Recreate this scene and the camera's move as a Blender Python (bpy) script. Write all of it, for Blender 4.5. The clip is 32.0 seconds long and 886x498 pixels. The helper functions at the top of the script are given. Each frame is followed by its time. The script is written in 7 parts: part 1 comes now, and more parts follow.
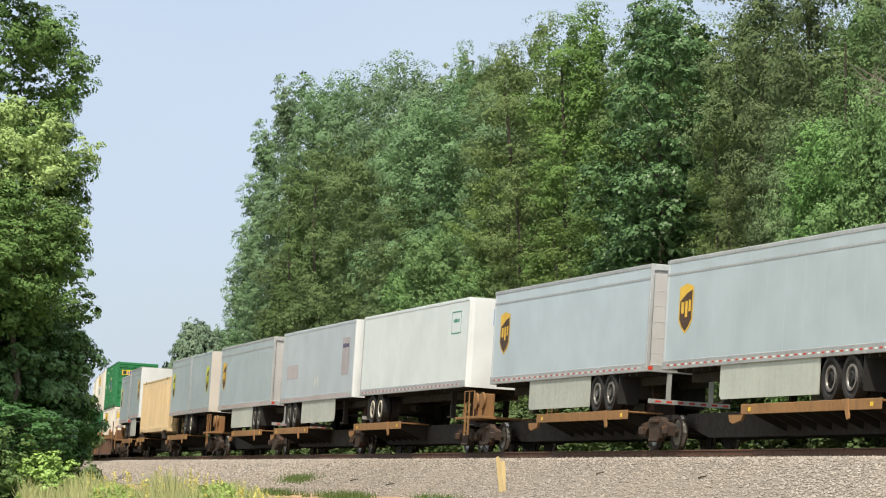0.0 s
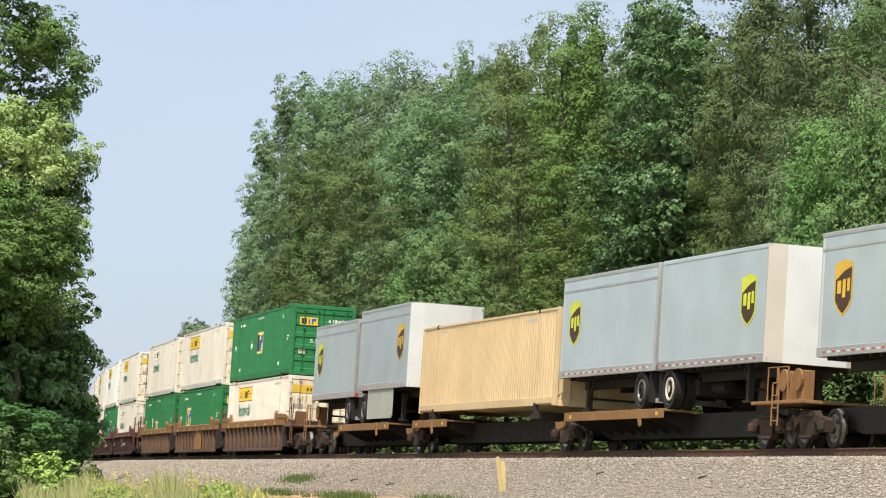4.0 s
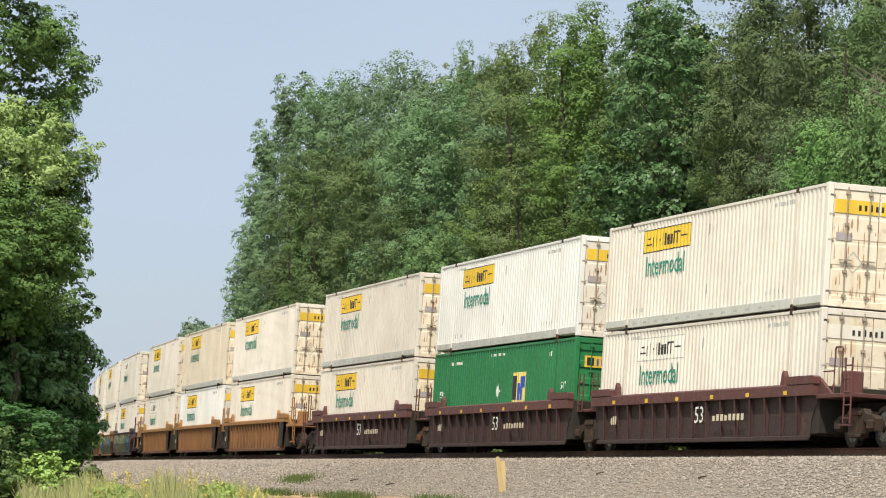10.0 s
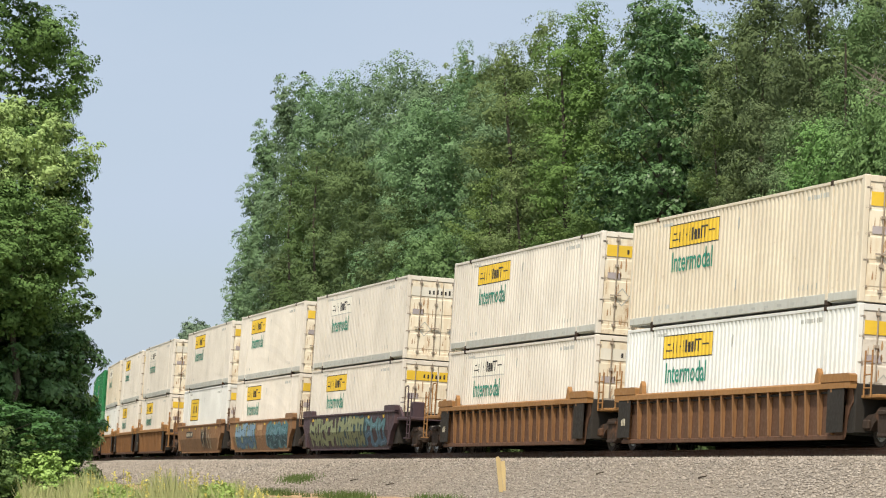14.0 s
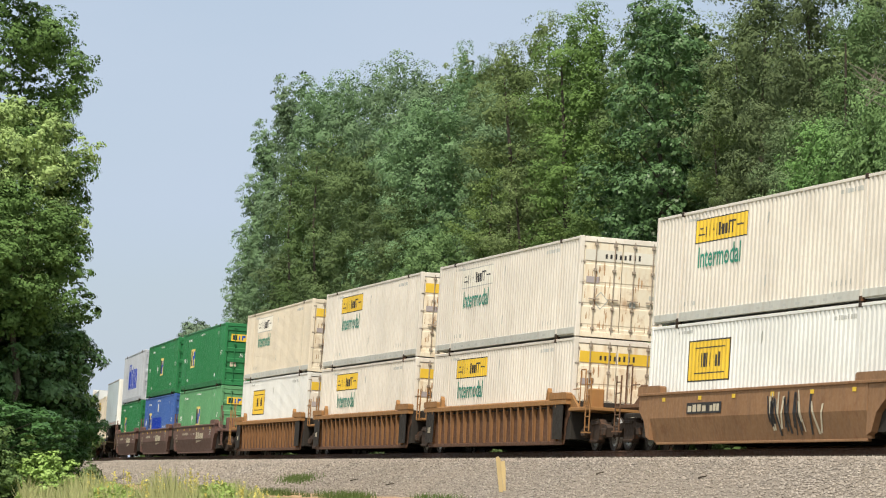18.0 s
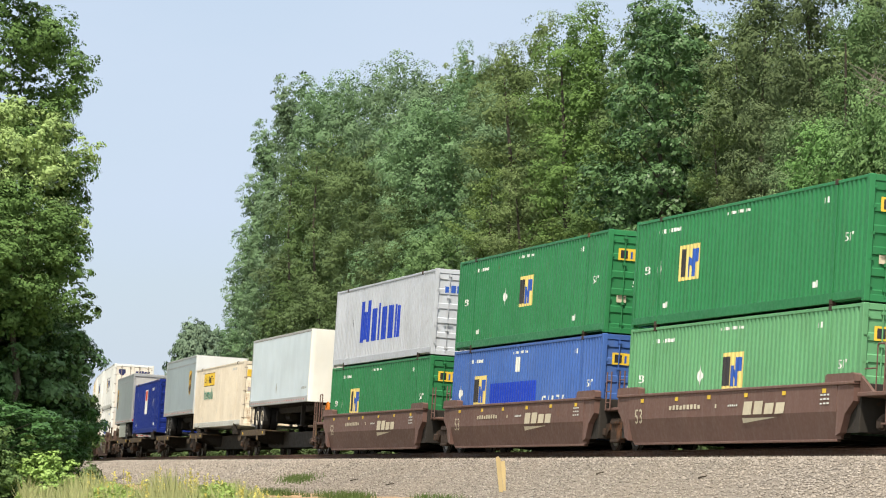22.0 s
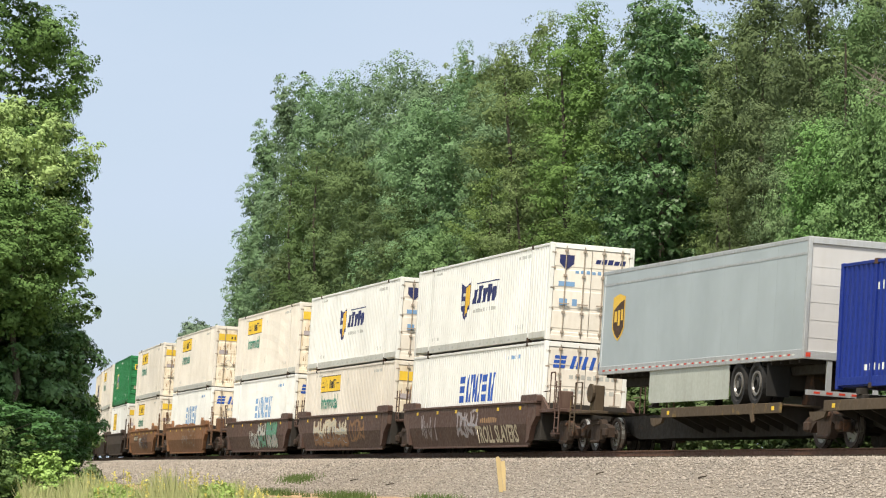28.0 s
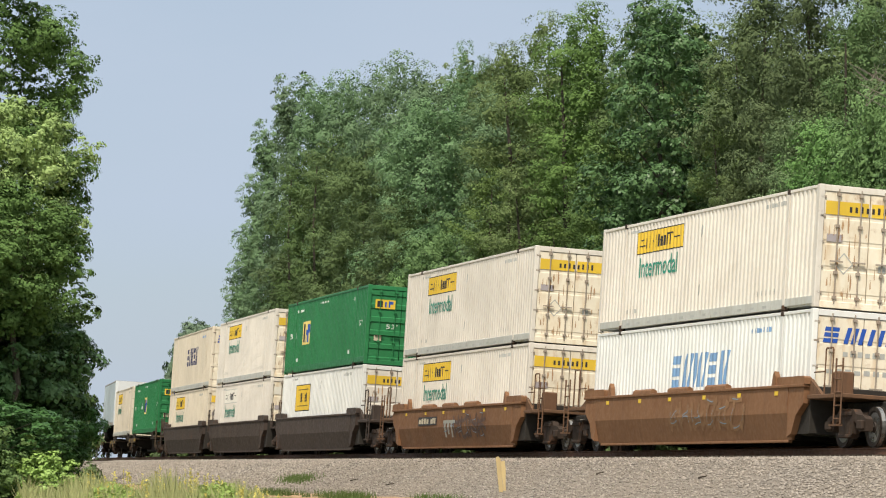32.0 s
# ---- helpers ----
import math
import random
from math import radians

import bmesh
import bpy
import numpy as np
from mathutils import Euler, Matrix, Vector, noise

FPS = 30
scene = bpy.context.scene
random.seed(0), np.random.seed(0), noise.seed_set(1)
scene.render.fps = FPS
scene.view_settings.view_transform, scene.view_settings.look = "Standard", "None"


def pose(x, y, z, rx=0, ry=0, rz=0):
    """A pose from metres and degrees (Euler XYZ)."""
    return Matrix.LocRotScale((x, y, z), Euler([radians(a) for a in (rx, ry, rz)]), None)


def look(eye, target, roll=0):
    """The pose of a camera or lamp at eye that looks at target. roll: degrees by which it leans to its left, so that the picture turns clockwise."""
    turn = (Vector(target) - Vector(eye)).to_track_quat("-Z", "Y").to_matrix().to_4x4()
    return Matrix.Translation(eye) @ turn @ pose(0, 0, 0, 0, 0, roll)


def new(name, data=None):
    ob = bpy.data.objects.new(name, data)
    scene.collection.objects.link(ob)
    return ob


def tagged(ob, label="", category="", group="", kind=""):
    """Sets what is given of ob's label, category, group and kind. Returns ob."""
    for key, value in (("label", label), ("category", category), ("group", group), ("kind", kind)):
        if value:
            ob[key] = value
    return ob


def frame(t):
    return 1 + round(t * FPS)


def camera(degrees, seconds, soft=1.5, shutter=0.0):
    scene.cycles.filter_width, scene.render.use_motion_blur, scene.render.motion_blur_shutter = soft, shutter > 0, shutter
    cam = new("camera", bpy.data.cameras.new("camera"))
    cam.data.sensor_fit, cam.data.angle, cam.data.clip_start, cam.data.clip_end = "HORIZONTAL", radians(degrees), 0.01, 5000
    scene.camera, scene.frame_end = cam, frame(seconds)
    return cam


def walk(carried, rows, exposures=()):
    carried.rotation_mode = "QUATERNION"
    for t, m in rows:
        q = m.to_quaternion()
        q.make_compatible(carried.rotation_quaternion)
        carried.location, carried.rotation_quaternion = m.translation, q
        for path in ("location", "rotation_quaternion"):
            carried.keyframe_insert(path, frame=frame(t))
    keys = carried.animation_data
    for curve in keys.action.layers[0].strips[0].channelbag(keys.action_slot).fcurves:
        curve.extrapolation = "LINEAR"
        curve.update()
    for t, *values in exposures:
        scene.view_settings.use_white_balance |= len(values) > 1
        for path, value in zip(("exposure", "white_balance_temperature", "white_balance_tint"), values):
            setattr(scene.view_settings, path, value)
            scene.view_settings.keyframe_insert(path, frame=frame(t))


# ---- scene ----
# One still camera on a tripod; a freight train comes out of a curve and passes to the right.
CLIP = 32.0
EYE = (0.0, 0.0, -0.378)
PITCH = 3.7277
cam = camera(15.20, CLIP, soft=1.12)
AIM = look(EYE, (0.0, 100.0 * math.cos(radians(PITCH)), EYE[2] + 100.0 * math.sin(radians(PITCH))), -0.389)
walk(cam, [(0.0, AIM), (CLIP, AIM)], exposures=[(0.0, 0.22), (3.5, 0.21), (5.5, 0.21), (7.0, 0.18), (9.0, 0.06), (19.0, 0.02), (20.5, 0.05), (22.0, 0.24), (24.0, 0.23), (25.5, 0.18), (27.5, 0.24), (29.5, 0.0), (CLIP, -0.07)])

# ---- daylight ----
SUN_AZ, SUN_EL = radians(-14.0), radians(58.0)   # azimuth from behind the camera towards its left
SUN_DIR = Vector((math.sin(SUN_AZ) * math.cos(SUN_EL), -math.cos(SUN_AZ) * math.cos(SUN_EL), math.sin(SUN_EL)))
sun_data = bpy.data.lights.new("sun", "SUN")
sun_data.energy, sun_data.angle, sun_data.color = 4.8, radians(1.5), (1.0, 0.92, 0.77)
sun = new("sun", sun_data)
sun.matrix_world = look(SUN_DIR * 200.0, (0, 0, 0))

world = bpy.data.worlds.new("sky")
scene.world = world
world.use_nodes = True
wn, wl = world.node_tree.nodes, world.node_tree.links
wn.clear()
sky = wn.new("ShaderNodeTexSky")
sky.sky_type, sky.sun_disc = "NISHITA", False
sky.sun_elevation, sky.sun_rotation = SUN_EL, math.pi + SUN_AZ
sky.air_density, sky.dust_density, sky.ozone_density = 1.0, 1.2, 1.5
w_co = wn.new("ShaderNodeTexCoord")
w_map = wn.new("ShaderNodeMapping")
w_map.inputs["Scale"].default_value = (1.0, 1.0, 3.2)
w_noise = wn.new("ShaderNodeTexNoise")
w_noise.inputs["Scale"].default_value, w_noise.inputs["Detail"].default_value = 3.6, 5.0
w_ramp = wn.new("ShaderNodeMapRange")
for k, v in (("From Min", 0.36), ("From Max", 0.68), ("To Min", 0.62), ("To Max", 0.96)):
    w_ramp.inputs[k].default_value = v
w_mix = wn.new("ShaderNodeMix")
w_mix.data_type = "RGBA"
w_mix.inputs["B"].default_value = (4.92, 5.78, 7.05, 1.0)   # thin haze and cloud over the blue
# the haze glows towards the sun, behind the camera
w_dot = wn.new("ShaderNodeVectorMath")
w_dot.operation = "DOT_PRODUCT"
w_dot.inputs[1].default_value = SUN_DIR
w_glow = wn.new("ShaderNodeMapRange")
for k, v in (("From Min", -0.2), ("From Max", 1.0)):
    w_glow.inputs[k].default_value = v
w_tint = wn.new("ShaderNodeMix")
w_tint.data_type = "RGBA"
w_tint.inputs["A"].default_value, w_tint.inputs["B"].default_value = (1.0, 1.0, 1.0, 1.0), (2.5, 2.2, 1.75, 1.0)
w_mul = wn.new("ShaderNodeVectorMath")
w_mul.operation = "MULTIPLY"
w_bg = wn.new("ShaderNodeBackground")
w_bg.inputs["Strength"].default_value = 0.11
w_out = wn.new("ShaderNodeOutputWorld")
wl.new(w_co.outputs["Generated"], w_map.inputs["Vector"])
wl.new(w_map.outputs[0], w_noise.inputs["Vector"])
wl.new(w_noise.outputs[0], w_ramp.inputs[0])
wl.new(w_ramp.outputs[0], w_mix.inputs["Factor"])
wl.new(sky.outputs[0], w_mix.inputs["A"])
wl.new(w_co.outputs["Generated"], w_dot.inputs[0])
wl.new(w_dot.outputs["Value"], w_glow.inputs[0])
wl.new(w_mix.outputs["Result"], w_mul.inputs[0])
wl.new(w_glow.outputs[0], w_tint.inputs["Factor"])
wl.new(w_tint.outputs["Result"], w_mul.inputs[1])
wl.new(w_mul.outputs[0], w_bg.inputs[0])
wl.new(w_bg.outputs[0], w_out.inputs[0])

# ---- the line of the track ----
# s runs along the camera-side face of the train, away from the camera; heading from +y towards +x.
T_X, T_Y, T_H = 8.1719, 78.4083, -0.278549
LEAN = 0.07267      # the track is canted towards the inside of its curve
GRADE = 0.002219
HALF = 1.30         # half the width of a container


def heading(s):
    c = min(max(s, -40.0), 205.0)
    return T_H + 0.00093638 * c + 3.22753e-7 * c * c / 2 - 9.53263e-9 * c ** 3 / 3


STEP = 1.0
S_MIN, S_MAX = -720, 940
_xs = {0: (T_X, T_Y)}
for _d in (1, -1):
    _x, _y = T_X, T_Y
    for _k in range(1, (S_MAX if _d > 0 else -S_MIN) + 1):
        _h = heading(_d * (_k - 0.5))
        _x, _y = _x + _d * math.sin(_h), _y + _d * math.cos(_h)
        _xs[_d * _k] = (_x, _y)
LINE = np.array([_xs[k] for k in range(S_MIN, S_MAX + 1)])


def line_at(s):
    """The camera-side face of the train at s: a point at the height of the rail's top."""
    s = min(max(s, S_MIN + 1.0), S_MAX - 1.0)
    k = int(math.floor(s))
    f = s - k
    a, b = LINE[k - S_MIN], LINE[k + 1 - S_MIN]
    return Vector((a[0] + (b[0] - a[0]) * f, a[1] + (b[1] - a[1]) * f, GRADE * min(max(s, -90.0), 320.0)))


def off_line(s, off, z=0.0, lean=True):
    """A point off metres beyond the face (away from the camera) and z above the rail."""
    p, h = line_at(s), heading(s)
    if lean:
        off, z = off * math.cos(LEAN) + z * math.sin(LEAN), z * math.cos(LEAN) - off * math.sin(LEAN)
    return Vector((p.x + off * math.cos(h), p.y - off * math.sin(h), p.z + z))


def travelled(t):
    return 19.99468 * t + 0.030771 * t * t / 2 - 2.692e-5 * t ** 3 - 2.077e-6 * t ** 4


def train_pose(u, t, dx=0.0, z=0.0):
    """The pose of a thing whose middle is u metres down the train; x forward, y away from the camera."""
    s = u - travelled(t)
    a, b = line_at(s - 7.5), line_at(s + 7.5)
    f = (a - b).normalized()
    left = Vector((-f.y, f.x, 0)).normalized()
    up = f.cross(left)
    m = Matrix((f, left, up)).transposed().to_4x4()
    m.translation = (a + b) / 2
    return m @ Matrix.Rotation(-LEAN, 4, "X") @ Matrix.Translation((dx, HALF, z))


MOVING = []         # (thing, u of its middle, lift)
# ---- materials ----
def nodes_of(name):
    m = bpy.data.materials.new(name)
    m.use_nodes = True
    n, l = m.node_tree.nodes, m.node_tree.links
    return m, n, l, n["Principled BSDF"]


def mixer(n, l, fac, a, b, blend="MIX"):
    x = n.new("ShaderNodeMix")
    x.data_type, x.blend_type = "RGBA", blend
    for key, v in (("Factor", fac), ("A", a), ("B", b)):
        if isinstance(v, (int, float)):
            x.inputs[key].default_value = v
        elif isinstance(v, tuple):
            x.inputs[key].default_value = (*v, 1.0)
        else:
            l.new(v, x.inputs[key])
    return x.outputs["Result"]


def noise_of(n, l, vec, scale, detail=4.0, rough=0.55, lo=0.35, hi=0.65, stretch=None):
    if stretch:
        mp = n.new("ShaderNodeMapping")
        mp.inputs["Scale"].default_value = stretch
        l.new(vec, mp.inputs["Vector"])
        vec = mp.outputs[0]
    t = n.new("ShaderNodeTexNoise")
    t.inputs["Scale"].default_value, t.inputs["Detail"].default_value, t.inputs["Roughness"].default_value = scale, detail, rough
    l.new(vec, t.inputs["Vector"])
    r = n.new("ShaderNodeMapRange")
    for k, v in (("From Min", lo), ("From Max", hi)):
        r.inputs[k].default_value = v
    l.new(t.outputs[0], r.inputs[0])
    return r.outputs[0], t.outputs[0]


def shifted(n, l):
    """Object coordinates, shifted by chance from object to object."""
    co, info = n.new("ShaderNodeTexCoord"), n.new("ShaderNodeObjectInfo")
    mul = n.new("ShaderNodeVectorMath")
    mul.operation = "MULTIPLY_ADD"
    l.new(info.outputs["Random"], mul.inputs[0])
    mul.inputs[1].default_value = (37.0, 91.0, 53.0)
    l.new(co.outputs["Object"], mul.inputs[2])
    return mul.outputs[0], info.outputs["Random"]


def paint(name, color, rough=0.55, dirt=(0.20, 0.16, 0.12), dirty=0.3, rust=0.0, metal=0.0, spread=0.05, bump=0.15, grain=9.0, rusty=(0.17, 0.075, 0.035), spec=0.18):
    """Worn paint: broad fading, streaks of dirt that run down, spots of rust."""
    m, n, l, b = nodes_of(name)
    vec, rnd = shifted(n, l)
    broad, _ = noise_of(n, l, vec, 0.55, 3.0)
    streak, _ = noise_of(n, l, vec, 1.0, 5.0, 0.6, 0.48, 0.80, stretch=(5.0, 5.0, 0.7))
    fine, raw = noise_of(n, l, vec, grain, 5.0)
    dark = tuple(c * 0.86 for c in color)
    col = mixer(n, l, broad, color, dark)
    k = n.new("ShaderNodeMath")
    k.operation, k.inputs[1].default_value = "MULTIPLY", dirty
    l.new(streak, k.inputs[0])
    col = mixer(n, l, k.outputs[0], col, dirt)
    f = n.new("ShaderNodeMath")
    f.operation, f.inputs[1].default_value = "MULTIPLY", 0.10
    l.new(fine, f.inputs[0])
    col = mixer(n, l, f.outputs[0], col, dirt)
    if rust:
        spots, _ = noise_of(n, l, vec, 1.7, 7.0, 0.68, 0.66 - 0.22 * rust, 0.80 - 0.18 * rust)
        k2 = n.new("ShaderNodeMath")
        k2.operation, k2.inputs[1].default_value = "MULTIPLY", min(1.0, 0.55 + 0.4 * rust)
        l.new(spots, k2.inputs[0])
        col = mixer(n, l, k2.outputs[0], col, rusty)
    hsv = n.new("ShaderNodeHueSaturation")
    v = n.new("ShaderNodeMapRange")
    v.inputs["To Min"].default_value, v.inputs["To Max"].default_value = 1.0 - spread, 1.0 + spread
    l.new(rnd, v.inputs[0])
    l.new(v.outputs[0], hsv.inputs["Value"])
    l.new(col, hsv.inputs["Color"])
    l.new(hsv.outputs[0], b.inputs["Base Color"])
    rr = n.new("ShaderNodeMapRange")
    rr.inputs["To Min"].default_value, rr.inputs["To Max"].default_value = max(0.05, rough - (0.02 if spec > 0.4 else 0.1)), min(1.0, rough + (0.04 if spec > 0.4 else 0.2))
    l.new(fine, rr.inputs[0])
    l.new(rr.outputs[0], b.inputs["Roughness"])
    b.inputs["Metallic"].default_value = metal
    b.inputs["Specular IOR Level"].default_value = spec
    if bump:
        bp = n.new("ShaderNodeBump")
        bp.inputs["Strength"].default_value, bp.inputs["Distance"].default_value = bump, 0.01
        l.new(raw, bp.inputs["Height"])
        l.new(bp.outputs[0], b.inputs["Normal"])
    return m


def foliage(name, dark, light, hue=0.014, gloss=0.05):
    m, n, l, b = nodes_of(name)
    geo, info = n.new("ShaderNodeNewGeometry"), n.new("ShaderNodeObjectInfo")
    co = n.new("ShaderNodeTexCoord")
    patch, _ = noise_of(n, l, co.outputs["Object"], 0.45, 3.0)
    a = mixer(n, l, geo.outputs["Random Per Island"], tuple(0.5 * q + 0.5 * w for q, w in zip(dark, light)), light)
    a = mixer(n, l, patch, a, light, "MIX")
    hsv = n.new("ShaderNodeHueSaturation")
    for key, lo, hi in (("Hue", 0.5 - hue * 0.5, 0.5 + hue), ("Value", 0.84, 1.16), ("Saturation", 0.88, 1.08)):
        r = n.new("ShaderNodeMapRange")
        r.inputs["To Min"].default_value, r.inputs["To Max"].default_value = lo, hi
        l.new(info.outputs["Random"], r.inputs[0])
        if key == "Value":
            fr = n.new("ShaderNodeMath")
            fr.operation, fr.inputs[1].default_value = "MULTIPLY", 7.31
            fc = n.new("ShaderNodeMath")
            fc.operation = "FRACT"
            l.new(info.outputs["Random"], fr.inputs[0])
            l.new(fr.outputs[0], fc.inputs[0])
            l.new(fc.outputs[0], r.inputs[0])
        l.new(r.outputs[0], hsv.inputs[key])
    l.new(a, hsv.inputs["Color"])
    l.new(hsv.outputs[0], b.inputs["Base Color"])
    b.inputs["Roughness"].default_value = 0.55 if gloss < 0.1 else 0.42
    b.inputs["Specular IOR Level"].default_value = gloss
    tr = n.new("ShaderNodeBsdfTranslucent")
    l.new(hsv.outputs[0], tr.inputs["Color"])
    mx = n.new("ShaderNodeMixShader")
    mx.inputs[0].default_value = 0.10
    l.new(b.outputs[0], mx.inputs[1])
    l.new(tr.outputs[0], mx.inputs[2])
    l.new(mx.outputs[0], n["Material Output"].inputs[0])
    return m


def rough_ground(name, c1, c2, c3, s1, s2, bump=0.6, dist=0.05):
    m, n, l, b = nodes_of(name)
    co = n.new("ShaderNodeTexCoord")
    f1, _ = noise_of(n, l, co.outputs["Object"], s1, 4.0)
    f2, raw = noise_of(n, l, co.outputs["Object"], s2, 6.0, 0.7)
    col = mixer(n, l, f1, c1, c2)
    k = n.new("ShaderNodeMath")
    k.operation, k.inputs[1].default_value = "MULTIPLY", 0.6
    l.new(f2, k.inputs[0])
    col = mixer(n, l, k.outputs[0], col, c3)
    l.new(col, b.inputs["Base Color"])
    b.inputs["Roughness"].default_value = 0.95
    bp = n.new("ShaderNodeBump")
    bp.inputs["Strength"].default_value, bp.inputs["Distance"].default_value = bump, dist
    l.new(raw, bp.inputs["Height"])
    l.new(bp.outputs[0], b.inputs["Normal"])
    return m


def stones(name, c1, c2, c3):
    m, n, l, b = nodes_of(name)
    geo, co = n.new("ShaderNodeNewGeometry"), n.new("ShaderNodeTexCoord")
    ramp = n.new("ShaderNodeValToRGB")
    ramp.color_ramp.elements[0].color, ramp.color_ramp.elements[1].color = (*c1, 1), (*c3, 1)
    e = ramp.color_ramp.elements.new(0.5)
    e.color = (*c2, 1)
    l.new(geo.outputs["Random Per Island"], ramp.inputs[0])
    f, _ = noise_of(n, l, co.outputs["Object"], 0.35, 3.0)
    k = n.new("ShaderNodeMath")
    k.operation, k.inputs[1].default_value = "MULTIPLY", 0.35
    l.new(f, k.inputs[0])
    col = mixer(n, l, k.outputs[0], ramp.outputs[0], (0.30, 0.25, 0.20))
    l.new(col, b.inputs["Base Color"])
    b.inputs["Roughness"].default_value = 0.9
    return m


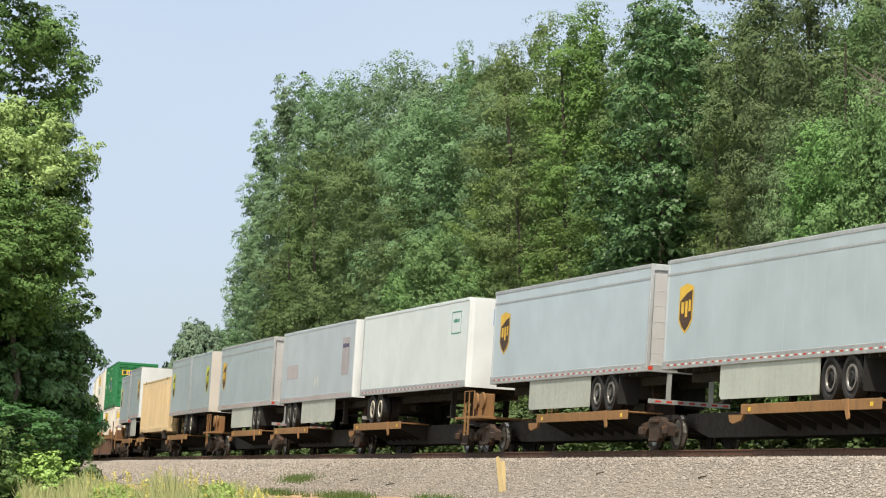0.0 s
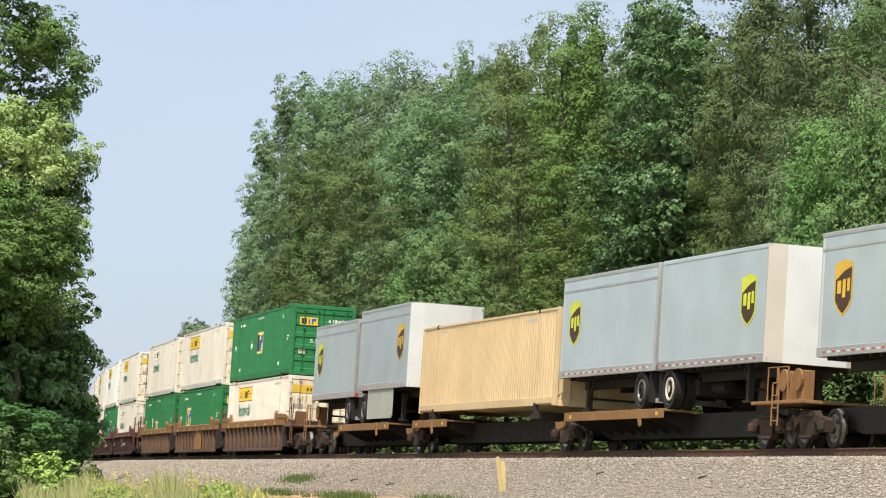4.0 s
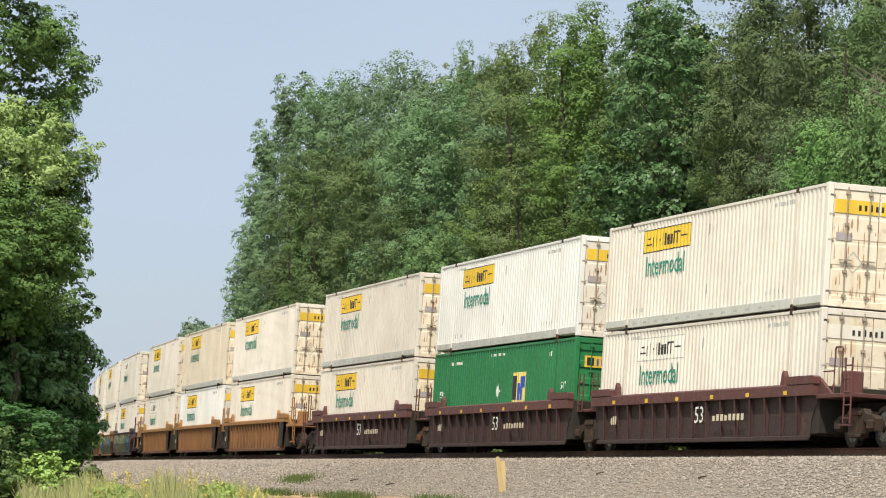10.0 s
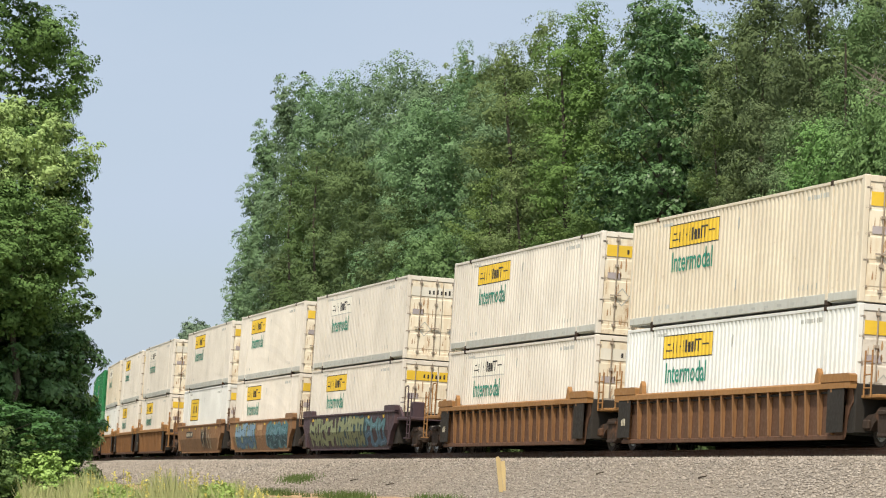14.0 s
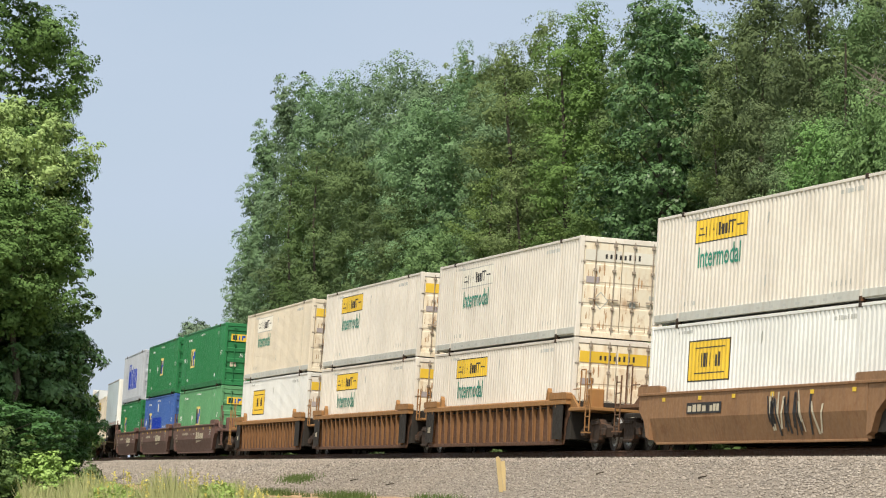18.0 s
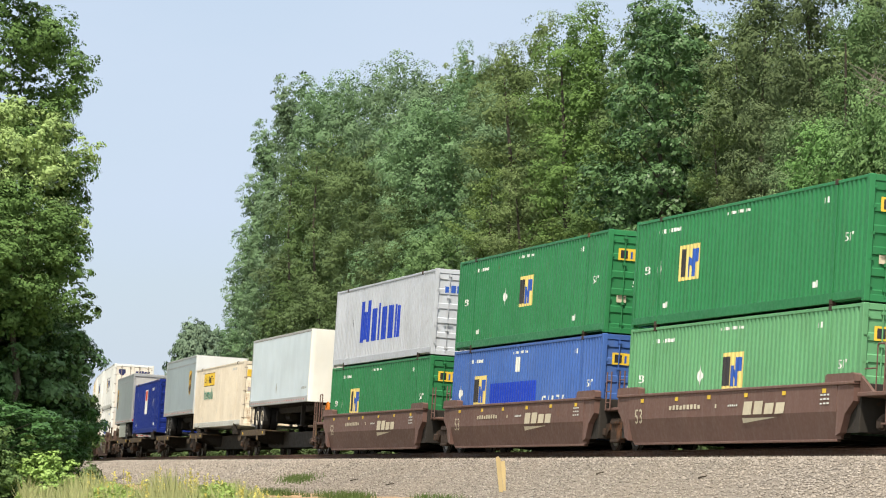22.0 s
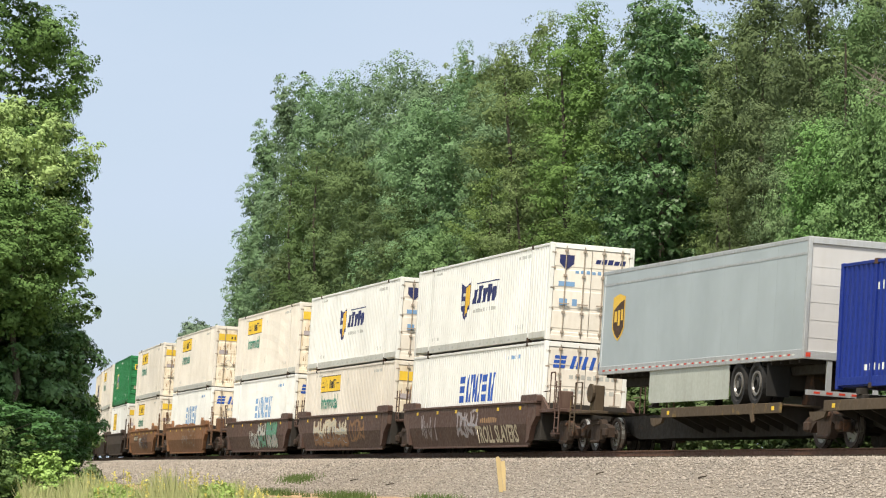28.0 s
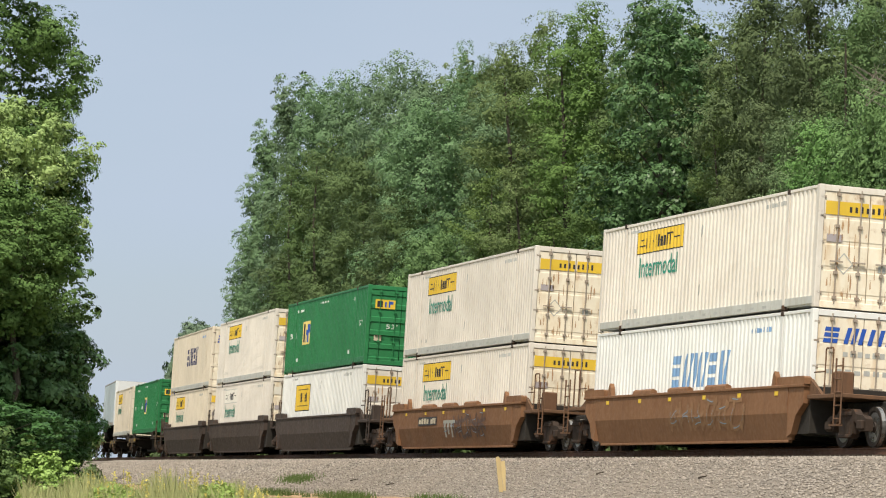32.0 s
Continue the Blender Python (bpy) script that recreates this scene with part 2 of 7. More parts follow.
WHITE = (0.73, 0.68, 0.615)
M = {
    "white": paint("white container paint", WHITE, 0.5, (0.42, 0.33, 0.24), 0.25, 0.08),
    "cream": paint("yellowed white container paint", (0.70, 0.625, 0.51), 0.55, (0.40, 0.28, 0.18), 0.3, 0.12),
    "bright": paint("new white container paint", (0.76, 0.76, 0.74), 0.45, (0.5, 0.45, 0.4), 0.12),
    "white_door": paint("rust-stained white door paint", (0.80, 0.73, 0.60), 0.55, (0.52, 0.33, 0.15), 0.7, 0.42, rusty=(0.32, 0.16, 0.07)),
    "rail_pale": paint("pale grey rail paint", (0.56, 0.565, 0.53), 0.55, (0.34, 0.28, 0.22), 0.5, 0.18),
    "rod": paint("dull grey-brown door rods", (0.36, 0.31, 0.26), 0.55, (0.22, 0.14, 0.09), 0.6, 0.3),
    "rail_grey": paint("grey rail paint", (0.46, 0.47, 0.45), 0.55, (0.25, 0.2, 0.16), 0.4, 0.15),
    "green": paint("dark green container paint", (0.030, 0.196, 0.072), 0.42, (0.05, 0.11, 0.06), 0.3, 0.05),
    "light_green": paint("faded light green container paint", (0.125, 0.33, 0.16), 0.5, (0.12, 0.2, 0.1), 0.3, 0.06),
    "blue": paint("deep blue container paint", (0.010, 0.026, 0.20), 0.4, (0.03, 0.04, 0.13), 0.25, 0.04),
    "mid_blue": paint("faded blue container paint", (0.055, 0.13, 0.40), 0.5, (0.10, 0.13, 0.2), 0.35, 0.08),
    "patch_blue": paint("strong blue repaint", (0.012, 0.05, 0.44), 0.45, (0.05, 0.06, 0.2), 0.1),
    "silver": paint("silver grey container paint", (0.50, 0.53, 0.59), 0.4, (0.30, 0.27, 0.25), 0.3, 0.06),
    "tan": paint("tan container paint", (0.66, 0.50, 0.30), 0.55, (0.42, 0.28, 0.14), 0.3, 0.10),
    "yellow": paint("yellow sign paint", (0.75, 0.50, 0.05), 0.5, (0.4, 0.3, 0.1), 0.2, bump=0.05),
    "faded": paint("bleached sign paint", (0.74, 0.71, 0.64), 0.5, (0.5, 0.42, 0.3), 0.2, bump=0.05),
    "gold": paint("gold sign paint", (0.72, 0.45, 0.06), 0.5, dirty=0.1, bump=0.05),
    "lime": paint("sun-bleached lime sign paint", (0.62, 0.66, 0.06), 0.5, dirty=0.1, bump=0.05),
    "brown_sign": paint("dark brown sign paint", (0.06, 0.03, 0.018), 0.5, dirty=0.1, bump=0.05),
    "black": paint("black sign paint", (0.03, 0.03, 0.035), 0.5, dirty=0.1, bump=0.05),
    "teal": paint("teal green sign paint", (0.02, 0.27, 0.19), 0.5, dirty=0.1, bump=0.05),
    "navy": paint("navy sign paint", (0.02, 0.03, 0.12), 0.5, dirty=0.1, bump=0.05),
    "sign_blue": paint("blue sign paint", (0.02, 0.09, 0.42), 0.5, dirty=0.1, bump=0.05),
    "pale_blue": paint("faded blue sign paint", (0.20, 0.36, 0.60), 0.55, dirty=0.2, bump=0.05),
    "mark": paint("white stencil paint", (0.72, 0.74, 0.70), 0.55, dirty=0.2, bump=0.05),
    "red": paint("red sign paint", (0.55, 0.05, 0.025), 0.5, dirty=0.1, bump=0.05),
    "orange": paint("orange sign paint", (0.75, 0.22, 0.02), 0.5, dirty=0.1, bump=0.05),
    "purple": paint("faded purple-grey sign paint", (0.40, 0.36, 0.38), 0.55, dirty=0.2, bump=0.05),
    "beige": paint("beige repaint", (0.60, 0.53, 0.40), 0.55, dirty=0.2, bump=0.05),
    "ups_side": paint("blue-grey trailer side paint", (0.42, 0.485, 0.525), 0.30, (0.39, 0.445, 0.48), 0.15, bump=0.0, grain=2.0, spec=0.55),
    # the next two put the sky's blue reflection into the base colour
    "ups_dull": paint("dull grey trailer side paint with sky tint", (0.355, 0.395, 0.415), 0.34, (0.325, 0.36, 0.375), 0.2, bump=0.0, grain=2.0, spec=0.5),
    "trailer_white": paint("pale trailer paint with sky tint", (0.75, 0.84, 0.91), 0.30, (0.63, 0.73, 0.80), 0.15, bump=0.0, grain=2.0, spec=0.5),
    "trailer_plain": paint("plain white trailer paint", (0.70, 0.745, 0.745), 0.32, (0.65, 0.68, 0.67), 0.15, bump=0.0, grain=2.0, spec=0.5),
    "trailer_grey": paint("weathered pale grey trailer paint", (0.46, 0.51, 0.56), 0.36, (0.42, 0.45, 0.47), 0.35, bump=0.0, grain=2.0, spec=0.5),
    "nose_white": paint("white trailer nose paint", (0.60, 0.62, 0.64), 0.4, (0.55, 0.52, 0.47), 0.15, bump=0.0, grain=3.0),
    # brighter cream carries the direct sun on the nose
    "nose_sunlit": paint("trailer nose paint in sunlit cream tone", (0.80, 0.785, 0.74), 0.4, (0.66, 0.60, 0.50), 0.15, bump=0.0, grain=3.0),
    "nose_beige": paint("beige trailer corner paint", (0.47, 0.43, 0.39), 0.45, (0.40, 0.35, 0.30), 0.2, bump=0.0, grain=3.0),
    "trailer_door": paint("grey rear door paint", (0.47, 0.46, 0.465), 0.45, (0.36, 0.33, 0.31), 0.3, bump=0.0, grain=3.0),
    "trim": paint("aluminium trim", (0.50, 0.51, 0.52), 0.4, dirty=0.3, metal=0.5, bump=0.05),
    "roof": paint("dirty roof sheet", (0.36, 0.36, 0.35), 0.6, (0.18, 0.16, 0.14), 0.5),
    "skirt": paint("grey-green skirt panel", (0.42, 0.44, 0.40), 0.5, (0.25, 0.22, 0.18), 0.4),
    "car_brown": paint("brown car body paint", (0.088, 0.052, 0.043), 0.6, (0.18, 0.13, 0.10), 0.5, 0.22),
    "car_plain": paint("red-brown car body paint", (0.148, 0.084, 0.070), 0.6, (0.20, 0.15, 0.13), 0.5, 0.15),
    "car_dark": paint("sooty brown car body paint", (0.055, 0.040, 0.034), 0.65, (0.14, 0.11, 0.09), 0.5, 0.3),
    "car_maroon": paint("maroon car body paint", (0.060, 0.034, 0.034), 0.6, (0.14, 0.09, 0.08), 0.4, 0.2),
    "car_orange": paint("rusted orange-yellow car body paint", (0.29, 0.150, 0.068), 0.62, (0.13, 0.075, 0.045), 0.6, 0.40, rusty=(0.20, 0.095, 0.045)),
    "car_tan": paint("weathered tan car body paint", (0.27, 0.150, 0.078), 0.62, (0.14, 0.085, 0.055), 0.7, 0.45),
    "car_rust": paint("rust-orange car body paint", (0.235, 0.122, 0.064), 0.7, (0.12, 0.06, 0.035), 0.6, 0.6),
    "car_purple": paint("dark purple car body paint", (0.074, 0.050, 0.062), 0.6, (0.14, 0.08, 0.06), 0.4, 0.2),
    # lighter tan puts the light on the ribs into their colour
    "rib_lit": paint("tan-brown rib paint in lit tone", (0.20, 0.125, 0.088), 0.65, (0.09, 0.06, 0.05), 0.6, 0.3),
    # one maroon in two tones: shade between ribs, light on the chord
    "sheet_black": paint("maroon side sheet in shaded tone", (0.058, 0.038, 0.036), 0.7, (0.06, 0.045, 0.04), 0.5, 0.2),
    "chord_maroon": paint("maroon top chord paint in lit tone", (0.118, 0.050, 0.046), 0.55, (0.13, 0.09, 0.08), 0.4, 0.15),
    # rusted sheet, darkened for the shade behind ribs and chord
    "sheet_dark": paint("rusty brown side sheet in shaded tone", (0.138, 0.073, 0.046), 0.7, (0.08, 0.050, 0.036), 0.6, 0.4, rusty=(0.13, 0.06, 0.035)),
    "chord_ochre": paint("scuffed ochre top chord", (0.32, 0.165, 0.063), 0.62, (0.22, 0.12, 0.06), 0.6, 0.35, rusty=(0.24, 0.115, 0.05)),
    "chord_dark": paint("brown rusted top chord", (0.150, 0.082, 0.048), 0.65, (0.06, 0.04, 0.03), 0.6, 0.45),
    "slate_blue": paint("slate blue spray paint", (0.075, 0.16, 0.25), 0.55, dirty=0.2, bump=0.05),
    "sky_spray": paint("pale blue spray paint", (0.22, 0.34, 0.46), 0.55, dirty=0.2, bump=0.05),
    "deep_teal": paint("deep teal spray paint", (0.022, 0.075, 0.10), 0.55, dirty=0.2, bump=0.05),
    "aqua": paint("aqua spray paint", (0.09, 0.20, 0.23), 0.55, dirty=0.2, bump=0.05),
    "olive_spray": paint("olive spray paint", (0.20, 0.22, 0.115), 0.55, dirty=0.3, bump=0.05),
    "dark_spray": paint("blackish spray paint", (0.035, 0.045, 0.05), 0.55, dirty=0.2, bump=0.05),
    "leaf_spray": paint("pale green spray paint", (0.12, 0.30, 0.19), 0.55, dirty=0.2, bump=0.05),
    "chalk_spray": paint("chalky spray paint", (0.48, 0.47, 0.42), 0.6, dirty=0.3, bump=0.05),
    "moss": paint("yellow-green spray paint", (0.27, 0.30, 0.165), 0.55, dirty=0.3, bump=0.05),
    "chord_tan": paint("tan rusted top chord", (0.25, 0.135, 0.06), 0.65, (0.13, 0.075, 0.045), 0.6, 0.5),
    "under": paint("grimy black underframe", (0.033, 0.029, 0.026), 0.8, (0.055, 0.045, 0.036), 0.4, 0.15),
    "cast": paint("rusty cast steel", (0.050, 0.034, 0.026), 0.75, (0.030, 0.024, 0.020), 0.6, 0.6),
    "wheel": paint("worn wheel steel", (0.055, 0.045, 0.04), 0.5, (0.08, 0.05, 0.03), 0.5, 0.2, metal=0.6),
    "tread": paint("polished wheel tread", (0.45, 0.44, 0.42), 0.3, dirty=0.3, metal=0.9),
    "deck": paint("rusty deck plate", (0.27, 0.145, 0.062), 0.75, (0.12, 0.075, 0.045), 0.7, 0.45, rusty=(0.16, 0.075, 0.035)),
    "deck_worn": paint("grimy deck plate with worn mustard paint", (0.085, 0.062, 0.042), 0.75, (0.05, 0.040, 0.032), 0.6, 0.45, rusty=(0.34, 0.225, 0.06)),
    "tyre": paint("tyre rubber", (0.022, 0.022, 0.023), 0.85, (0.07, 0.06, 0.05), 0.3),
    "rim": paint("dull steel wheel rim", (0.20, 0.19, 0.18), 0.45, (0.10, 0.08, 0.06), 0.5, metal=0.4),
    "rail": paint("rusty rail steel", (0.15, 0.08, 0.055), 0.6, (0.06, 0.04, 0.03), 0.5, 0.3, metal=0.3),
    "tie": paint("creosoted wood", (0.06, 0.048, 0.038), 0.9, (0.1, 0.08, 0.06), 0.5),
    "wood": paint("weathered pale lath wood", (0.55, 0.42, 0.22), 0.8, (0.3, 0.2, 0.1), 0.4, grain=30.0),
    "bark": paint("grey-brown bark", (0.075, 0.064, 0.052), 0.95, (0.06, 0.05, 0.04), 0.6, bump=0.8, grain=14.0),
    "dead_wood": paint("bleached dead wood", (0.20, 0.175, 0.15), 0.9, (0.16, 0.13, 0.1), 0.5),
    "galv": paint("galvanised steel", (0.42, 0.44, 0.45), 0.45, dirty=0.3, metal=0.5),
    "leaf_a": foliage("broadleaf foliage", (0.050, 0.085, 0.036), (0.132, 0.196, 0.086), 0.008),
    "leaf_b": foliage("olive foliage", (0.052, 0.084, 0.029), (0.148, 0.206, 0.071), 0.006),
    "leaf_lime": foliage("yellow-green foliage", (0.052, 0.090, 0.028), (0.142, 0.218, 0.072), 0.006),
    # bluish cast stands in for the haze over the far trees
    "leaf_hazed": foliage("haze-tinted blue-green foliage", (0.052, 0.096, 0.048), (0.146, 0.236, 0.112), 0.005, 0.12),
    "leaf_ivy": foliage("deep green ivy foliage", (0.024, 0.058, 0.022), (0.076, 0.150, 0.050), 0.006, 0.25),
    "leaf_dark": foliage("dark oak foliage", (0.040, 0.066, 0.027), (0.108, 0.154, 0.061), 0.008),
    "leaf_bright": foliage("bright drooping foliage", (0.052, 0.110, 0.038), (0.172, 0.285, 0.104), 0.008),
    "stain": paint("rust stain", (0.46, 0.29, 0.165), 0.8, (0.10, 0.05, 0.03), 0.6, bump=0.0),
    "rim_white": paint("white painted wheel rim", (0.60, 0.55, 0.46), 0.45, (0.3, 0.22, 0.15), 0.5),
    # pale, even green puts the distance haze into the leaf colour
    "leaf_far": foliage("distant foliage paled by haze tint", (0.100, 0.150, 0.105), (0.140, 0.200, 0.130), 0.006),
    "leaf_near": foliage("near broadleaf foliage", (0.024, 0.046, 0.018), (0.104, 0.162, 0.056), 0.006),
    # yellow-green leaves, their colour raised to carry the sunlit look
    "leaf_vine": foliage("sun-brightened yellow-green vine foliage", (0.120, 0.200, 0.045), (0.310, 0.440, 0.125), 0.006, 0.2),
    # vine green lowered to take in the shade under the overhang
    "leaf_wall": foliage("shade-darkened green vine foliage", (0.016, 0.045, 0.014), (0.062, 0.140, 0.040), 0.006, 0.2),
    "grass": foliage("tall weeds", (0.130, 0.155, 0.050), (0.340, 0.345, 0.150), 0.006),
    "herb": foliage("soft weed leaves", (0.100, 0.160, 0.045), (0.270, 0.345, 0.110), 0.006),
    "verge": foliage("short green grass", (0.046, 0.076, 0.024), (0.108, 0.148, 0.052), 0.006),
    "straw": paint("faded straw-yellow sign paint", (0.76, 0.60, 0.20), 0.5, dirty=0.15, bump=0.0),
    "flower": foliage("yellow weed flowers", (0.50, 0.40, 0.05), (0.70, 0.60, 0.12)),
    "ground": rough_ground("grassy earth", (0.12, 0.14, 0.045), (0.20, 0.18, 0.075), (0.24, 0.17, 0.10), 0.25, 5.0),
    "soil": rough_ground("bare sandy soil", (0.36, 0.22, 0.12), (0.28, 0.17, 0.095), (0.42, 0.30, 0.18), 0.8, 9.0),
    "ballast": rough_ground("crushed stone bed", (0.27, 0.23, 0.19), (0.235, 0.20, 0.165), (0.16, 0.135, 0.11), 0.4, 16.0, 1.0, 0.06),
    "stone": stones("crushed stone", (0.140, 0.122, 0.108), (0.235, 0.205, 0.178), (0.38, 0.336, 0.295)),
}
# ---- mesh helpers ----
def box(bm, x0, x1, y0, y1, z0, z1, bevel=0.0):
    v = [bm.verts.new((x, y, z)) for x in (x0, x1) for y in (y0, y1) for z in (z0, z1)]
    fs = [bm.faces.new([v[i] for i in q]) for q in ((0, 1, 3, 2), (4, 6, 7, 5), (0, 4, 5, 1), (2, 3, 7, 6), (0, 2, 6, 4), (1, 5, 7, 3))]
    if bevel:
        es = list({e for f in fs for e in f.edges})
        bmesh.ops.bevel(bm, geom=es, offset=bevel, segments=1, affect="EDGES")


def prism(bm, outline, axis, a, b):
    """An outline swept from a to b along an axis: 'y' takes (x, z), 'x' takes (y, z), 'z' takes (x, y)."""
    def at(p, w):
        return {"y": (p[0], w, p[1]), "x": (w, p[0], p[1]), "z": (p[0], p[1], w)}[axis]
    lo = [bm.verts.new(at(p, a)) for p in outline]
    hi = [bm.verts.new(at(p, b)) for p in outline]
    bm.faces.new(lo)
    bm.faces.new(hi[::-1])
    for i in range(len(lo)):
        j = (i + 1) % len(lo)
        bm.faces.new((lo[j], lo[i], hi[i], hi[j]))


def tube(bm, pts, r0, r1=None, sides=8):
    r1 = r0 if r1 is None else r1
    rings = []
    pts = [Vector(p) for p in pts]
    for i, p in enumerate(pts):
        d = (pts[min(i + 1, len(pts) - 1)] - pts[max(i - 1, 0)]).normalized()
        q = d.to_track_quat("Z", "Y")
        r = r0 + (r1 - r0) * i / max(1, len(pts) - 1)
        rings.append([bm.verts.new(p + q @ Vector((r * math.cos(k * 2 * math.pi / sides), r * math.sin(k * 2 * math.pi / sides), 0))) for k in range(sides)])
    for a, b in zip(rings, rings[1:]):
        for k in range(sides):
            bm.faces.new((a[k], a[(k + 1) % sides], b[(k + 1) % sides], b[k]))
    bm.faces.new(rings[0][::-1])
    bm.faces.new(rings[-1])


def disc(bm, x, z, y0, y1, r, sides=20, dish=0.0):
    """A wheel-like round whose axle lies along y."""
    prof = [(y0, r * 0.98), (y0, r), (y1, r), (y1, r * 0.82), (y1 + dish, r * 0.72), (y1 + dish, r * 0.3), (y1, r * 0.25), (y1, 0.02)]
    rings = [[bm.verts.new((x + q * math.cos(k * 2 * math.pi / sides), y, z + q * math.sin(k * 2 * math.pi / sides))) for k in range(sides)] for y, q in prof]
    for a, b in zip(rings, rings[1:]):
        for k in range(sides):
            bm.faces.new((a[k], b[k], b[(k + 1) % sides], a[(k + 1) % sides]))
    bm.faces.new(rings[0])
    bm.faces.new(rings[-1][::-1])


CACHE = {}


def shape(key, material, build):
    """One mesh for all parts that look alike."""
    k = (key, material)
    if k not in CACHE:
        bm = bmesh.new()
        build(bm)
        bmesh.ops.recalc_face_normals(bm, faces=bm.faces[:])
        me = bpy.data.meshes.new(str(key if isinstance(key, str) else key[0]))
        bm.to_mesh(me)
        bm.free()
        me.materials.append(M[material])
        CACHE[k] = me
    return CACHE[k]


def part(name, me, parent, label="", at=None, turn=0.0):
    ob = new(name, me)
    ob.parent = parent
    if at:
        ob.location = at
    if turn:
        ob.rotation_euler = (0, 0, turn)
    if label:
        ob["label"] = label
    return ob


def boxes(*rows):
    return lambda bm: [box(bm, *r) for r in rows]


def quick_mesh(name, verts, faces, material):
    me = bpy.data.meshes.new(name)
    me.from_pydata(verts, [], faces)
    me.materials.append(M[material])
    me.update()
    return me


# Vertical corrugation of container sides
PITCH_C, DEEP = 0.27, 0.036
BREAKS = (0.0, 0.11, 0.15, 0.23)


def groove(x):
    f = x % PITCH_C
    if f < 0.11:
        return 0.0
    if f < 0.15:
        return DEEP * (f - 0.11) / 0.04
    if f < 0.23:
        return DEEP
    return DEEP * (0.27 - f) / 0.04


def break_xs(x0, x1):
    k0 = int(math.floor(x0 / PITCH_C)) - 1
    xs = [k * PITCH_C + b for k in range(k0, int(x1 / PITCH_C) + 2) for b in BREAKS]
    return [x for x in xs if x0 + 1e-4 < x < x1 - 1e-4]


def corrugated(x0, x1, z0, z1, y):
    def build(bm):
        xs = [x0] + break_xs(x0, x1) + [x1]
        lo = [bm.verts.new((x, y + groove(x), z0)) for x in xs]
        hi = [bm.verts.new((x, y + groove(x), z1)) for x in xs]
        for i in range(len(xs) - 1):
            bm.faces.new((lo[i], lo[i + 1], hi[i + 1], hi[i]))
        bk = [bm.verts.new((x, y + 0.06, z)) for x in (x0, x1) for z in (z0, z1)]
        bm.faces.new((bk[0], bk[1], bk[3], bk[2]))
    return build


def draped(outlines, y, drape=True, lift=0.004):
    """Flat painted shapes on a side; with drape they follow the corrugation."""
    def build(bm):
        for o in outlines:
            bm.faces.new([bm.verts.new((px, 0.0, pz)) for px, pz in o])
        settle(bm, y, drape, lift)
    return build


def settle(bm, y, drape, lift):
    if drape and bm.verts:
        xs = [v.co.x for v in bm.verts]
        for x in break_xs(min(xs), max(xs)):
            bmesh.ops.bisect_plane(bm, geom=bm.verts[:] + bm.edges[:] + bm.faces[:], plane_co=(x, 0, 0), plane_no=(1, 0, 0))
    for v in bm.verts:
        v.co.y = y - lift + (groove(v.co.x) if drape else 0.0)


def lettering(text, x0, z0, height, width, y, drape=False, lift=0.004, slant=0.0, bold=0.0):
    """Words in the built-in font on the camera's side, read along +x."""
    def build(bm):
        cu = bpy.data.curves.new("letters", "FONT")
        cu.body, cu.size, cu.resolution_u, cu.shear = text, 1.0, 2, slant
        cu.fill_mode, cu.offset = "FRONT", bold
        ob = bpy.data.objects.new("letters", cu)
        scene.collection.objects.link(ob)
        me = bpy.data.meshes.new_from_object(ob)
        bpy.data.objects.remove(ob)
        bm.from_mesh(me)
        bpy.data.meshes.remove(me)
        xs, ys = [v.co.x for v in bm.verts], [v.co.y for v in bm.verts]
        kx, ky = width / (max(xs) - min(xs)), height / (max(ys) - min(ys))
        ax, ay = min(xs), min(ys)
        for v in bm.verts:
            v.co = Vector((x0 + (v.co.x - ax) * kx, 0.0, z0 + (v.co.y - ay) * ky))
        settle(bm, y, drape, lift)
    return build


def rect(x0, x1, z0, z1, skew=0.0):
    return [(x0, z0), (x1, z0), (x1 + skew, z1), (x0 + skew, z1)]


def bars(x0, x1, z0, z1, count, gap=0.28, skew=0.0, seed=1):
    """Plain bars in place of a line of writing."""
    r = random.Random(seed)
    w = (x1 - x0) / count
    return [rect(x0 + i * w, x0 + (i + 1 - gap) * w, z0, z1 - (z1 - z0) * (0.18 if r.random() < 0.3 else 0.0), skew) for i in range(count)]


def thing(name, label, category, group=""):
    return tagged(new(name), label, category, group)
# ---- ground, track, ballast ----
def lateral_grid(X, Y):
    """Distance from the train's camera-side face line (positive away from the camera) and s, for arrays of points."""
    sx = LINE[::4]
    best = np.full(X.shape, 1e9)
    lat, ss = np.zeros(X.shape), np.zeros(X.shape)
    hd = np.array([heading(S_MIN + 4 * i) for i in range(len(sx))])
    for (px, py), h, i in zip(sx, hd, range(len(sx))):
        dx, dy = X - px, Y - py
        d = dx * dx + dy * dy
        m = d < best
        best = np.where(m, d, best)
        lat = np.where(m, dx * math.cos(h) - dy * math.sin(h), lat)
        ss = np.where(m, S_MIN + 4 * i + dx * math.sin(h) + dy * math.cos(h), ss)
    return lat, ss


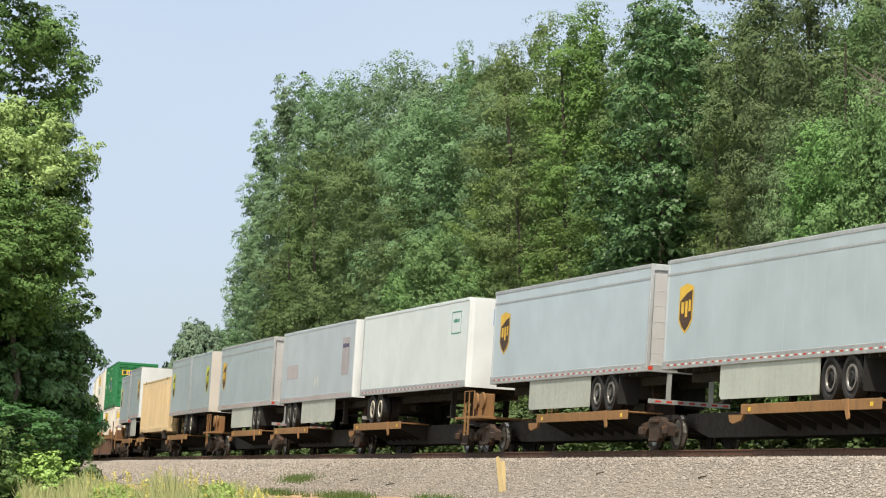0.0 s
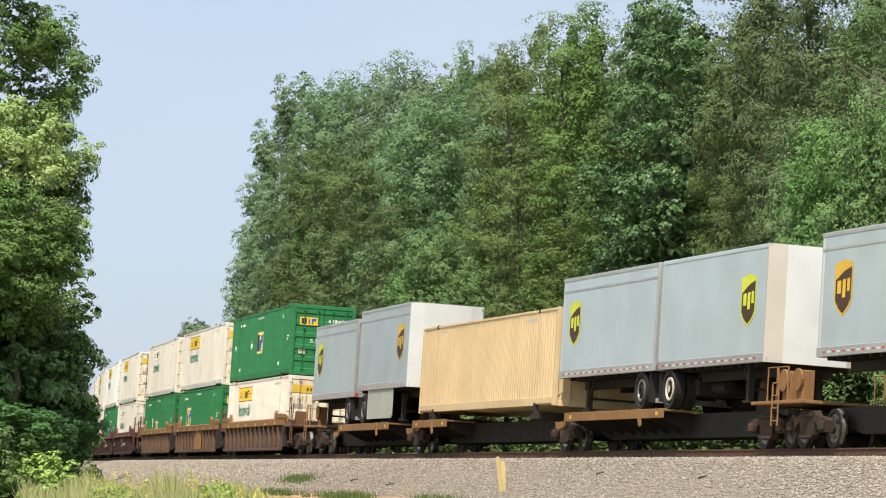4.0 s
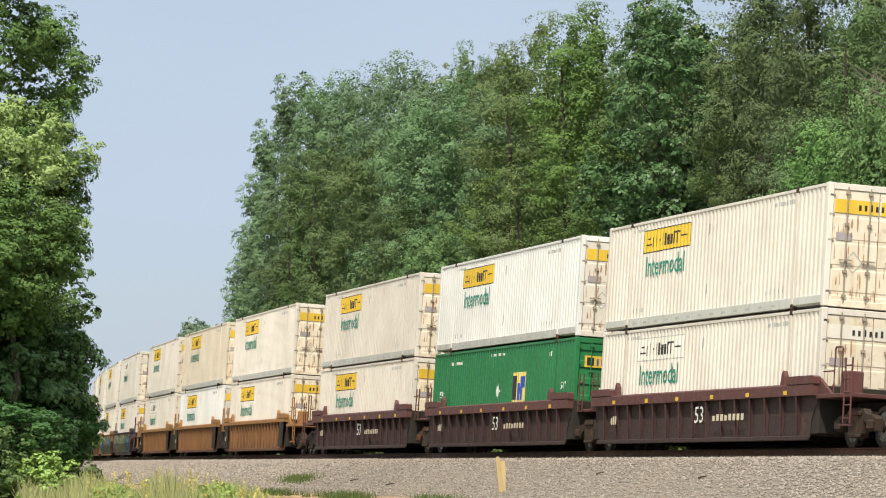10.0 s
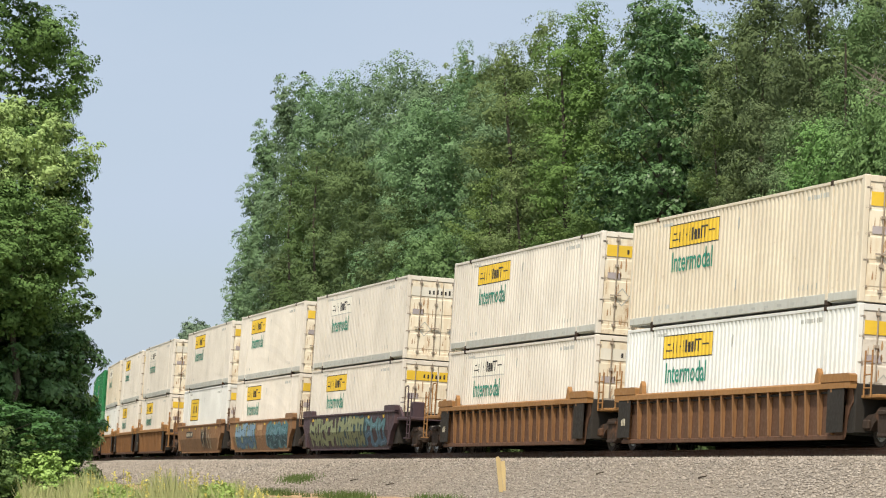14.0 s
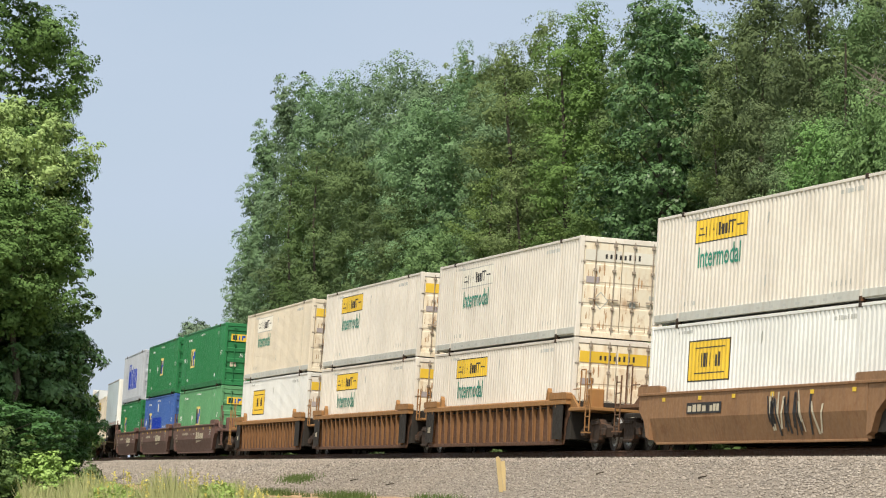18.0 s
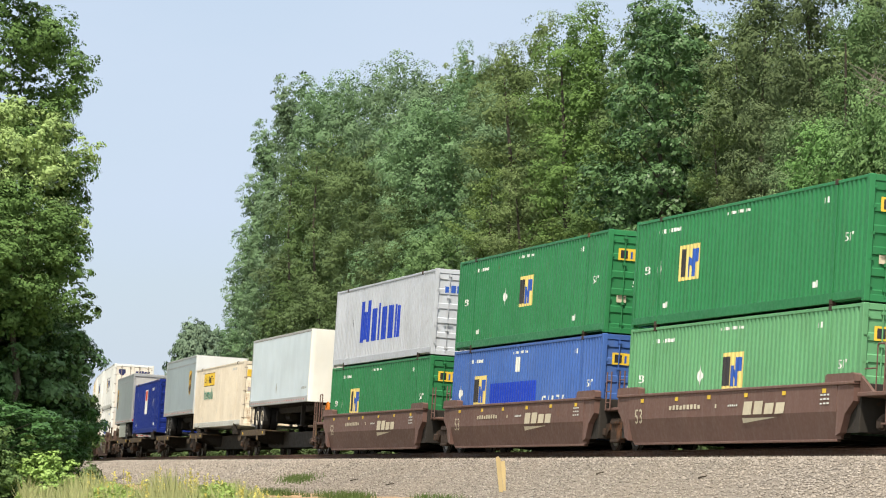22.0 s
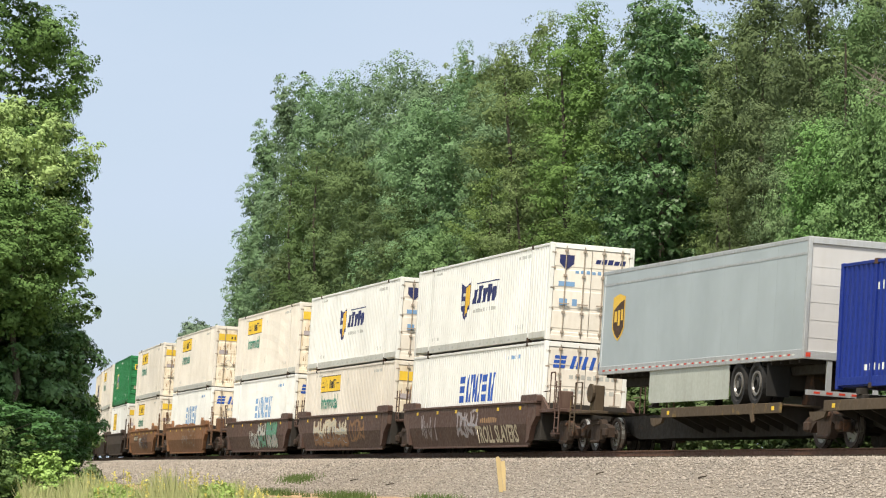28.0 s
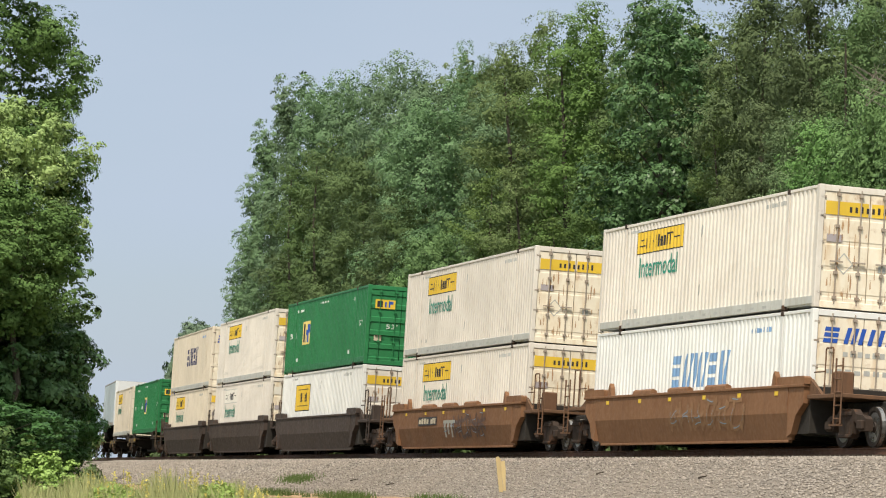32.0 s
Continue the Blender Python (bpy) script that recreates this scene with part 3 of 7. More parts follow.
def make_ground():
    xs = np.concatenate([[-3000, -1200, -600, -300, -160], np.arange(-90, 100, 2.5), [120, 160, 240, 400, 700, 1200, 3000]])
    ys = np.concatenate([[-2500, -1200, -700, -400, -200, -80], np.arange(-30, 330, 3.0), [350, 400, 480, 600, 800, 1100, 1600, 2500, 4000]])
    X, Y = np.meshgrid(xs, ys, indexing="ij")
    lat, ss = lateral_grid(X, Y)
    near = np.interp(lat, [-40, -12, -3.6, 5.0, 9.0, 30.0], [-1.88, -1.62, -1.45, -1.40, -0.75, -0.6])
    Z = near + GRADE * np.clip(ss, -90, 320)
    Z += 0.05 * np.sin(X * 0.35 + 1.3) * np.cos(Y * 0.27) * (np.abs(lat) > 4.5)
    verts = [(float(a), float(b), float(c)) for a, b, c in zip(X.ravel(), Y.ravel(), Z.ravel())]
    ny = len(ys)
    faces = [(i * ny + j, (i + 1) * ny + j, (i + 1) * ny + j + 1, i * ny + j + 1) for i in range(len(xs) - 1) for j in range(ny - 1)]
    ob = new("ground", quick_mesh("ground", verts, faces, "ground"))
    for p in ob.data.polygons:
        p.use_smooth = True
    return tagged(ob, "uneven grassy earth beside the railway line", "ground", kind="structure")


make_ground()


def sweep(name, profile, material, s0, s1, step, lean=True, closed=False):
    """A profile of (off, z) swept along the track."""
    n = int((s1 - s0) / step)
    verts, faces, k = [], [], len(profile)
    for i in range(n + 1):
        s = s0 + i * step
        verts += [tuple(off_line(s, o, z, lean)) for o, z in profile]
    m = k if closed else k - 1
    for i in range(n):
        for j in range(m):
            a, b = i * k + j, i * k + (j + 1) % k
            faces.append((a, b, b + k, a + k))
    if closed:
        faces += [tuple(range(k))[::-1], tuple(n * k + j for j in range(k))]
    return quick_mesh(name, verts, faces, material)


TIE_TOP = -0.19
bed = new("ballast_bed", sweep("ballast_bed", [(-4.2, -1.95), (-2.6, -1.06), (-1.35, -0.50), (-0.95, -0.37), (-0.55, -0.30), (0.25, -0.25), (1.3, -0.25), (2.4, -0.225), (3.3, -0.24), (5.2, -1.25), (5.6, -1.5)], "ballast", -700, 920, 4))
tagged(bed, "pale crushed stone ballast with a sloping shoulder", "ballast", kind="structure")
for near in (True, False):
    c = HALF - 0.7525 if near else HALF + 0.7525
    prof = [(c - 0.07, -0.185), (c + 0.07, -0.185), (c + 0.07, -0.170), (c + 0.012, -0.150), (c + 0.012, -0.045), (c + 0.036, -0.035), (c + 0.036, -0.004), (c + 0.028, 0.0), (c - 0.028, 0.0), (c - 0.036, -0.004), (c - 0.036, -0.035), (c - 0.012, -0.045), (c - 0.012, -0.150), (c - 0.07, -0.170)]
    r = new("rail", sweep("rail", prof, "rail", -700, 920, 4, closed=True))
    tagged(r, "brown rusty steel rail on timber ties", "rail", "rails of the track", "structure")


def make_ties():
    verts, faces = [], []
    rr = random.Random(5)
    for i in range(-60, 420):
        s, sk = i * 0.52, rr.uniform(-0.02, 0.02)
        b = len(verts)
        for ds in (-0.115, 0.115):
            for o in (HALF - 1.30, HALF + 1.30):
                for z in (-0.36, TIE_TOP):
                    verts.append(tuple(off_line(s + ds + sk, o, z)))
        faces += [tuple(b + q for q in f) for f in ((0, 1, 3, 2), (4, 6, 7, 5), (0, 4, 5, 1), (2, 3, 7, 6), (1, 5, 7, 3))]
    return tagged(new("ties", quick_mesh("ties", verts, faces, "tie")), "dark creosoted timber ties under the rails", "railway ties", kind="stuff")


make_ties()


def make_stones():
    rng = np.random.default_rng(4)
    prof_o = np.array([-4.2, -2.6, -1.35, -0.95, -0.55, 0.25])
    prof_z = np.array([-1.95, -1.06, -0.50, -0.37, -0.30, -0.25])
    octa = np.array([(1, 0, 0), (-1, 0, 0), (0, 1, 0), (0, -1, 0), (0, 0, 1), (0, 0, -1)], float)
    tri = [(0, 2, 4), (2, 1, 4), (1, 3, 4), (3, 0, 4), (2, 0, 5), (1, 2, 5), (3, 1, 5), (0, 3, 5)]
    verts, faces = [], []
    count = 68000
    ss = -14 + 140 * rng.random(count) ** 1.45
    oo = -3.6 + 3.9 * rng.random(count)
    rad = 0.016 + 0.026 * rng.random(count) ** 1.5 + 0.010 * (ss > 40)
    for s, o, r in zip(ss, oo, rad):
        z = float(np.interp(o, prof_o, prof_z)) + r * 0.35
        if o > 0.15:
            continue
        p = off_line(float(s), float(o), z)
        q = octa * (r * (0.65 + 0.7 * rng.random((6, 1)))) * np.array([1.15, 1.0, 0.8])
        a = rng.random() * 6.28
        ca, sa = math.cos(a), math.sin(a)
        b = len(verts)
        verts += [(p.x + v[0] * ca - v[1] * sa, p.y + v[0] * sa + v[1] * ca, p.z + v[2]) for v in q]
        faces += [(b + i, b + j, b + k) for i, j, k in tri]
    return tagged(new("ballast_stones", quick_mesh("ballast_stones", verts, faces, "stone")), "loose pale grey and buff crushed stones", "ballast stones", kind="stuff")


make_stones()


def soil_strip():
    """Bare sandy soil at the foot of the ballast, with a ragged outer edge."""
    rng = random.Random(17)
    verts, faces = [], []
    for k in range(81):
        s = 16.0 + k
        wide = 1.2 + 1.6 * math.exp(-((s - 64.0) / 9.0) ** 2) + 0.25 * math.sin(s * 0.9) + rng.uniform(-0.12, 0.12)
        for off, z in ((-3.3, -1.33), (-3.7, -1.37), (-3.7 - wide, -1.43), (-3.9 - wide, -1.56)):
            p = off_line(s, off, 0, False)
            verts.append((p.x, p.y, z + GRADE * s + 0.02 * rng.random()))
    for k in range(80):
        for j in range(3):
            a = k * 4 + j
            faces.append((a, a + 1, a + 5, a + 4))
    return tagged(new("soil_strip", quick_mesh("soil_strip", verts, faces, "soil")), "bare orange sandy soil along the foot of the ballast", "soil", kind="structure")


soil_strip()
# ---- running gear ----
def truck(parent, x, big=False):
    """A two-axle truck under a car, its wheels on the rails."""
    r = 0.46
    frame_me = shape(("side_frame", 1), "cast", lambda bm: (
        prism(bm, [(-1.16, 0.36), (-1.16, 0.62), (-0.98, 0.70), (-0.55, 0.74), (-0.40, 0.86), (0.40, 0.86), (0.55, 0.74), (0.98, 0.70), (1.16, 0.62), (1.16, 0.36), (0.80, 0.34), (0.62, 0.52), (0.44, 0.60), (0.40, 0.30), (0.30, 0.20), (-0.30, 0.20), (-0.40, 0.30), (-0.44, 0.60), (-0.62, 0.52), (-0.80, 0.34)], "y", -0.12, 0.06),
        box(bm, -1.10, -0.78, -0.20, -0.10, 0.38, 0.60, 0.03), box(bm, 0.78, 1.10, -0.20, -0.10, 0.38, 0.60, 0.03),
        box(bm, -0.36, 0.36, -0.17, -0.12, 0.70, 0.80, 0.02), box(bm, -0.34, 0.34, -0.17, -0.12, 0.20, 0.28, 0.02)))
    spring = shape("spring_group", "cast", lambda bm: [tube(bm, [(dx, -0.03, 0.28), (dx, -0.03, 0.62)], 0.055, sides=7) for dx in (-0.2, 0.0, 0.2)])
    wheel_me = shape("wheel", "wheel", lambda bm: (disc(bm, 0, 0, 0.06, -0.07, r, 22, 0.03), disc(bm, 0, 0, 0.085, 0.06, r + 0.025, 22)))
    tread = shape("tread", "tread", lambda bm: disc(bm, 0, 0, 0.045, -0.045, r + 0.003, 22))
    cap = shape("bearing_cap", "cast", lambda bm: disc(bm, 0, 0, 0.05, -0.09, 0.11, 12))
    axle = shape("axle", "wheel", lambda bm: tube(bm, [(0, -0.95, 0), (0, 0.95, 0)], 0.085, sides=8))
    bolster = shape("bolster", "cast", boxes((-0.2, 0.2, -1.0, 1.0, 0.55, 0.82, 0.03)))
    part("bolster", bolster, parent, at=(x, 0, 0))
    for side in (-1, 1):
        turn = 0.0 if side < 0 else math.pi
        part("side_frame", frame_me, parent, "rusty cast steel truck side frame", at=(x, side * 1.0, 0), turn=turn)
        part("spring_group", spring, parent, at=(x, side * 1.0, 0), turn=turn)
    for dx in (-0.89, 0.89):
        part("axle", axle, parent, at=(x + dx, 0, r))
        for side in (-1, 1):
            w = part("wheel", wheel_me, parent, at=(x + dx, side * 0.7525, r), turn=0.0 if side < 0 else math.pi)
            part("tread", tread, w)
            part("bearing_cap", cap, w, at=(0, -0.25, 0))


def ladder(parent, x, y, z0, z1, key, mat_name, name="ladder"):
    me = shape(("ladder", key), mat_name, lambda bm: ([tube(bm, [(dx, 0, z0), (dx, 0, z1)], 0.022, sides=6) for dx in (-0.2, 0.2)], [tube(bm, [(-0.2, 0, z0 + 0.12 + 0.3 * k), (0.2, 0, z0 + 0.12 + 0.3 * k)], 0.018, sides=6) for k in range(int((z1 - z0 - 0.1) / 0.3) + 1)]))
    part(name, me, parent, at=(x, y, 0))


# ---- well cars ----
def well_car(style, u, front, rear, name_mark=None):
    """One well unit. front and rear: 'end' (own truck, coupler) or 'joint' (a truck shared with the next unit; the unit ahead owns it)."""
    paints = {"brown_ribbed": ("car_brown", "chord_tan"), "maroon": ("car_maroon", "chord_maroon"), "orange": ("car_orange", "chord_ochre"), "purple": ("car_purple", "car_purple"), "tan": ("car_tan", "car_tan"), "brown": ("car_plain", "car_plain"), "grimy": ("car_brown", "car_brown"), "dark": ("car_dark", "car_dark"), "rust": ("car_rust", "car_rust")}
    words = {"brown_ribbed": "brown ribbed well car with a rusty tan top chord", "maroon": "maroon ribbed well car with white stencils", "orange": "rusted orange-yellow ribbed well car", "purple": "dark purple smooth-sided well car covered in graffiti", "tan": "weathered tan smooth-sided well car with graffiti", "brown": "brown smooth-sided well car with pale stencils", "grimy": "grimy brown smooth-sided well car with sprayed tags", "dark": "sooty dark brown smooth-sided well car", "rust": "rust-orange smooth-sided well car"}
    body, chord = paints[style]
    ends = "chord_dark" if chord in ("chord_tan", "car_tan", "car_rust") else chord
    ribbed = style in ("brown_ribbed", "maroon", "orange")
    car = thing("well_car", words[style], "well car", "well cars of the train")
    MOVING.append((car, u, 0.0))
    half = 8.25
    out = [(-half + 0.1, 1.32), (-half + 0.1, 0.98), (-half + 0.24, 0.86), (-half + 0.40, 0.56), (-half + 0.46, 0.20), (half - 0.46, 0.20), (half - 0.40, 0.56), (half - 0.24, 0.86), (half - 0.1, 0.98), (half - 0.1, 1.32)]
    for side in (-1, 1):
        turn = 0.0 if side < 0 else math.pi
        if ribbed:
            sheet = {"orange": "sheet_dark", "maroon": "sheet_black"}.get(style, body)
            part("side_sheet", shape(("side_sheet", 1), sheet, lambda bm: prism(bm, out, "y", -1.35, -1.33)), car, turn=turn)
            foot = 1.30 if style == "orange" else 1.18
            part("top_chord", shape(("top_chord", foot), chord, lambda bm: prism(bm, [(-1.50, foot), (-1.33, foot), (-1.31, 1.46), (-1.46, 1.46), (-1.50, 1.42)], "x", -half, half)), car, turn=turn)
            lip = 1.40 if style == "orange" else 1.43
            part("bottom_chord", shape(("bottom_chord", lip), sheet, boxes((-half + 0.5, half - 0.5, -lip, -1.33, 0.14, 0.25, 0.015))), car, turn=turn)
            n = 19 if style == "orange" else (13 if style == "brown_ribbed" else 15)
            rib = shape(("rib", style), "rib_lit" if style == "brown_ribbed" else body, lambda bm: (prism(bm, [(-1.485, foot), (-1.345, foot), (-1.345, 0.25), (-1.420, 0.25)], "x", -0.014, 0.014), prism(bm, [(-1.490, foot), (-1.474, foot), (-1.408, 0.27), (-1.424, 0.27)], "x", -0.045, 0.045)))
            for k in range(n):
                part("rib", rib, car, at=(-7.15 + 14.3 * k / (n - 1), 0, 0), turn=0.0) if side < 0 else part("rib", rib, car, at=(-7.15 + 14.3 * k / (n - 1), 0, 0), turn=math.pi)
            if style != "maroon":
                part("conduit", shape(("conduit", foot), "under", lambda bm: tube(bm, [(-7, -1.40, foot - 0.08), (7, -1.40, foot - 0.08)], 0.025, sides=6)), car, turn=turn)
        else:
            part("side_sheet", shape(("side_sheet", 2), body, lambda bm: prism(bm, [(-1.50, 1.38), (-1.32, 1.38), (-1.27, 0.16), (-1.33, 0.16), (-1.50, 0.78)], "x", -half + 1.0, half - 1.0)), car, turn=turn)
            for sx in (-1, 1):
                part("side_end", shape(("side_end", sx), body, lambda bm: prism(bm, [(sx * (half - 1.0), 1.375), (sx * (half - 1.0), 0.22), (sx * (half - 0.72), 0.30), (sx * (half - 0.50), 0.72), (sx * (half - 0.05), 1.0), (sx * (half - 0.05), 1.375)], "y", -1.485, -1.33)), car, turn=turn)
            part("top_chord", shape(("top_chord", 2), chord, boxes((-half, half, -1.535, -1.31, 1.38, 1.45, 0.012))), car, turn=turn)
            part("sill_lip", shape(("sill_lip", 2), body, boxes((-half + 1.2, half - 1.2, -1.36, -1.25, 0.10, 0.16, 0.01))), car, turn=turn)
        part("inner_wall", shape(("inner_wall", 1), "under", boxes((-half + 0.05, half - 0.05, -1.328, -1.308, 0.30, 1.36))), car, turn=turn)
        guide = shape(("corner_guide", 1), chord, lambda bm: prism(bm, [(0, 1.45), (1.75, 1.45), (1.75, 1.60), (1.62, 1.64), (0.10, 1.64), (0, 1.60)], "y", -1.51, -1.33))
        flip = shape(("guide_post", 1), chord, lambda bm: prism(bm, [(-0.14, 1.45), (0.14, 1.45), (0.10, 1.68), (0.0, 1.80), (-0.08, 1.70)], "y", -1.47, -1.35))
        for sx in (1, -1):
            part("corner_guide", guide, car, at=(half - 1.72 if sx > 0 else -half - 0.03, 0, 0) if side < 0 else (half + 0.03 if sx > 0 else -half + 1.72, 0, 0), turn=turn)
            if ribbed or style == "rust":
                part("guide_post", flip, car, at=(sx * (half - 2.05), 0, 0), turn=turn)
        tag = shape(("reflector", 1), "yellow", lambda bm: [box(bm, x, x + 0.22, -1.512, -1.506, 1.21, 1.31) for x in (-6.3, -3.6, -1.2, 1.4, 3.9, 6.4)])
        if style not in ("orange", "dark"):
            tagged(part("reflector", tag, car, "yellow reflective markers", turn=turn), kind="stuff")
    if style == "rust":
        flap = shape(("chord_flap", 1), body, lambda bm: prism(bm, [(-1.53, 1.45), (-1.34, 1.45), (-1.37, 1.53), (-1.46, 1.57), (-1.52, 1.52)], "x", -0.75, 0.75))
        for x in (-3.3, -0.5, 2.3):
            part("chord_flap", flap, car, at=(x, 0, 0))
    part("floor", shape("well_floor", "under", lambda bm: (box(bm, -7.0, 7.0, -1.3, -1.0, 0.22, 0.33), box(bm, -7.0, 7.0, 1.0, 1.3, 0.22, 0.33), [box(bm, x - 0.15, x + 0.15, -1.3, 1.3, 0.20, 0.32) for x in (-6.0, -3.0, 0.0, 3.0, 6.0)])), car)
    for sx, end in ((1, front), (-1, rear)):
        far = 2.9 if end == "end" else 1.3
        a, b = sx * (half - 0.4), sx * (half + far)
        lo, hi = min(a, b), max(a, b)
        part("end_bulkhead", shape(("end_bulkhead", sx), "under", boxes((min(sx * half, sx * (half - 0.12)), max(sx * half, sx * (half - 0.12)), -1.33, 1.33, 0.30, 1.42, 0.02))), car)
        part("end_sill", shape(("end_sill", sx, end), "under", boxes((lo, hi, -0.38, 0.38, 0.72, 1.08, 0.03))), car)
        if end == "end":
            part("end_platform", shape(("end_platform", sx), ends, boxes((min(sx * half, sx * (half + 2.1)), max(sx * half, sx * (half + 2.1)), -1.42, 1.42, 1.10, 1.20, 0.015))), car)
            for y0 in (-1.36, 1.28):
                part("end_brace", shape(("end_brace", sx, y0), ends, lambda bm: prism(bm, [(sx * half, 1.20), (sx * (half + 0.75), 1.20), (sx * half, 1.58)], "y", y0, y0 + 0.08)), car)
            part("coupler", shape(("coupler", sx), "cast", lambda bm: (box(bm, min(sx * (half + 2.8), sx * (half + 3.45)), max(sx * (half + 2.8), sx * (half + 3.45)), -0.1, 0.1, 0.74, 0.98, 0.03), box(bm, min(sx * (half + 3.2), sx * (half + 3.5)), max(sx * (half + 3.2), sx * (half + 3.5)), -0.2, 0.2, 0.70, 1.02, 0.05))), car)
            for sd in (-1, 1):
                part("handrail", shape(("handrail", sx, sd), ends, lambda bm: tube(bm, [(sx * (half + 0.95), sd * 1.38, 1.2), (sx * (half + 0.95), sd * 1.38, 2.22), (sx * (half + 0.99), sd * 1.38, 2.26), (sx * (half + 1.36), sd * 1.38, 2.26), (sx * (half + 1.4), sd * 1.38, 2.22), (sx * (half + 1.4), sd * 1.38, 1.2)], 0.022, sides=6)), car)
                part("handrail", shape(("handrail_low", sx, sd), ends, lambda bm: tube(bm, [(sx * (half + 0.3), sd * 1.38, 1.72), (sx * (half + 0.95), sd * 1.38, 1.72)], 0.018, sides=6)), car)
            ladder(car, sx * (half + 1.9), -1.42, 0.5, 2.0, ("e", ends), ends)
            part("step", shape(("step", sx), ends, boxes((min(sx * (half + 1.6), sx * (half + 2.1)), max(sx * (half + 1.6), sx * (half + 2.1)), -1.5, -1.36, 0.45, 0.49))), car)
            part("brake_valve", shape(("brake_valve", sx), ends, boxes((sx * (half + 0.9) - 0.18, sx * (half + 0.9) + 0.18, -1.1, -0.7, 1.2, 1.75, 0.03))), car)
            truck(car, sx * (half + 1.72))
        else:
            part("end_platform", shape(("joint_platform", sx), ends, boxes((min(sx * half, sx * (half + 1.0)), max(sx * half, sx * (half + 1.0)), -1.2, 1.2, 1.08, 1.16, 0.015))), car)
            part("grab_iron", shape(("grab_iron", sx), ends, lambda bm: ([tube(bm, [(sx * (half + q), -1.25, 1.1), (sx * (half + q), -1.25, 2.15)], 0.022, sides=6) for q in (0.25, 0.65)], [tube(bm, [(sx * (half + 0.25), -1.25, z), (sx * (half + 0.65), -1.25, z)], 0.018, sides=6) for z in (1.3, 1.6, 1.9)])), car)
            if sx < 0:
                truck(car, -(half + 1.15))
    return car


def many(outlines):
    """Rows of tiny bars stay one part of stuff."""
    def use(make):
        def run(*a, **k):
            ob = make(*a, **k)
            return tagged(ob, kind="stuff") if len(outlines) > 1 else ob
        return run
    return use


def to_hull(bm):
    """Bends flat marks to the side of a smooth car: upright above its waist, tucked in below."""
    bmesh.ops.bisect_plane(bm, geom=bm.verts[:] + bm.edges[:] + bm.faces[:], plane_co=(0, 0, 0.78), plane_no=(0, 0, 1))
    for v in bm.verts:
        if v.co.z < 0.78 and abs(v.co.x) < 7.25:
            v.co.y += (0.78 - v.co.z) * 0.274


def hulled(build):
    return lambda bm: (build(bm), to_hull(bm))


def car_mark(car, key, outlines, material, label, y=-1.512):
    many(outlines)(part)("stencil", shape(("car_" + key, 1), material, hulled(draped(outlines, y, False)) if y < -1.5 else draped(outlines, y, False)), car, label)


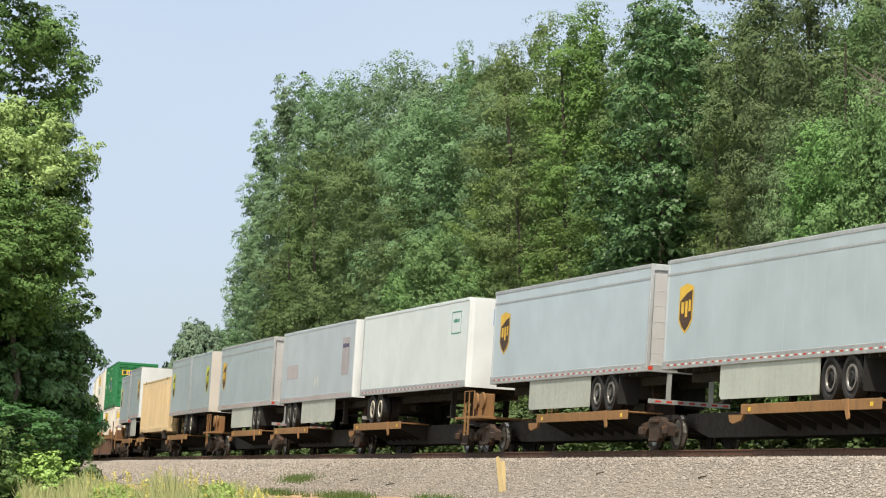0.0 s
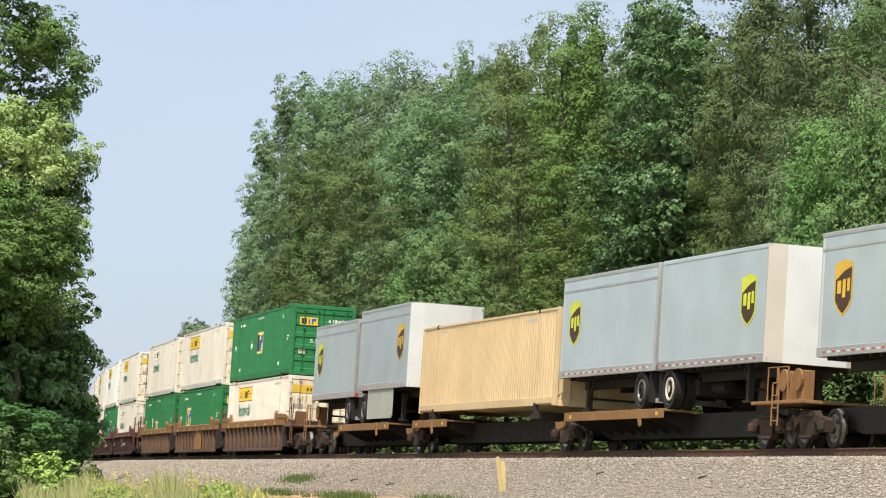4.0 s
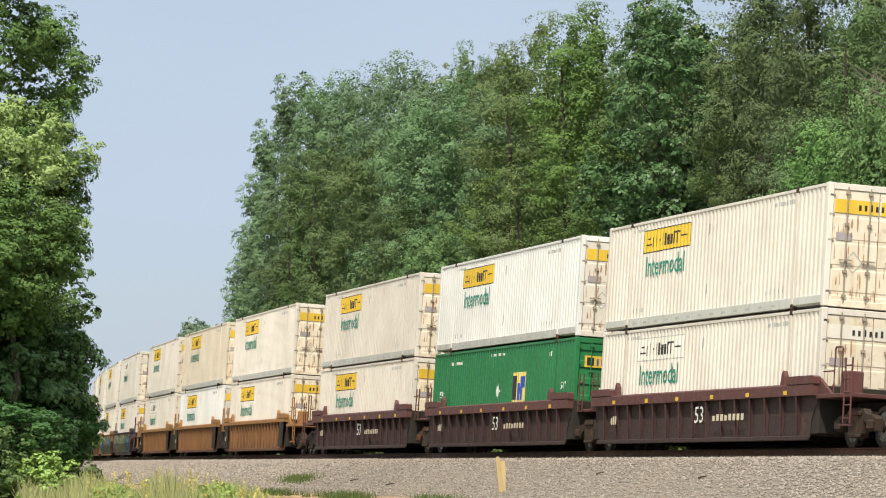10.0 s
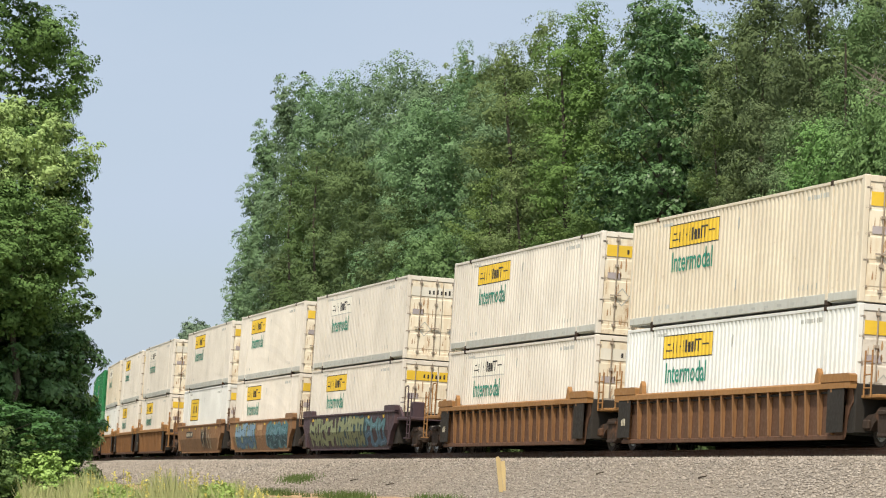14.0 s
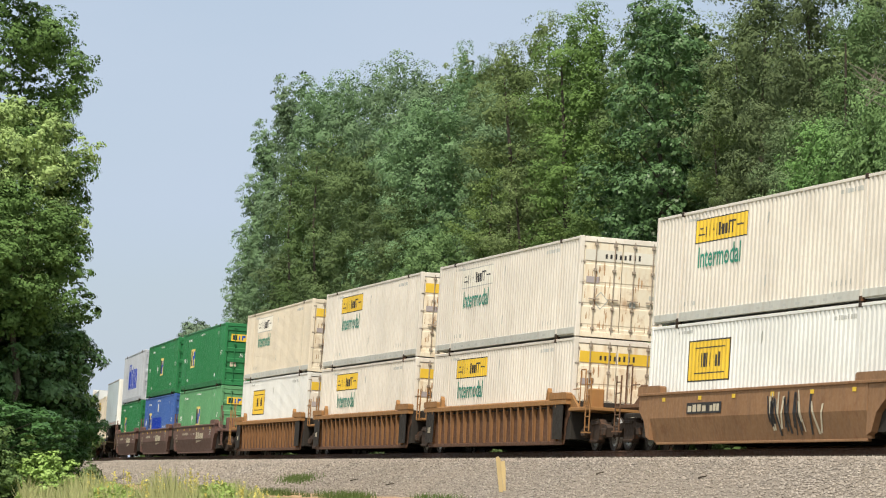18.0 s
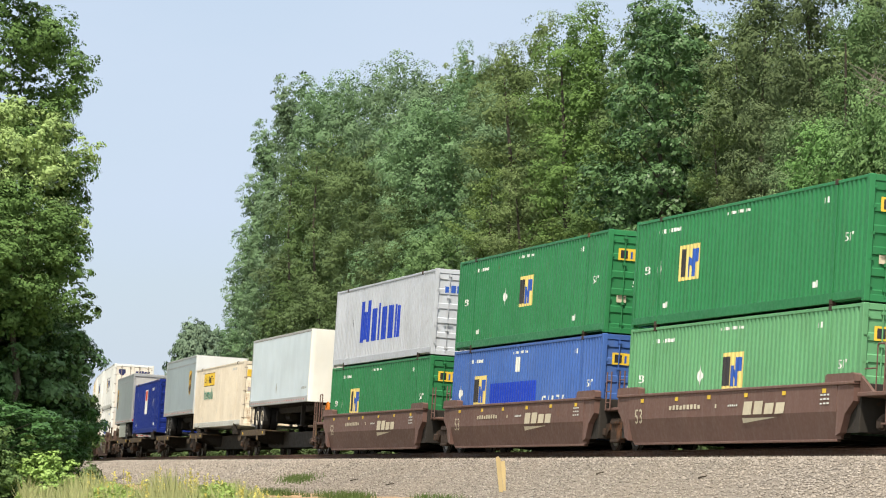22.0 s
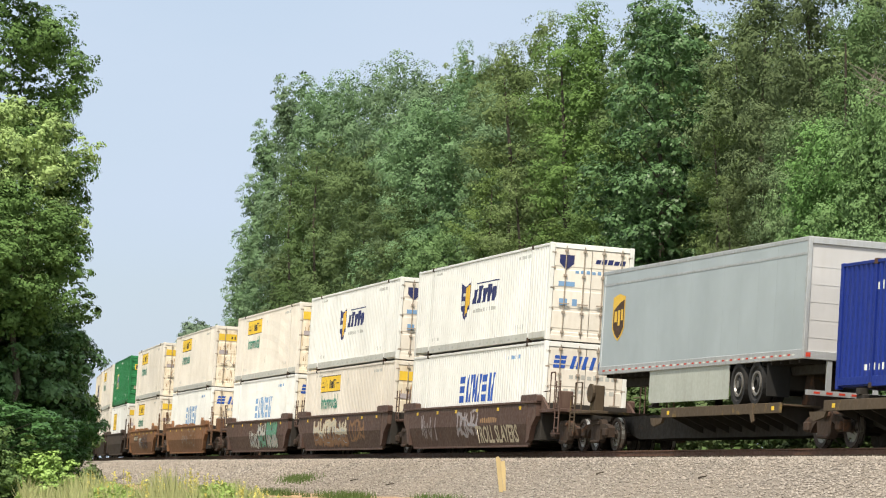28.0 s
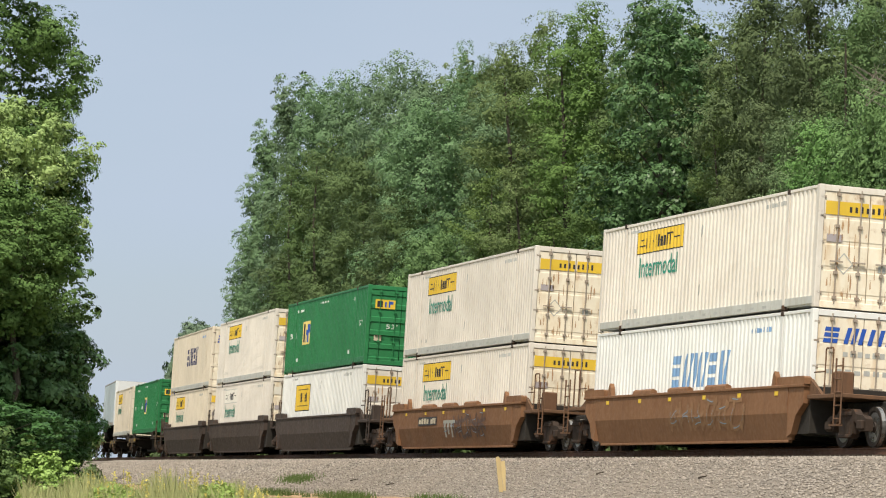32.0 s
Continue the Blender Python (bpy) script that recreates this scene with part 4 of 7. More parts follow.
def piece(car, key, x0, x1, z0, z1, halo, top, foot, seed, letters=5, edge="deep_teal", fat=0.15):
    """A sprayed wall of interlocked letters: fat two-tone strokes with an edge round each, on a ragged ground."""
    r = random.Random(seed)
    w, mid = (x1 - x0) / letters, z0 + (z1 - z0) * 0.46
    ground, fills, edges, shine = [], [], [], []

    def clamp(z):
        return min(max(z, z0), z1)

    def stroke(pts, width):
        """A smooth band through four points, as short quads for the fill and a wider band behind it."""
        (ax, az), (bx, bz), (cx, cz), (dx, dz) = pts
        line = []
        for k in range(9):
            t = k / 8
            u = 1 - t
            line.append((u ** 3 * ax + 3 * u * u * t * bx + 3 * u * t * t * cx + t ** 3 * dx, u ** 3 * az + 3 * u * u * t * bz + 3 * u * t * t * cz + t ** 3 * dz))
        for (px, pz), (qx, qz) in zip(line, line[1:]):
            n = math.hypot(qx - px, qz - pz) or 1.0
            for out, extra in ((fills, 0.0), (edges, 0.045)):
                ox, oz = -(qz - pz) / n * (width + extra), (qx - px) / n * (width + extra)
                out.append([(px + ox, clamp(pz + oz)), (qx + ox, clamp(qz + oz)), (qx - ox, clamp(qz - oz)), (px - ox, clamp(pz - oz))])
        for (px, pz), (qx, qz) in list(zip(line, line[1:]))[2:6]:
            shine.append([(px - width * 0.55, clamp(pz)), (qx - width * 0.55, clamp(qz)), (qx - width * 0.30, clamp(qz + 0.02)), (px - width * 0.30, clamp(pz + 0.02))])

    for i in range(letters):
        a, lean = x0 + w * i, r.uniform(-0.15, 0.3)
        ground.append([(a - r.uniform(0.1, 0.3), z0 + r.uniform(0, 0.3)), (a + 0.5 * w, z0), (a + w + r.uniform(0.05, 0.25), z0 + r.uniform(0, 0.3)), (a + w + 0.1 + lean, z1 - r.uniform(0.0, 0.35)), (a + 0.5 * w + lean, z1), (a - 0.1 + lean, z1 - r.uniform(0.0, 0.35))])
        for f in (0.14, 0.80):
            b = a + w * (f + r.uniform(-0.08, 0.08))
            stroke(((b, z0 + 0.08), (b + r.uniform(-0.3, 0.35), z0 + 0.4), (b + lean + r.uniform(-0.35, 0.3), z1 - 0.4), (b + lean, z1 - r.uniform(0.05, 0.2))), fat * r.uniform(0.8, 1.2))
        for zz in (r.uniform(0.15, 0.4), r.uniform(0.55, 0.9)):
            zc = z0 + (z1 - z0) * zz
            stroke(((a + 0.05, zc + r.uniform(-0.15, 0.1)), (a + 0.4 * w, zc + r.uniform(-0.3, 0.3)), (a + 0.7 * w, zc + r.uniform(-0.3, 0.3)), (a + w * 1.05, zc + r.uniform(-0.1, 0.2))), fat * 0.75)
    upper = [o for o in fills if sum(q[1] for q in o) / 4 > mid]
    lower = [o for o in fills if sum(q[1] for q in o) / 4 <= mid]
    for k, (nm, mat, rows) in enumerate((("ground", halo, ground), ("edge", edge, edges), ("foot", foot, lower), ("top", top, upper), ("shine", "sky_spray" if foot != "olive_spray" else "moss", shine))):
        def build(bm, rows=rows, k=k):
            for n, o in enumerate(rows):
                bm.faces.new([bm.verts.new((px, -1.506 - 0.003 * k - 0.00001 * n, pz)) for px, pz in o])
        if mat:
            tagged(part("graffiti", shape(("piece", key, nm), mat, hulled(build)), car, "sprayed interlocked letters"), kind="stuff")


# ---- containers ----
L53, H96, W85 = 8.07, 2.90, 1.30


def container(kind, u, z, label, body, rail, door, logo, ribs=False, posts=True, band="yellow", x_shift=0.0):
    box_ = thing(kind, label, "shipping container", "containers on the train")
    MOVING.append((box_, u + x_shift, z))
    for side in (-1, 1):
        turn = 0.0 if side < 0 else math.pi
        part("side_panel", shape(("side_panel", 1), body, corrugated(-L53 + 0.14, L53 - 0.14, 0.27, H96 - 0.09, -W85 + 0.012)), box_, "vertically corrugated steel side", turn=turn)
        part("bottom_rail", shape(("bottom_rail", 1), rail, lambda bm: (box(bm, -6.02, 6.02, -W85, -W85 + 0.10, 0.03, 0.27, 0.008), box(bm, -L53 + 0.1, -6.17, -W85, -W85 + 0.1, 0.08, 0.27, 0.008), box(bm, 6.17, L53 - 0.1, -W85, -W85 + 0.1, 0.08, 0.27, 0.008))), box_, turn=turn)
        if rail == "rail_pale":
            tagged(part("slot_row", shape(("rail_slots", 1), "rail_grey", boxes(*[(x, x + 0.26, -W85 - 0.002, -W85 + 0.01, 0.10, 0.16) for x in np.arange(-5.6, 5.4, 0.86)])), box_, "small dark slots in the rail", turn=turn), kind="stuff")
        part("top_rail", shape(("top_rail", 1), body, boxes((-L53 + 0.1, L53 - 0.1, -W85, -W85 + 0.08, H96 - 0.09, H96 - 0.015, 0.008))), box_, turn=turn)
        post = shape(("side_post", 1), body, boxes((-0.065, 0.065, -W85 - 0.008, -W85 + 0.1, 0.0, H96 - 0.01, 0.01)))
        cast = shape(("corner_casting", 1), "cast", boxes((-0.085, 0.085, -W85 - 0.014, -W85 + 0.12, -0.12, 0.012, 0.012)))
        for x in (-6.096, 6.096):
            if posts:
                part("side_post", post, box_, at=(x, 0, 0), turn=turn)
            for zc in (H96, 0.11):
                part("corner_casting", cast, box_, "rusty corner casting", at=(x, 0, zc), turn=turn)
        corner = shape(("corner_post", 1), body, boxes((-0.08, 0.08, -W85 - 0.004, -W85 + 0.14, 0.0, H96, 0.015)))
        for x in (-L53 + 0.08, L53 - 0.08):
            part("corner_post", corner, box_, at=(x, 0, 0), turn=turn)
    part("roof", shape(("roof", 1), body, lambda bm: (box(bm, -L53 + 0.1, L53 - 0.1, -W85 + 0.06, W85 - 0.06, H96 - 0.06, H96 - 0.02), [box(bm, x - 0.12, x + 0.12, -W85 + 0.12, W85 - 0.12, H96 - 0.02, H96 - 0.005) for x in np.arange(-7.5, 7.6, 0.6)])), box_)
    part("floor", shape(("floor", 1), rail, boxes((-L53 + 0.1, L53 - 0.1, -W85 + 0.06, W85 - 0.06, 0.05, 0.15))), box_)
    part("end_wall", shape(("end_wall", 1), body, lambda bm: (box(bm, -L53 + 0.03, -L53 + 0.08, -W85 + 0.12, W85 - 0.12, 0.1, H96 - 0.05), [box(bm, -L53, -L53 + 0.03, y - 0.07, y + 0.07, 0.2, H96 - 0.2) for y in np.arange(-1.0, 1.01, 0.25)])), box_)
    part("header", shape(("header", 1), body, boxes((L53 - 0.12, L53 - 0.005, -W85 + 0.14, W85 - 0.14, H96 - 0.16, H96 - 0.01, 0.01))), box_)
    part("door_sill", shape(("door_sill", 1), door, boxes((L53 - 0.12, L53 - 0.005, -W85 + 0.14, W85 - 0.14, 0.0, 0.16, 0.01))), box_)
    rod_paint = "rod" if rail == "rail_pale" else body
    rod = shape(("lock_rod", 1), rod_paint, lambda bm: (tube(bm, [(0, 0, 0.10), (0, 0, H96 - 0.09)], 0.018, sides=6), [box(bm, -0.035, 0.03, -0.05, 0.05, z0, z0 + 0.07) for z0 in (0.22, 0.8, 1.9, H96 - 0.26)]))
    handle = shape(("door_handle", 1), rod_paint, boxes((-0.01, 0.03, -0.27, 0.05, 0.0, 0.035)))
    hinge = shape(("hinge", 1), rod_paint, boxes((-0.015, 0.03, -0.07, 0.07, -0.03, 0.03, 0.006)))
    for sy in (-1, 1):
        y0, y1 = (-W85 + 0.15, -0.012) if sy < 0 else (0.012, W85 - 0.15)

        def leaf(bm, y0=y0, y1=y1):
            """One pressed sheet: five deep folds, or four shallow swages."""
            back, deep, n = L53 - 0.075, (0.034 if ribs else 0.012), (5 if ribs else 4)
            lo, hi = 0.16, H96 - 0.17
            prof, step = [(lo, L53 - 0.028)], (hi - lo - 0.12) / n
            for k in range(n):
                a = lo + 0.09 + k * step
                w = step * (0.62 if ribs else 0.16)
                prof += [(a, L53 - 0.028), (a + 0.03, L53 - 0.028 - deep), (a + w, L53 - 0.028 - deep), (a + w + 0.03, L53 - 0.028)]
            prof += [(hi, L53 - 0.028)]
            prism(bm, [(back, lo)] + [(x, z) for z, x in prof] + [(back, hi)], "y", y0, y1)
        d = part("door", shape(("door", sy, ribs), door, leaf), box_)
        for q in (0.3, 0.8):
            part("lock_rod", rod, d, at=(L53 + 0.0, y0 + (y1 - y0) * q, 0))
        for z0 in (0.35, 0.95, 1.55, 2.15, 2.6):
            part("hinge", hinge, d, at=(L53 - 0.03, sy * (W85 - 0.11), z0))
        for q in (0.3, 0.8):
            part("door_handle", handle, d, at=(L53 + 0.02, y0 + (y1 - y0) * q + 0.11, 1.08))
    logo(box_, body, band)
    return box_


def end_sign(box_, key, outlines, material, label, name="door_sign"):
    """Painted shapes on the door end, given as (y, z)."""
    def build(bm):
        for o in outlines:
            bm.faces.new([bm.verts.new((L53 - 0.0215, py, pz)) for py, pz in o])
    many(outlines)(part)(name, shape(("end_" + key, 1), material, build), box_, label)


def side_sign(box_, key, outlines, material, label, lift=0.004, drape=True, name="side_sign"):
    many(outlines)(part)(name, shape(("sign_" + key, 1), material, draped(outlines, -W85 + 0.012, drape, lift)), box_, label)


def small_marks(box_, dark):
    c = "black" if dark else "mark"
    side_sign(box_, "serials" + c, bars(4.6, 5.9, 2.55, 2.66, 7, 0.35) + bars(-6.0, -4.9, 2.62, 2.70, 5, 0.35) + bars(4.2, 5.6, 0.42, 0.55, 5, 0.5) + bars(-5.7, -4.8, 0.42, 0.55, 4, 0.5), c if not dark else "rail_grey", "small stencilled marks", 0.005, name="stencil")


def logo_freight(panel="yellow", script="teal", square=False):
    def put(box_, body, band):
        pm = panel
        if square:
            side_sign(box_, "square", [rect(-5.1, -2.05, 1.35, 2.42)], "black", "black-edged yellow sign", 0.003)
            side_sign(box_, "square_in", [rect(-5.03, -2.12, 1.39, 2.38)], "yellow", "yellow sign panel", 0.006)
            side_sign(box_, "square_bars", bars(-4.4, -2.7, 1.72, 2.08, 8, 0.60, 0, 3) + [rect(-4.7, -2.45, 1.55, 1.58), rect(-4.7, -2.45, 2.2, 2.23)], "black", "dark wordmark bars", 0.009)
        else:
            side_sign(box_, "panel_rim" + pm, [rect(-5.08, -1.42, 2.0, 2.63)], "black" if pm == "yellow" else "rail_grey", "sign rim", 0.003)
            side_sign(box_, "panel" + pm, [rect(-5.04, -1.46, 2.03, 2.60)], pm, "yellow sign panel" if pm == "yellow" else "bleached sign panel", 0.006)
            side_sign(box_, "panel_bars" + pm, bars(-4.35, -2.2, 2.14, 2.47, 9, 0.62, 0, 3) + [rect(-3.9, -3.7, 2.28, 2.33), rect(-3.2, -3.0, 2.28, 2.33), rect(-2.6, -2.2, 2.42, 2.47)] + [rect(-4.85, -4.45, 2.2, 2.24), rect(-4.75, -4.5, 2.36, 2.4), rect(-2.1, -1.7, 2.3, 2.34)], "black", "dark wordmark bars", 0.009)
            part("lettering", shape(("word", script), script, lettering("Intermodal", -4.8, 1.36, 0.54, 3.05, -W85 + 0.012, False, 0.004, bold=0.012)), box_, "green lettering")
        small_marks(box_, True)
        bm_ = band
        end_sign(box_, "band" + bm_, [rect(-1.12, -0.04, 2.20, 2.52)], bm_, "yellow band on the doors")
        end_sign(box_, "band2" + bm_, [rect(0.04, 1.12, 2.20, 2.52)], bm_, "yellow band on the doors")

        def blk(bm):
            for o in bars(-0.52, 0.62, 2.28, 2.44, 8, 0.55, 0, 4):
                bm.faces.new([bm.verts.new((L53 - 0.018, py, pz)) for py, pz in o])
        r_ = random.Random(5)
        blot = []
        for y, z, k, n in ((-0.62, 1.40, 1.0, 9), (0.52, 1.30, 0.8, 6), (-0.55, 0.55, 0.7, 5), (0.5, 0.45, 0.6, 4)):
            for _ in range(n):
                cy, cz, w, h = y + r_.gauss(0, 0.13 * k), z + r_.gauss(0, 0.26 * k), r_.uniform(0.012, 0.035) * k, r_.uniform(0.08, 0.30) * k
                blot.append([(cy + w * r_.uniform(0.6, 1.2) * math.cos(q * 0.9), cz + h * r_.uniform(0.6, 1.2) * math.sin(q * 0.9)) for q in range(7)])
        for k in range(22):     # thin runs of rust from the hinges and the sill
            cy, w, hgt, z_ = r_.uniform(-1.08, 1.06), r_.uniform(0.006, 0.016), r_.uniform(0.08, 0.40), r_.choice((0.20, 0.24, 0.5, 0.72, 1.1, 1.7))
            blot.append([(cy - w, z_), (cy + w, z_ + 0.03), (cy + 0.7 * w, z_ + 0.6 * hgt), (cy, z_ + hgt), (cy - 0.8 * w, z_ + 0.5 * hgt)])
        end_sign(box_, "rust", blot, "stain", "rust stains on the doors", "rust_stain")
        end_sign(box_, "ghost", [[(-0.84, 1.06), (-0.60, 0.80), (-0.60, 0.84), (-0.81, 1.06)], [(-0.60, 0.80), (-0.36, 1.06), (-0.39, 1.06), (-0.60, 0.84)], [(-0.36, 1.06), (-0.60, 1.32), (-0.60, 1.28), (-0.39, 1.06)], [(-0.60, 1.32), (-0.84, 1.06), (-0.81, 1.06), (-0.60, 1.28)]], "rail_grey", "faded outline of a diamond placard")
        end_sign(box_, "notice", [rect(0.28, 0.46, 0.92, 1.12), rect(0.86, 1.06, 1.18, 1.3)], "rail_grey", "small grey notice")
        tagged(part("door_sign", shape(("end_bars", 1), "black", blk), box_, "dark wordmark bars"), kind="stuff")
        end_sign(box_, "placard", [rect(-1.06, -0.66, 1.56, 1.74)], "purple", "black notice placard")
        side_sign(box_, "vent", [[(0.0, 2.15), (0.10, 2.25), (0.12, 2.45), (0.05, 2.5), (-0.02, 2.35)], [(0.0, 0.62), (0.10, 0.70), (0.1, 0.95), (0.02, 0.9)]], "rail_grey", "worn grey scuff", 0.005)
    return put


def logo_box(x0=-0.9, low=False):
    def put(box_, body, band):
        z0 = 0.62 if low else 1.10
        x1, z1 = x0 + 1.55, z0 + 0.93
        side_sign(box_, "emb%s%s" % (x0, low), [rect(x0, x1, z0, z1)], "straw", "pale yellow sign panel")
        side_sign(box_, "emb_e%s%s" % (x0, low), [rect(x0 + 0.1, x0 + 0.52, z0 + 0.1, z1 - 0.1)], "black", "black sign bars", 0.008)
        side_sign(box_, "emb_m%s%s" % (x0, low), [rect(x0 + 0.68, x0 + 0.82, z0 + 0.08, z0 + 0.6), [(x0 + 0.82, z0 + 0.6), (x0 + 0.82, z0 + 0.4), (x0 + 1.0, z0 + 0.25), (x0 + 1.0, z0 + 0.45)], rect(x0 + 1.0, x0 + 1.15, z0 + 0.08, z0 + 0.8), rect(x0 + 1.15, x0 + 1.4, z0 + 0.45, z0 + 0.8)], "sign_blue", "blue sign bars", 0.008)
        side_sign(box_, "emb_d%s" % x0, [[(x0 - 1.75, 1.5), (x0 - 1.55, 1.2), (x0 - 1.35, 1.5), (x0 - 1.55, 1.8)]], "mark", "white diamond placard", 0.008)
        side_sign(box_, "emb_t", bars(-1.1, 0.5, 2.60, 2.68, 9, 0.3) + bars(-6.3, -5.6, 2.45, 2.56, 3, 0.4) + bars(-5.5, -4.4, 2.45, 2.55, 5, 0.4) + bars(5.3, 5.75, 2.42, 2.56, 2, 0.4) + bars(-5.6, -5.2, 0.45, 0.6, 2, 0.4) + bars(4.9, 5.3, 0.45, 0.62, 2, 0.4), "mark", "small white stencils", 0.006, name="stencil")
        for x in (-7.2, 6.75):
            part("lettering", shape(("len", x), "mark", lettering("53'", x, 1.42, 0.22, 0.42, -W85 + 0.012, True, 0.006)), box_, "white length mark")
        end_sign(box_, "emb_y", [rect(-1.0, -0.25, 2.05, 2.38)], "yellow", "yellow sign on the door")

        def blk(bm):
            for o in (rect(-0.93, -0.72, 2.1, 2.33),):
                bm.faces.new([bm.verts.new((L53 - 0.018, py, pz)) for py, pz in o])
        tagged(part("door_sign", shape(("end_emb_e", 1), "black", blk), box_, "black sign bars"), kind="stuff")

        def blm(bm):
            for o in (rect(-0.64, -0.58, 2.1, 2.3), rect(-0.5, -0.44, 2.1, 2.33), rect(-0.44, -0.33, 2.22, 2.33)):
                bm.faces.new([bm.verts.new((L53 - 0.018, py, pz)) for py, pz in o])
        tagged(part("door_sign", shape(("end_emb_m", 1), "sign_blue", blm), box_, "blue sign bars"), kind="stuff")
        end_sign(box_, "emb_w", bars(0.2, 1.0, 2.2, 2.34, 6, 0.3) + bars(0.2, 0.9, 2.02, 2.13, 5, 0.3) + bars(0.2, 1.0, 1.38, 1.5, 5, 0.3), "mark", "white serial bars")
        end_sign(box_, "emb_o", [rect(0.25, 0.85, 0.95, 1.2)], "orange", "orange notice")
        end_sign(box_, "emb_p", [rect(-0.98, -0.7, 0.86, 1.06)], "beige", "faded notice")

        def ln(bm):
            lettering("53'", -0.55, 1.32, 0.17, 0.42, 0.0, False, 0.0)(bm)
            for v in bm.verts:
                v.co = Vector((L53 - 0.008, v.co.x, v.co.z))
        part("lettering", shape(("end_len", 1), "mark", ln), box_, "white length mark")
    return put


def logo_shield(box_, body, band):
    sh = [(-2.3, 2.2), (-1.65, 2.05), (-1.0, 2.2), (-1.05, 1.45), (-1.65, 0.92), (-2.25, 1.45)]
    side_sign(box_, "sh", [sh], "navy", "navy shield")
    side_sign(box_, "sh2", [[(-1.65, 2.0), (-1.1, 2.12), (-1.15, 1.5), (-1.65, 1.05)]], "gold", "gold half of the shield", 0.008)
    side_sign(box_, "shw", [rect(-2.1, -1.75, 1.45, 1.6), rect(-1.95, -1.7, 1.75, 1.85)], "mark", "white stripe of the shield", 0.010)
    side_sign(box_, "shb", bars(-0.75, 2.1, 1.45, 2.0, 5, 0.2, 0.16, 8) + [rect(-0.3, 2.4, 2.07, 2.11)], "navy", "navy wordmark bars")
    side_sign(box_, "shs", bars(-0.6, 2.2, 1.16, 1.28, 9, 0.4), "rail_grey", "small grey wordmark bars")
    small_marks(box_, True)
    end_sign(box_, "shd", [[(-1.0, 2.55), (-0.55, 2.55), (-0.55, 2.3), (-0.78, 2.1), (-1.0, 2.3)]], "navy", "navy shield on the door")
    end_sign(box_, "shd2", bars(0.1, 1.05, 2.35, 2.5, 5, 0.2, 0.04), "navy", "navy wordmark bars")
    end_sign(box_, "shd3", bars(-0.5, 1.05, 2.02, 2.12, 9, 0.35), "pale_blue", "faded serial bars")
    end_sign(box_, "shd4", [rect(-1.0, -0.5, 1.62, 1.76), rect(-0.95, -0.7, 1.05, 1.25), rect(-0.55, -0.4, 1.05, 1.25)], "pale_blue", "notices on the door")


def logo_speed(color, dark=False):
    def put(box_, body, band):
        o = [rect(-1.72 + 0.05 * k, -1.10 + 0.05 * k, 1.22 + 0.31 * k, 1.44 + 0.31 * k, 0.04) for k in range(3)]
        o += [rect(x, x + 0.2, 1.22, 2.1, 0.16) for x in (-0.82, -0.46, -0.10, 0.26, 0.62)]
        o += [rect(1.04 + 0.05 * k, 1.60 + 0.05 * k, 1.22 + 0.31 * k, 1.44 + 0.31 * k, 0.04) for k in range(3)] + [rect(1.84, 2.08, 1.22, 2.1, 0.16), rect(2.2, 2.42, 1.22, 2.1, 0.16)]
        side_sign(box_, "speed" + color, o, color, "slanted blue wordmark bars")
        side_sign(box_, "speed_n" + color, bars(4.0, 5.4, 2.45, 2.57, 7, 0.4), "pale_blue", "faded serial bars", name="stencil")
        end_sign(box_, "speed_d" + color, [rect(-1.02 + 0.02 * k, -0.66 + 0.02 * k, 2.12 + 0.135 * k, 2.22 + 0.135 * k, 0.02) for k in range(3)] + [rect(x, x + 0.11, 2.12, 2.5, 0.10) for x in (-0.50, -0.32, -0.14, 0.10, 0.34)] + [rect(0.56 + 0.02 * k, 1.02 + 0.02 * k, 2.12 + 0.135 * k, 2.22 + 0.135 * k, 0.02) for k in range(3)], "sign_blue", "slanted blue wordmark bars")
        end_sign(box_, "speed_e", bars(-0.5, 1.0, 1.82, 1.95, 8, 0.35), "rail_grey", "small grey wordmark bars")
        end_sign(box_, "speed_f", bars(-0.9, 1.0, 1.4, 1.52, 8, 0.35), "rail_grey", "grey serial bars")
    return put


def logo_tall(box_, body, band):
    """Large blue letters reduced to upright bars."""
    b0 = 0.78
    o = [rect(-3.5, -3.05, b0, 2.3), rect(-2.95, -2.5, b0 + 0.1, 1.9), rect(-2.4, -1.95, b0, 2.3), rect(-1.68, -0.92, b0, b0 + 1.18), rect(-0.62, -0.3, b0, 2.12), rect(0.02, 0.72, b0, b0 + 1.18), rect(1.0, 1.82, b0, b0 + 1.18), rect(2.1, 2.42, b0, b0 + 1.18), rect(2.52, 2.85, b0, b0 + 1.12)]
    side_sign(box_, "tall", o, "patch_blue", "large blue wordmark bars")
    side_sign(box_, "tall_v", [[(-5.0, 1.55), (-4.9, 1.75), (-4.8, 1.55), (-4.9, 1.35)]], "black", "dark vent", 0.006)
    end_sign(box_, "tall_d", bars(-0.95, 0.3, 2.1, 2.35, 6, 0.22), "sign_blue", "blue wordmark bars")


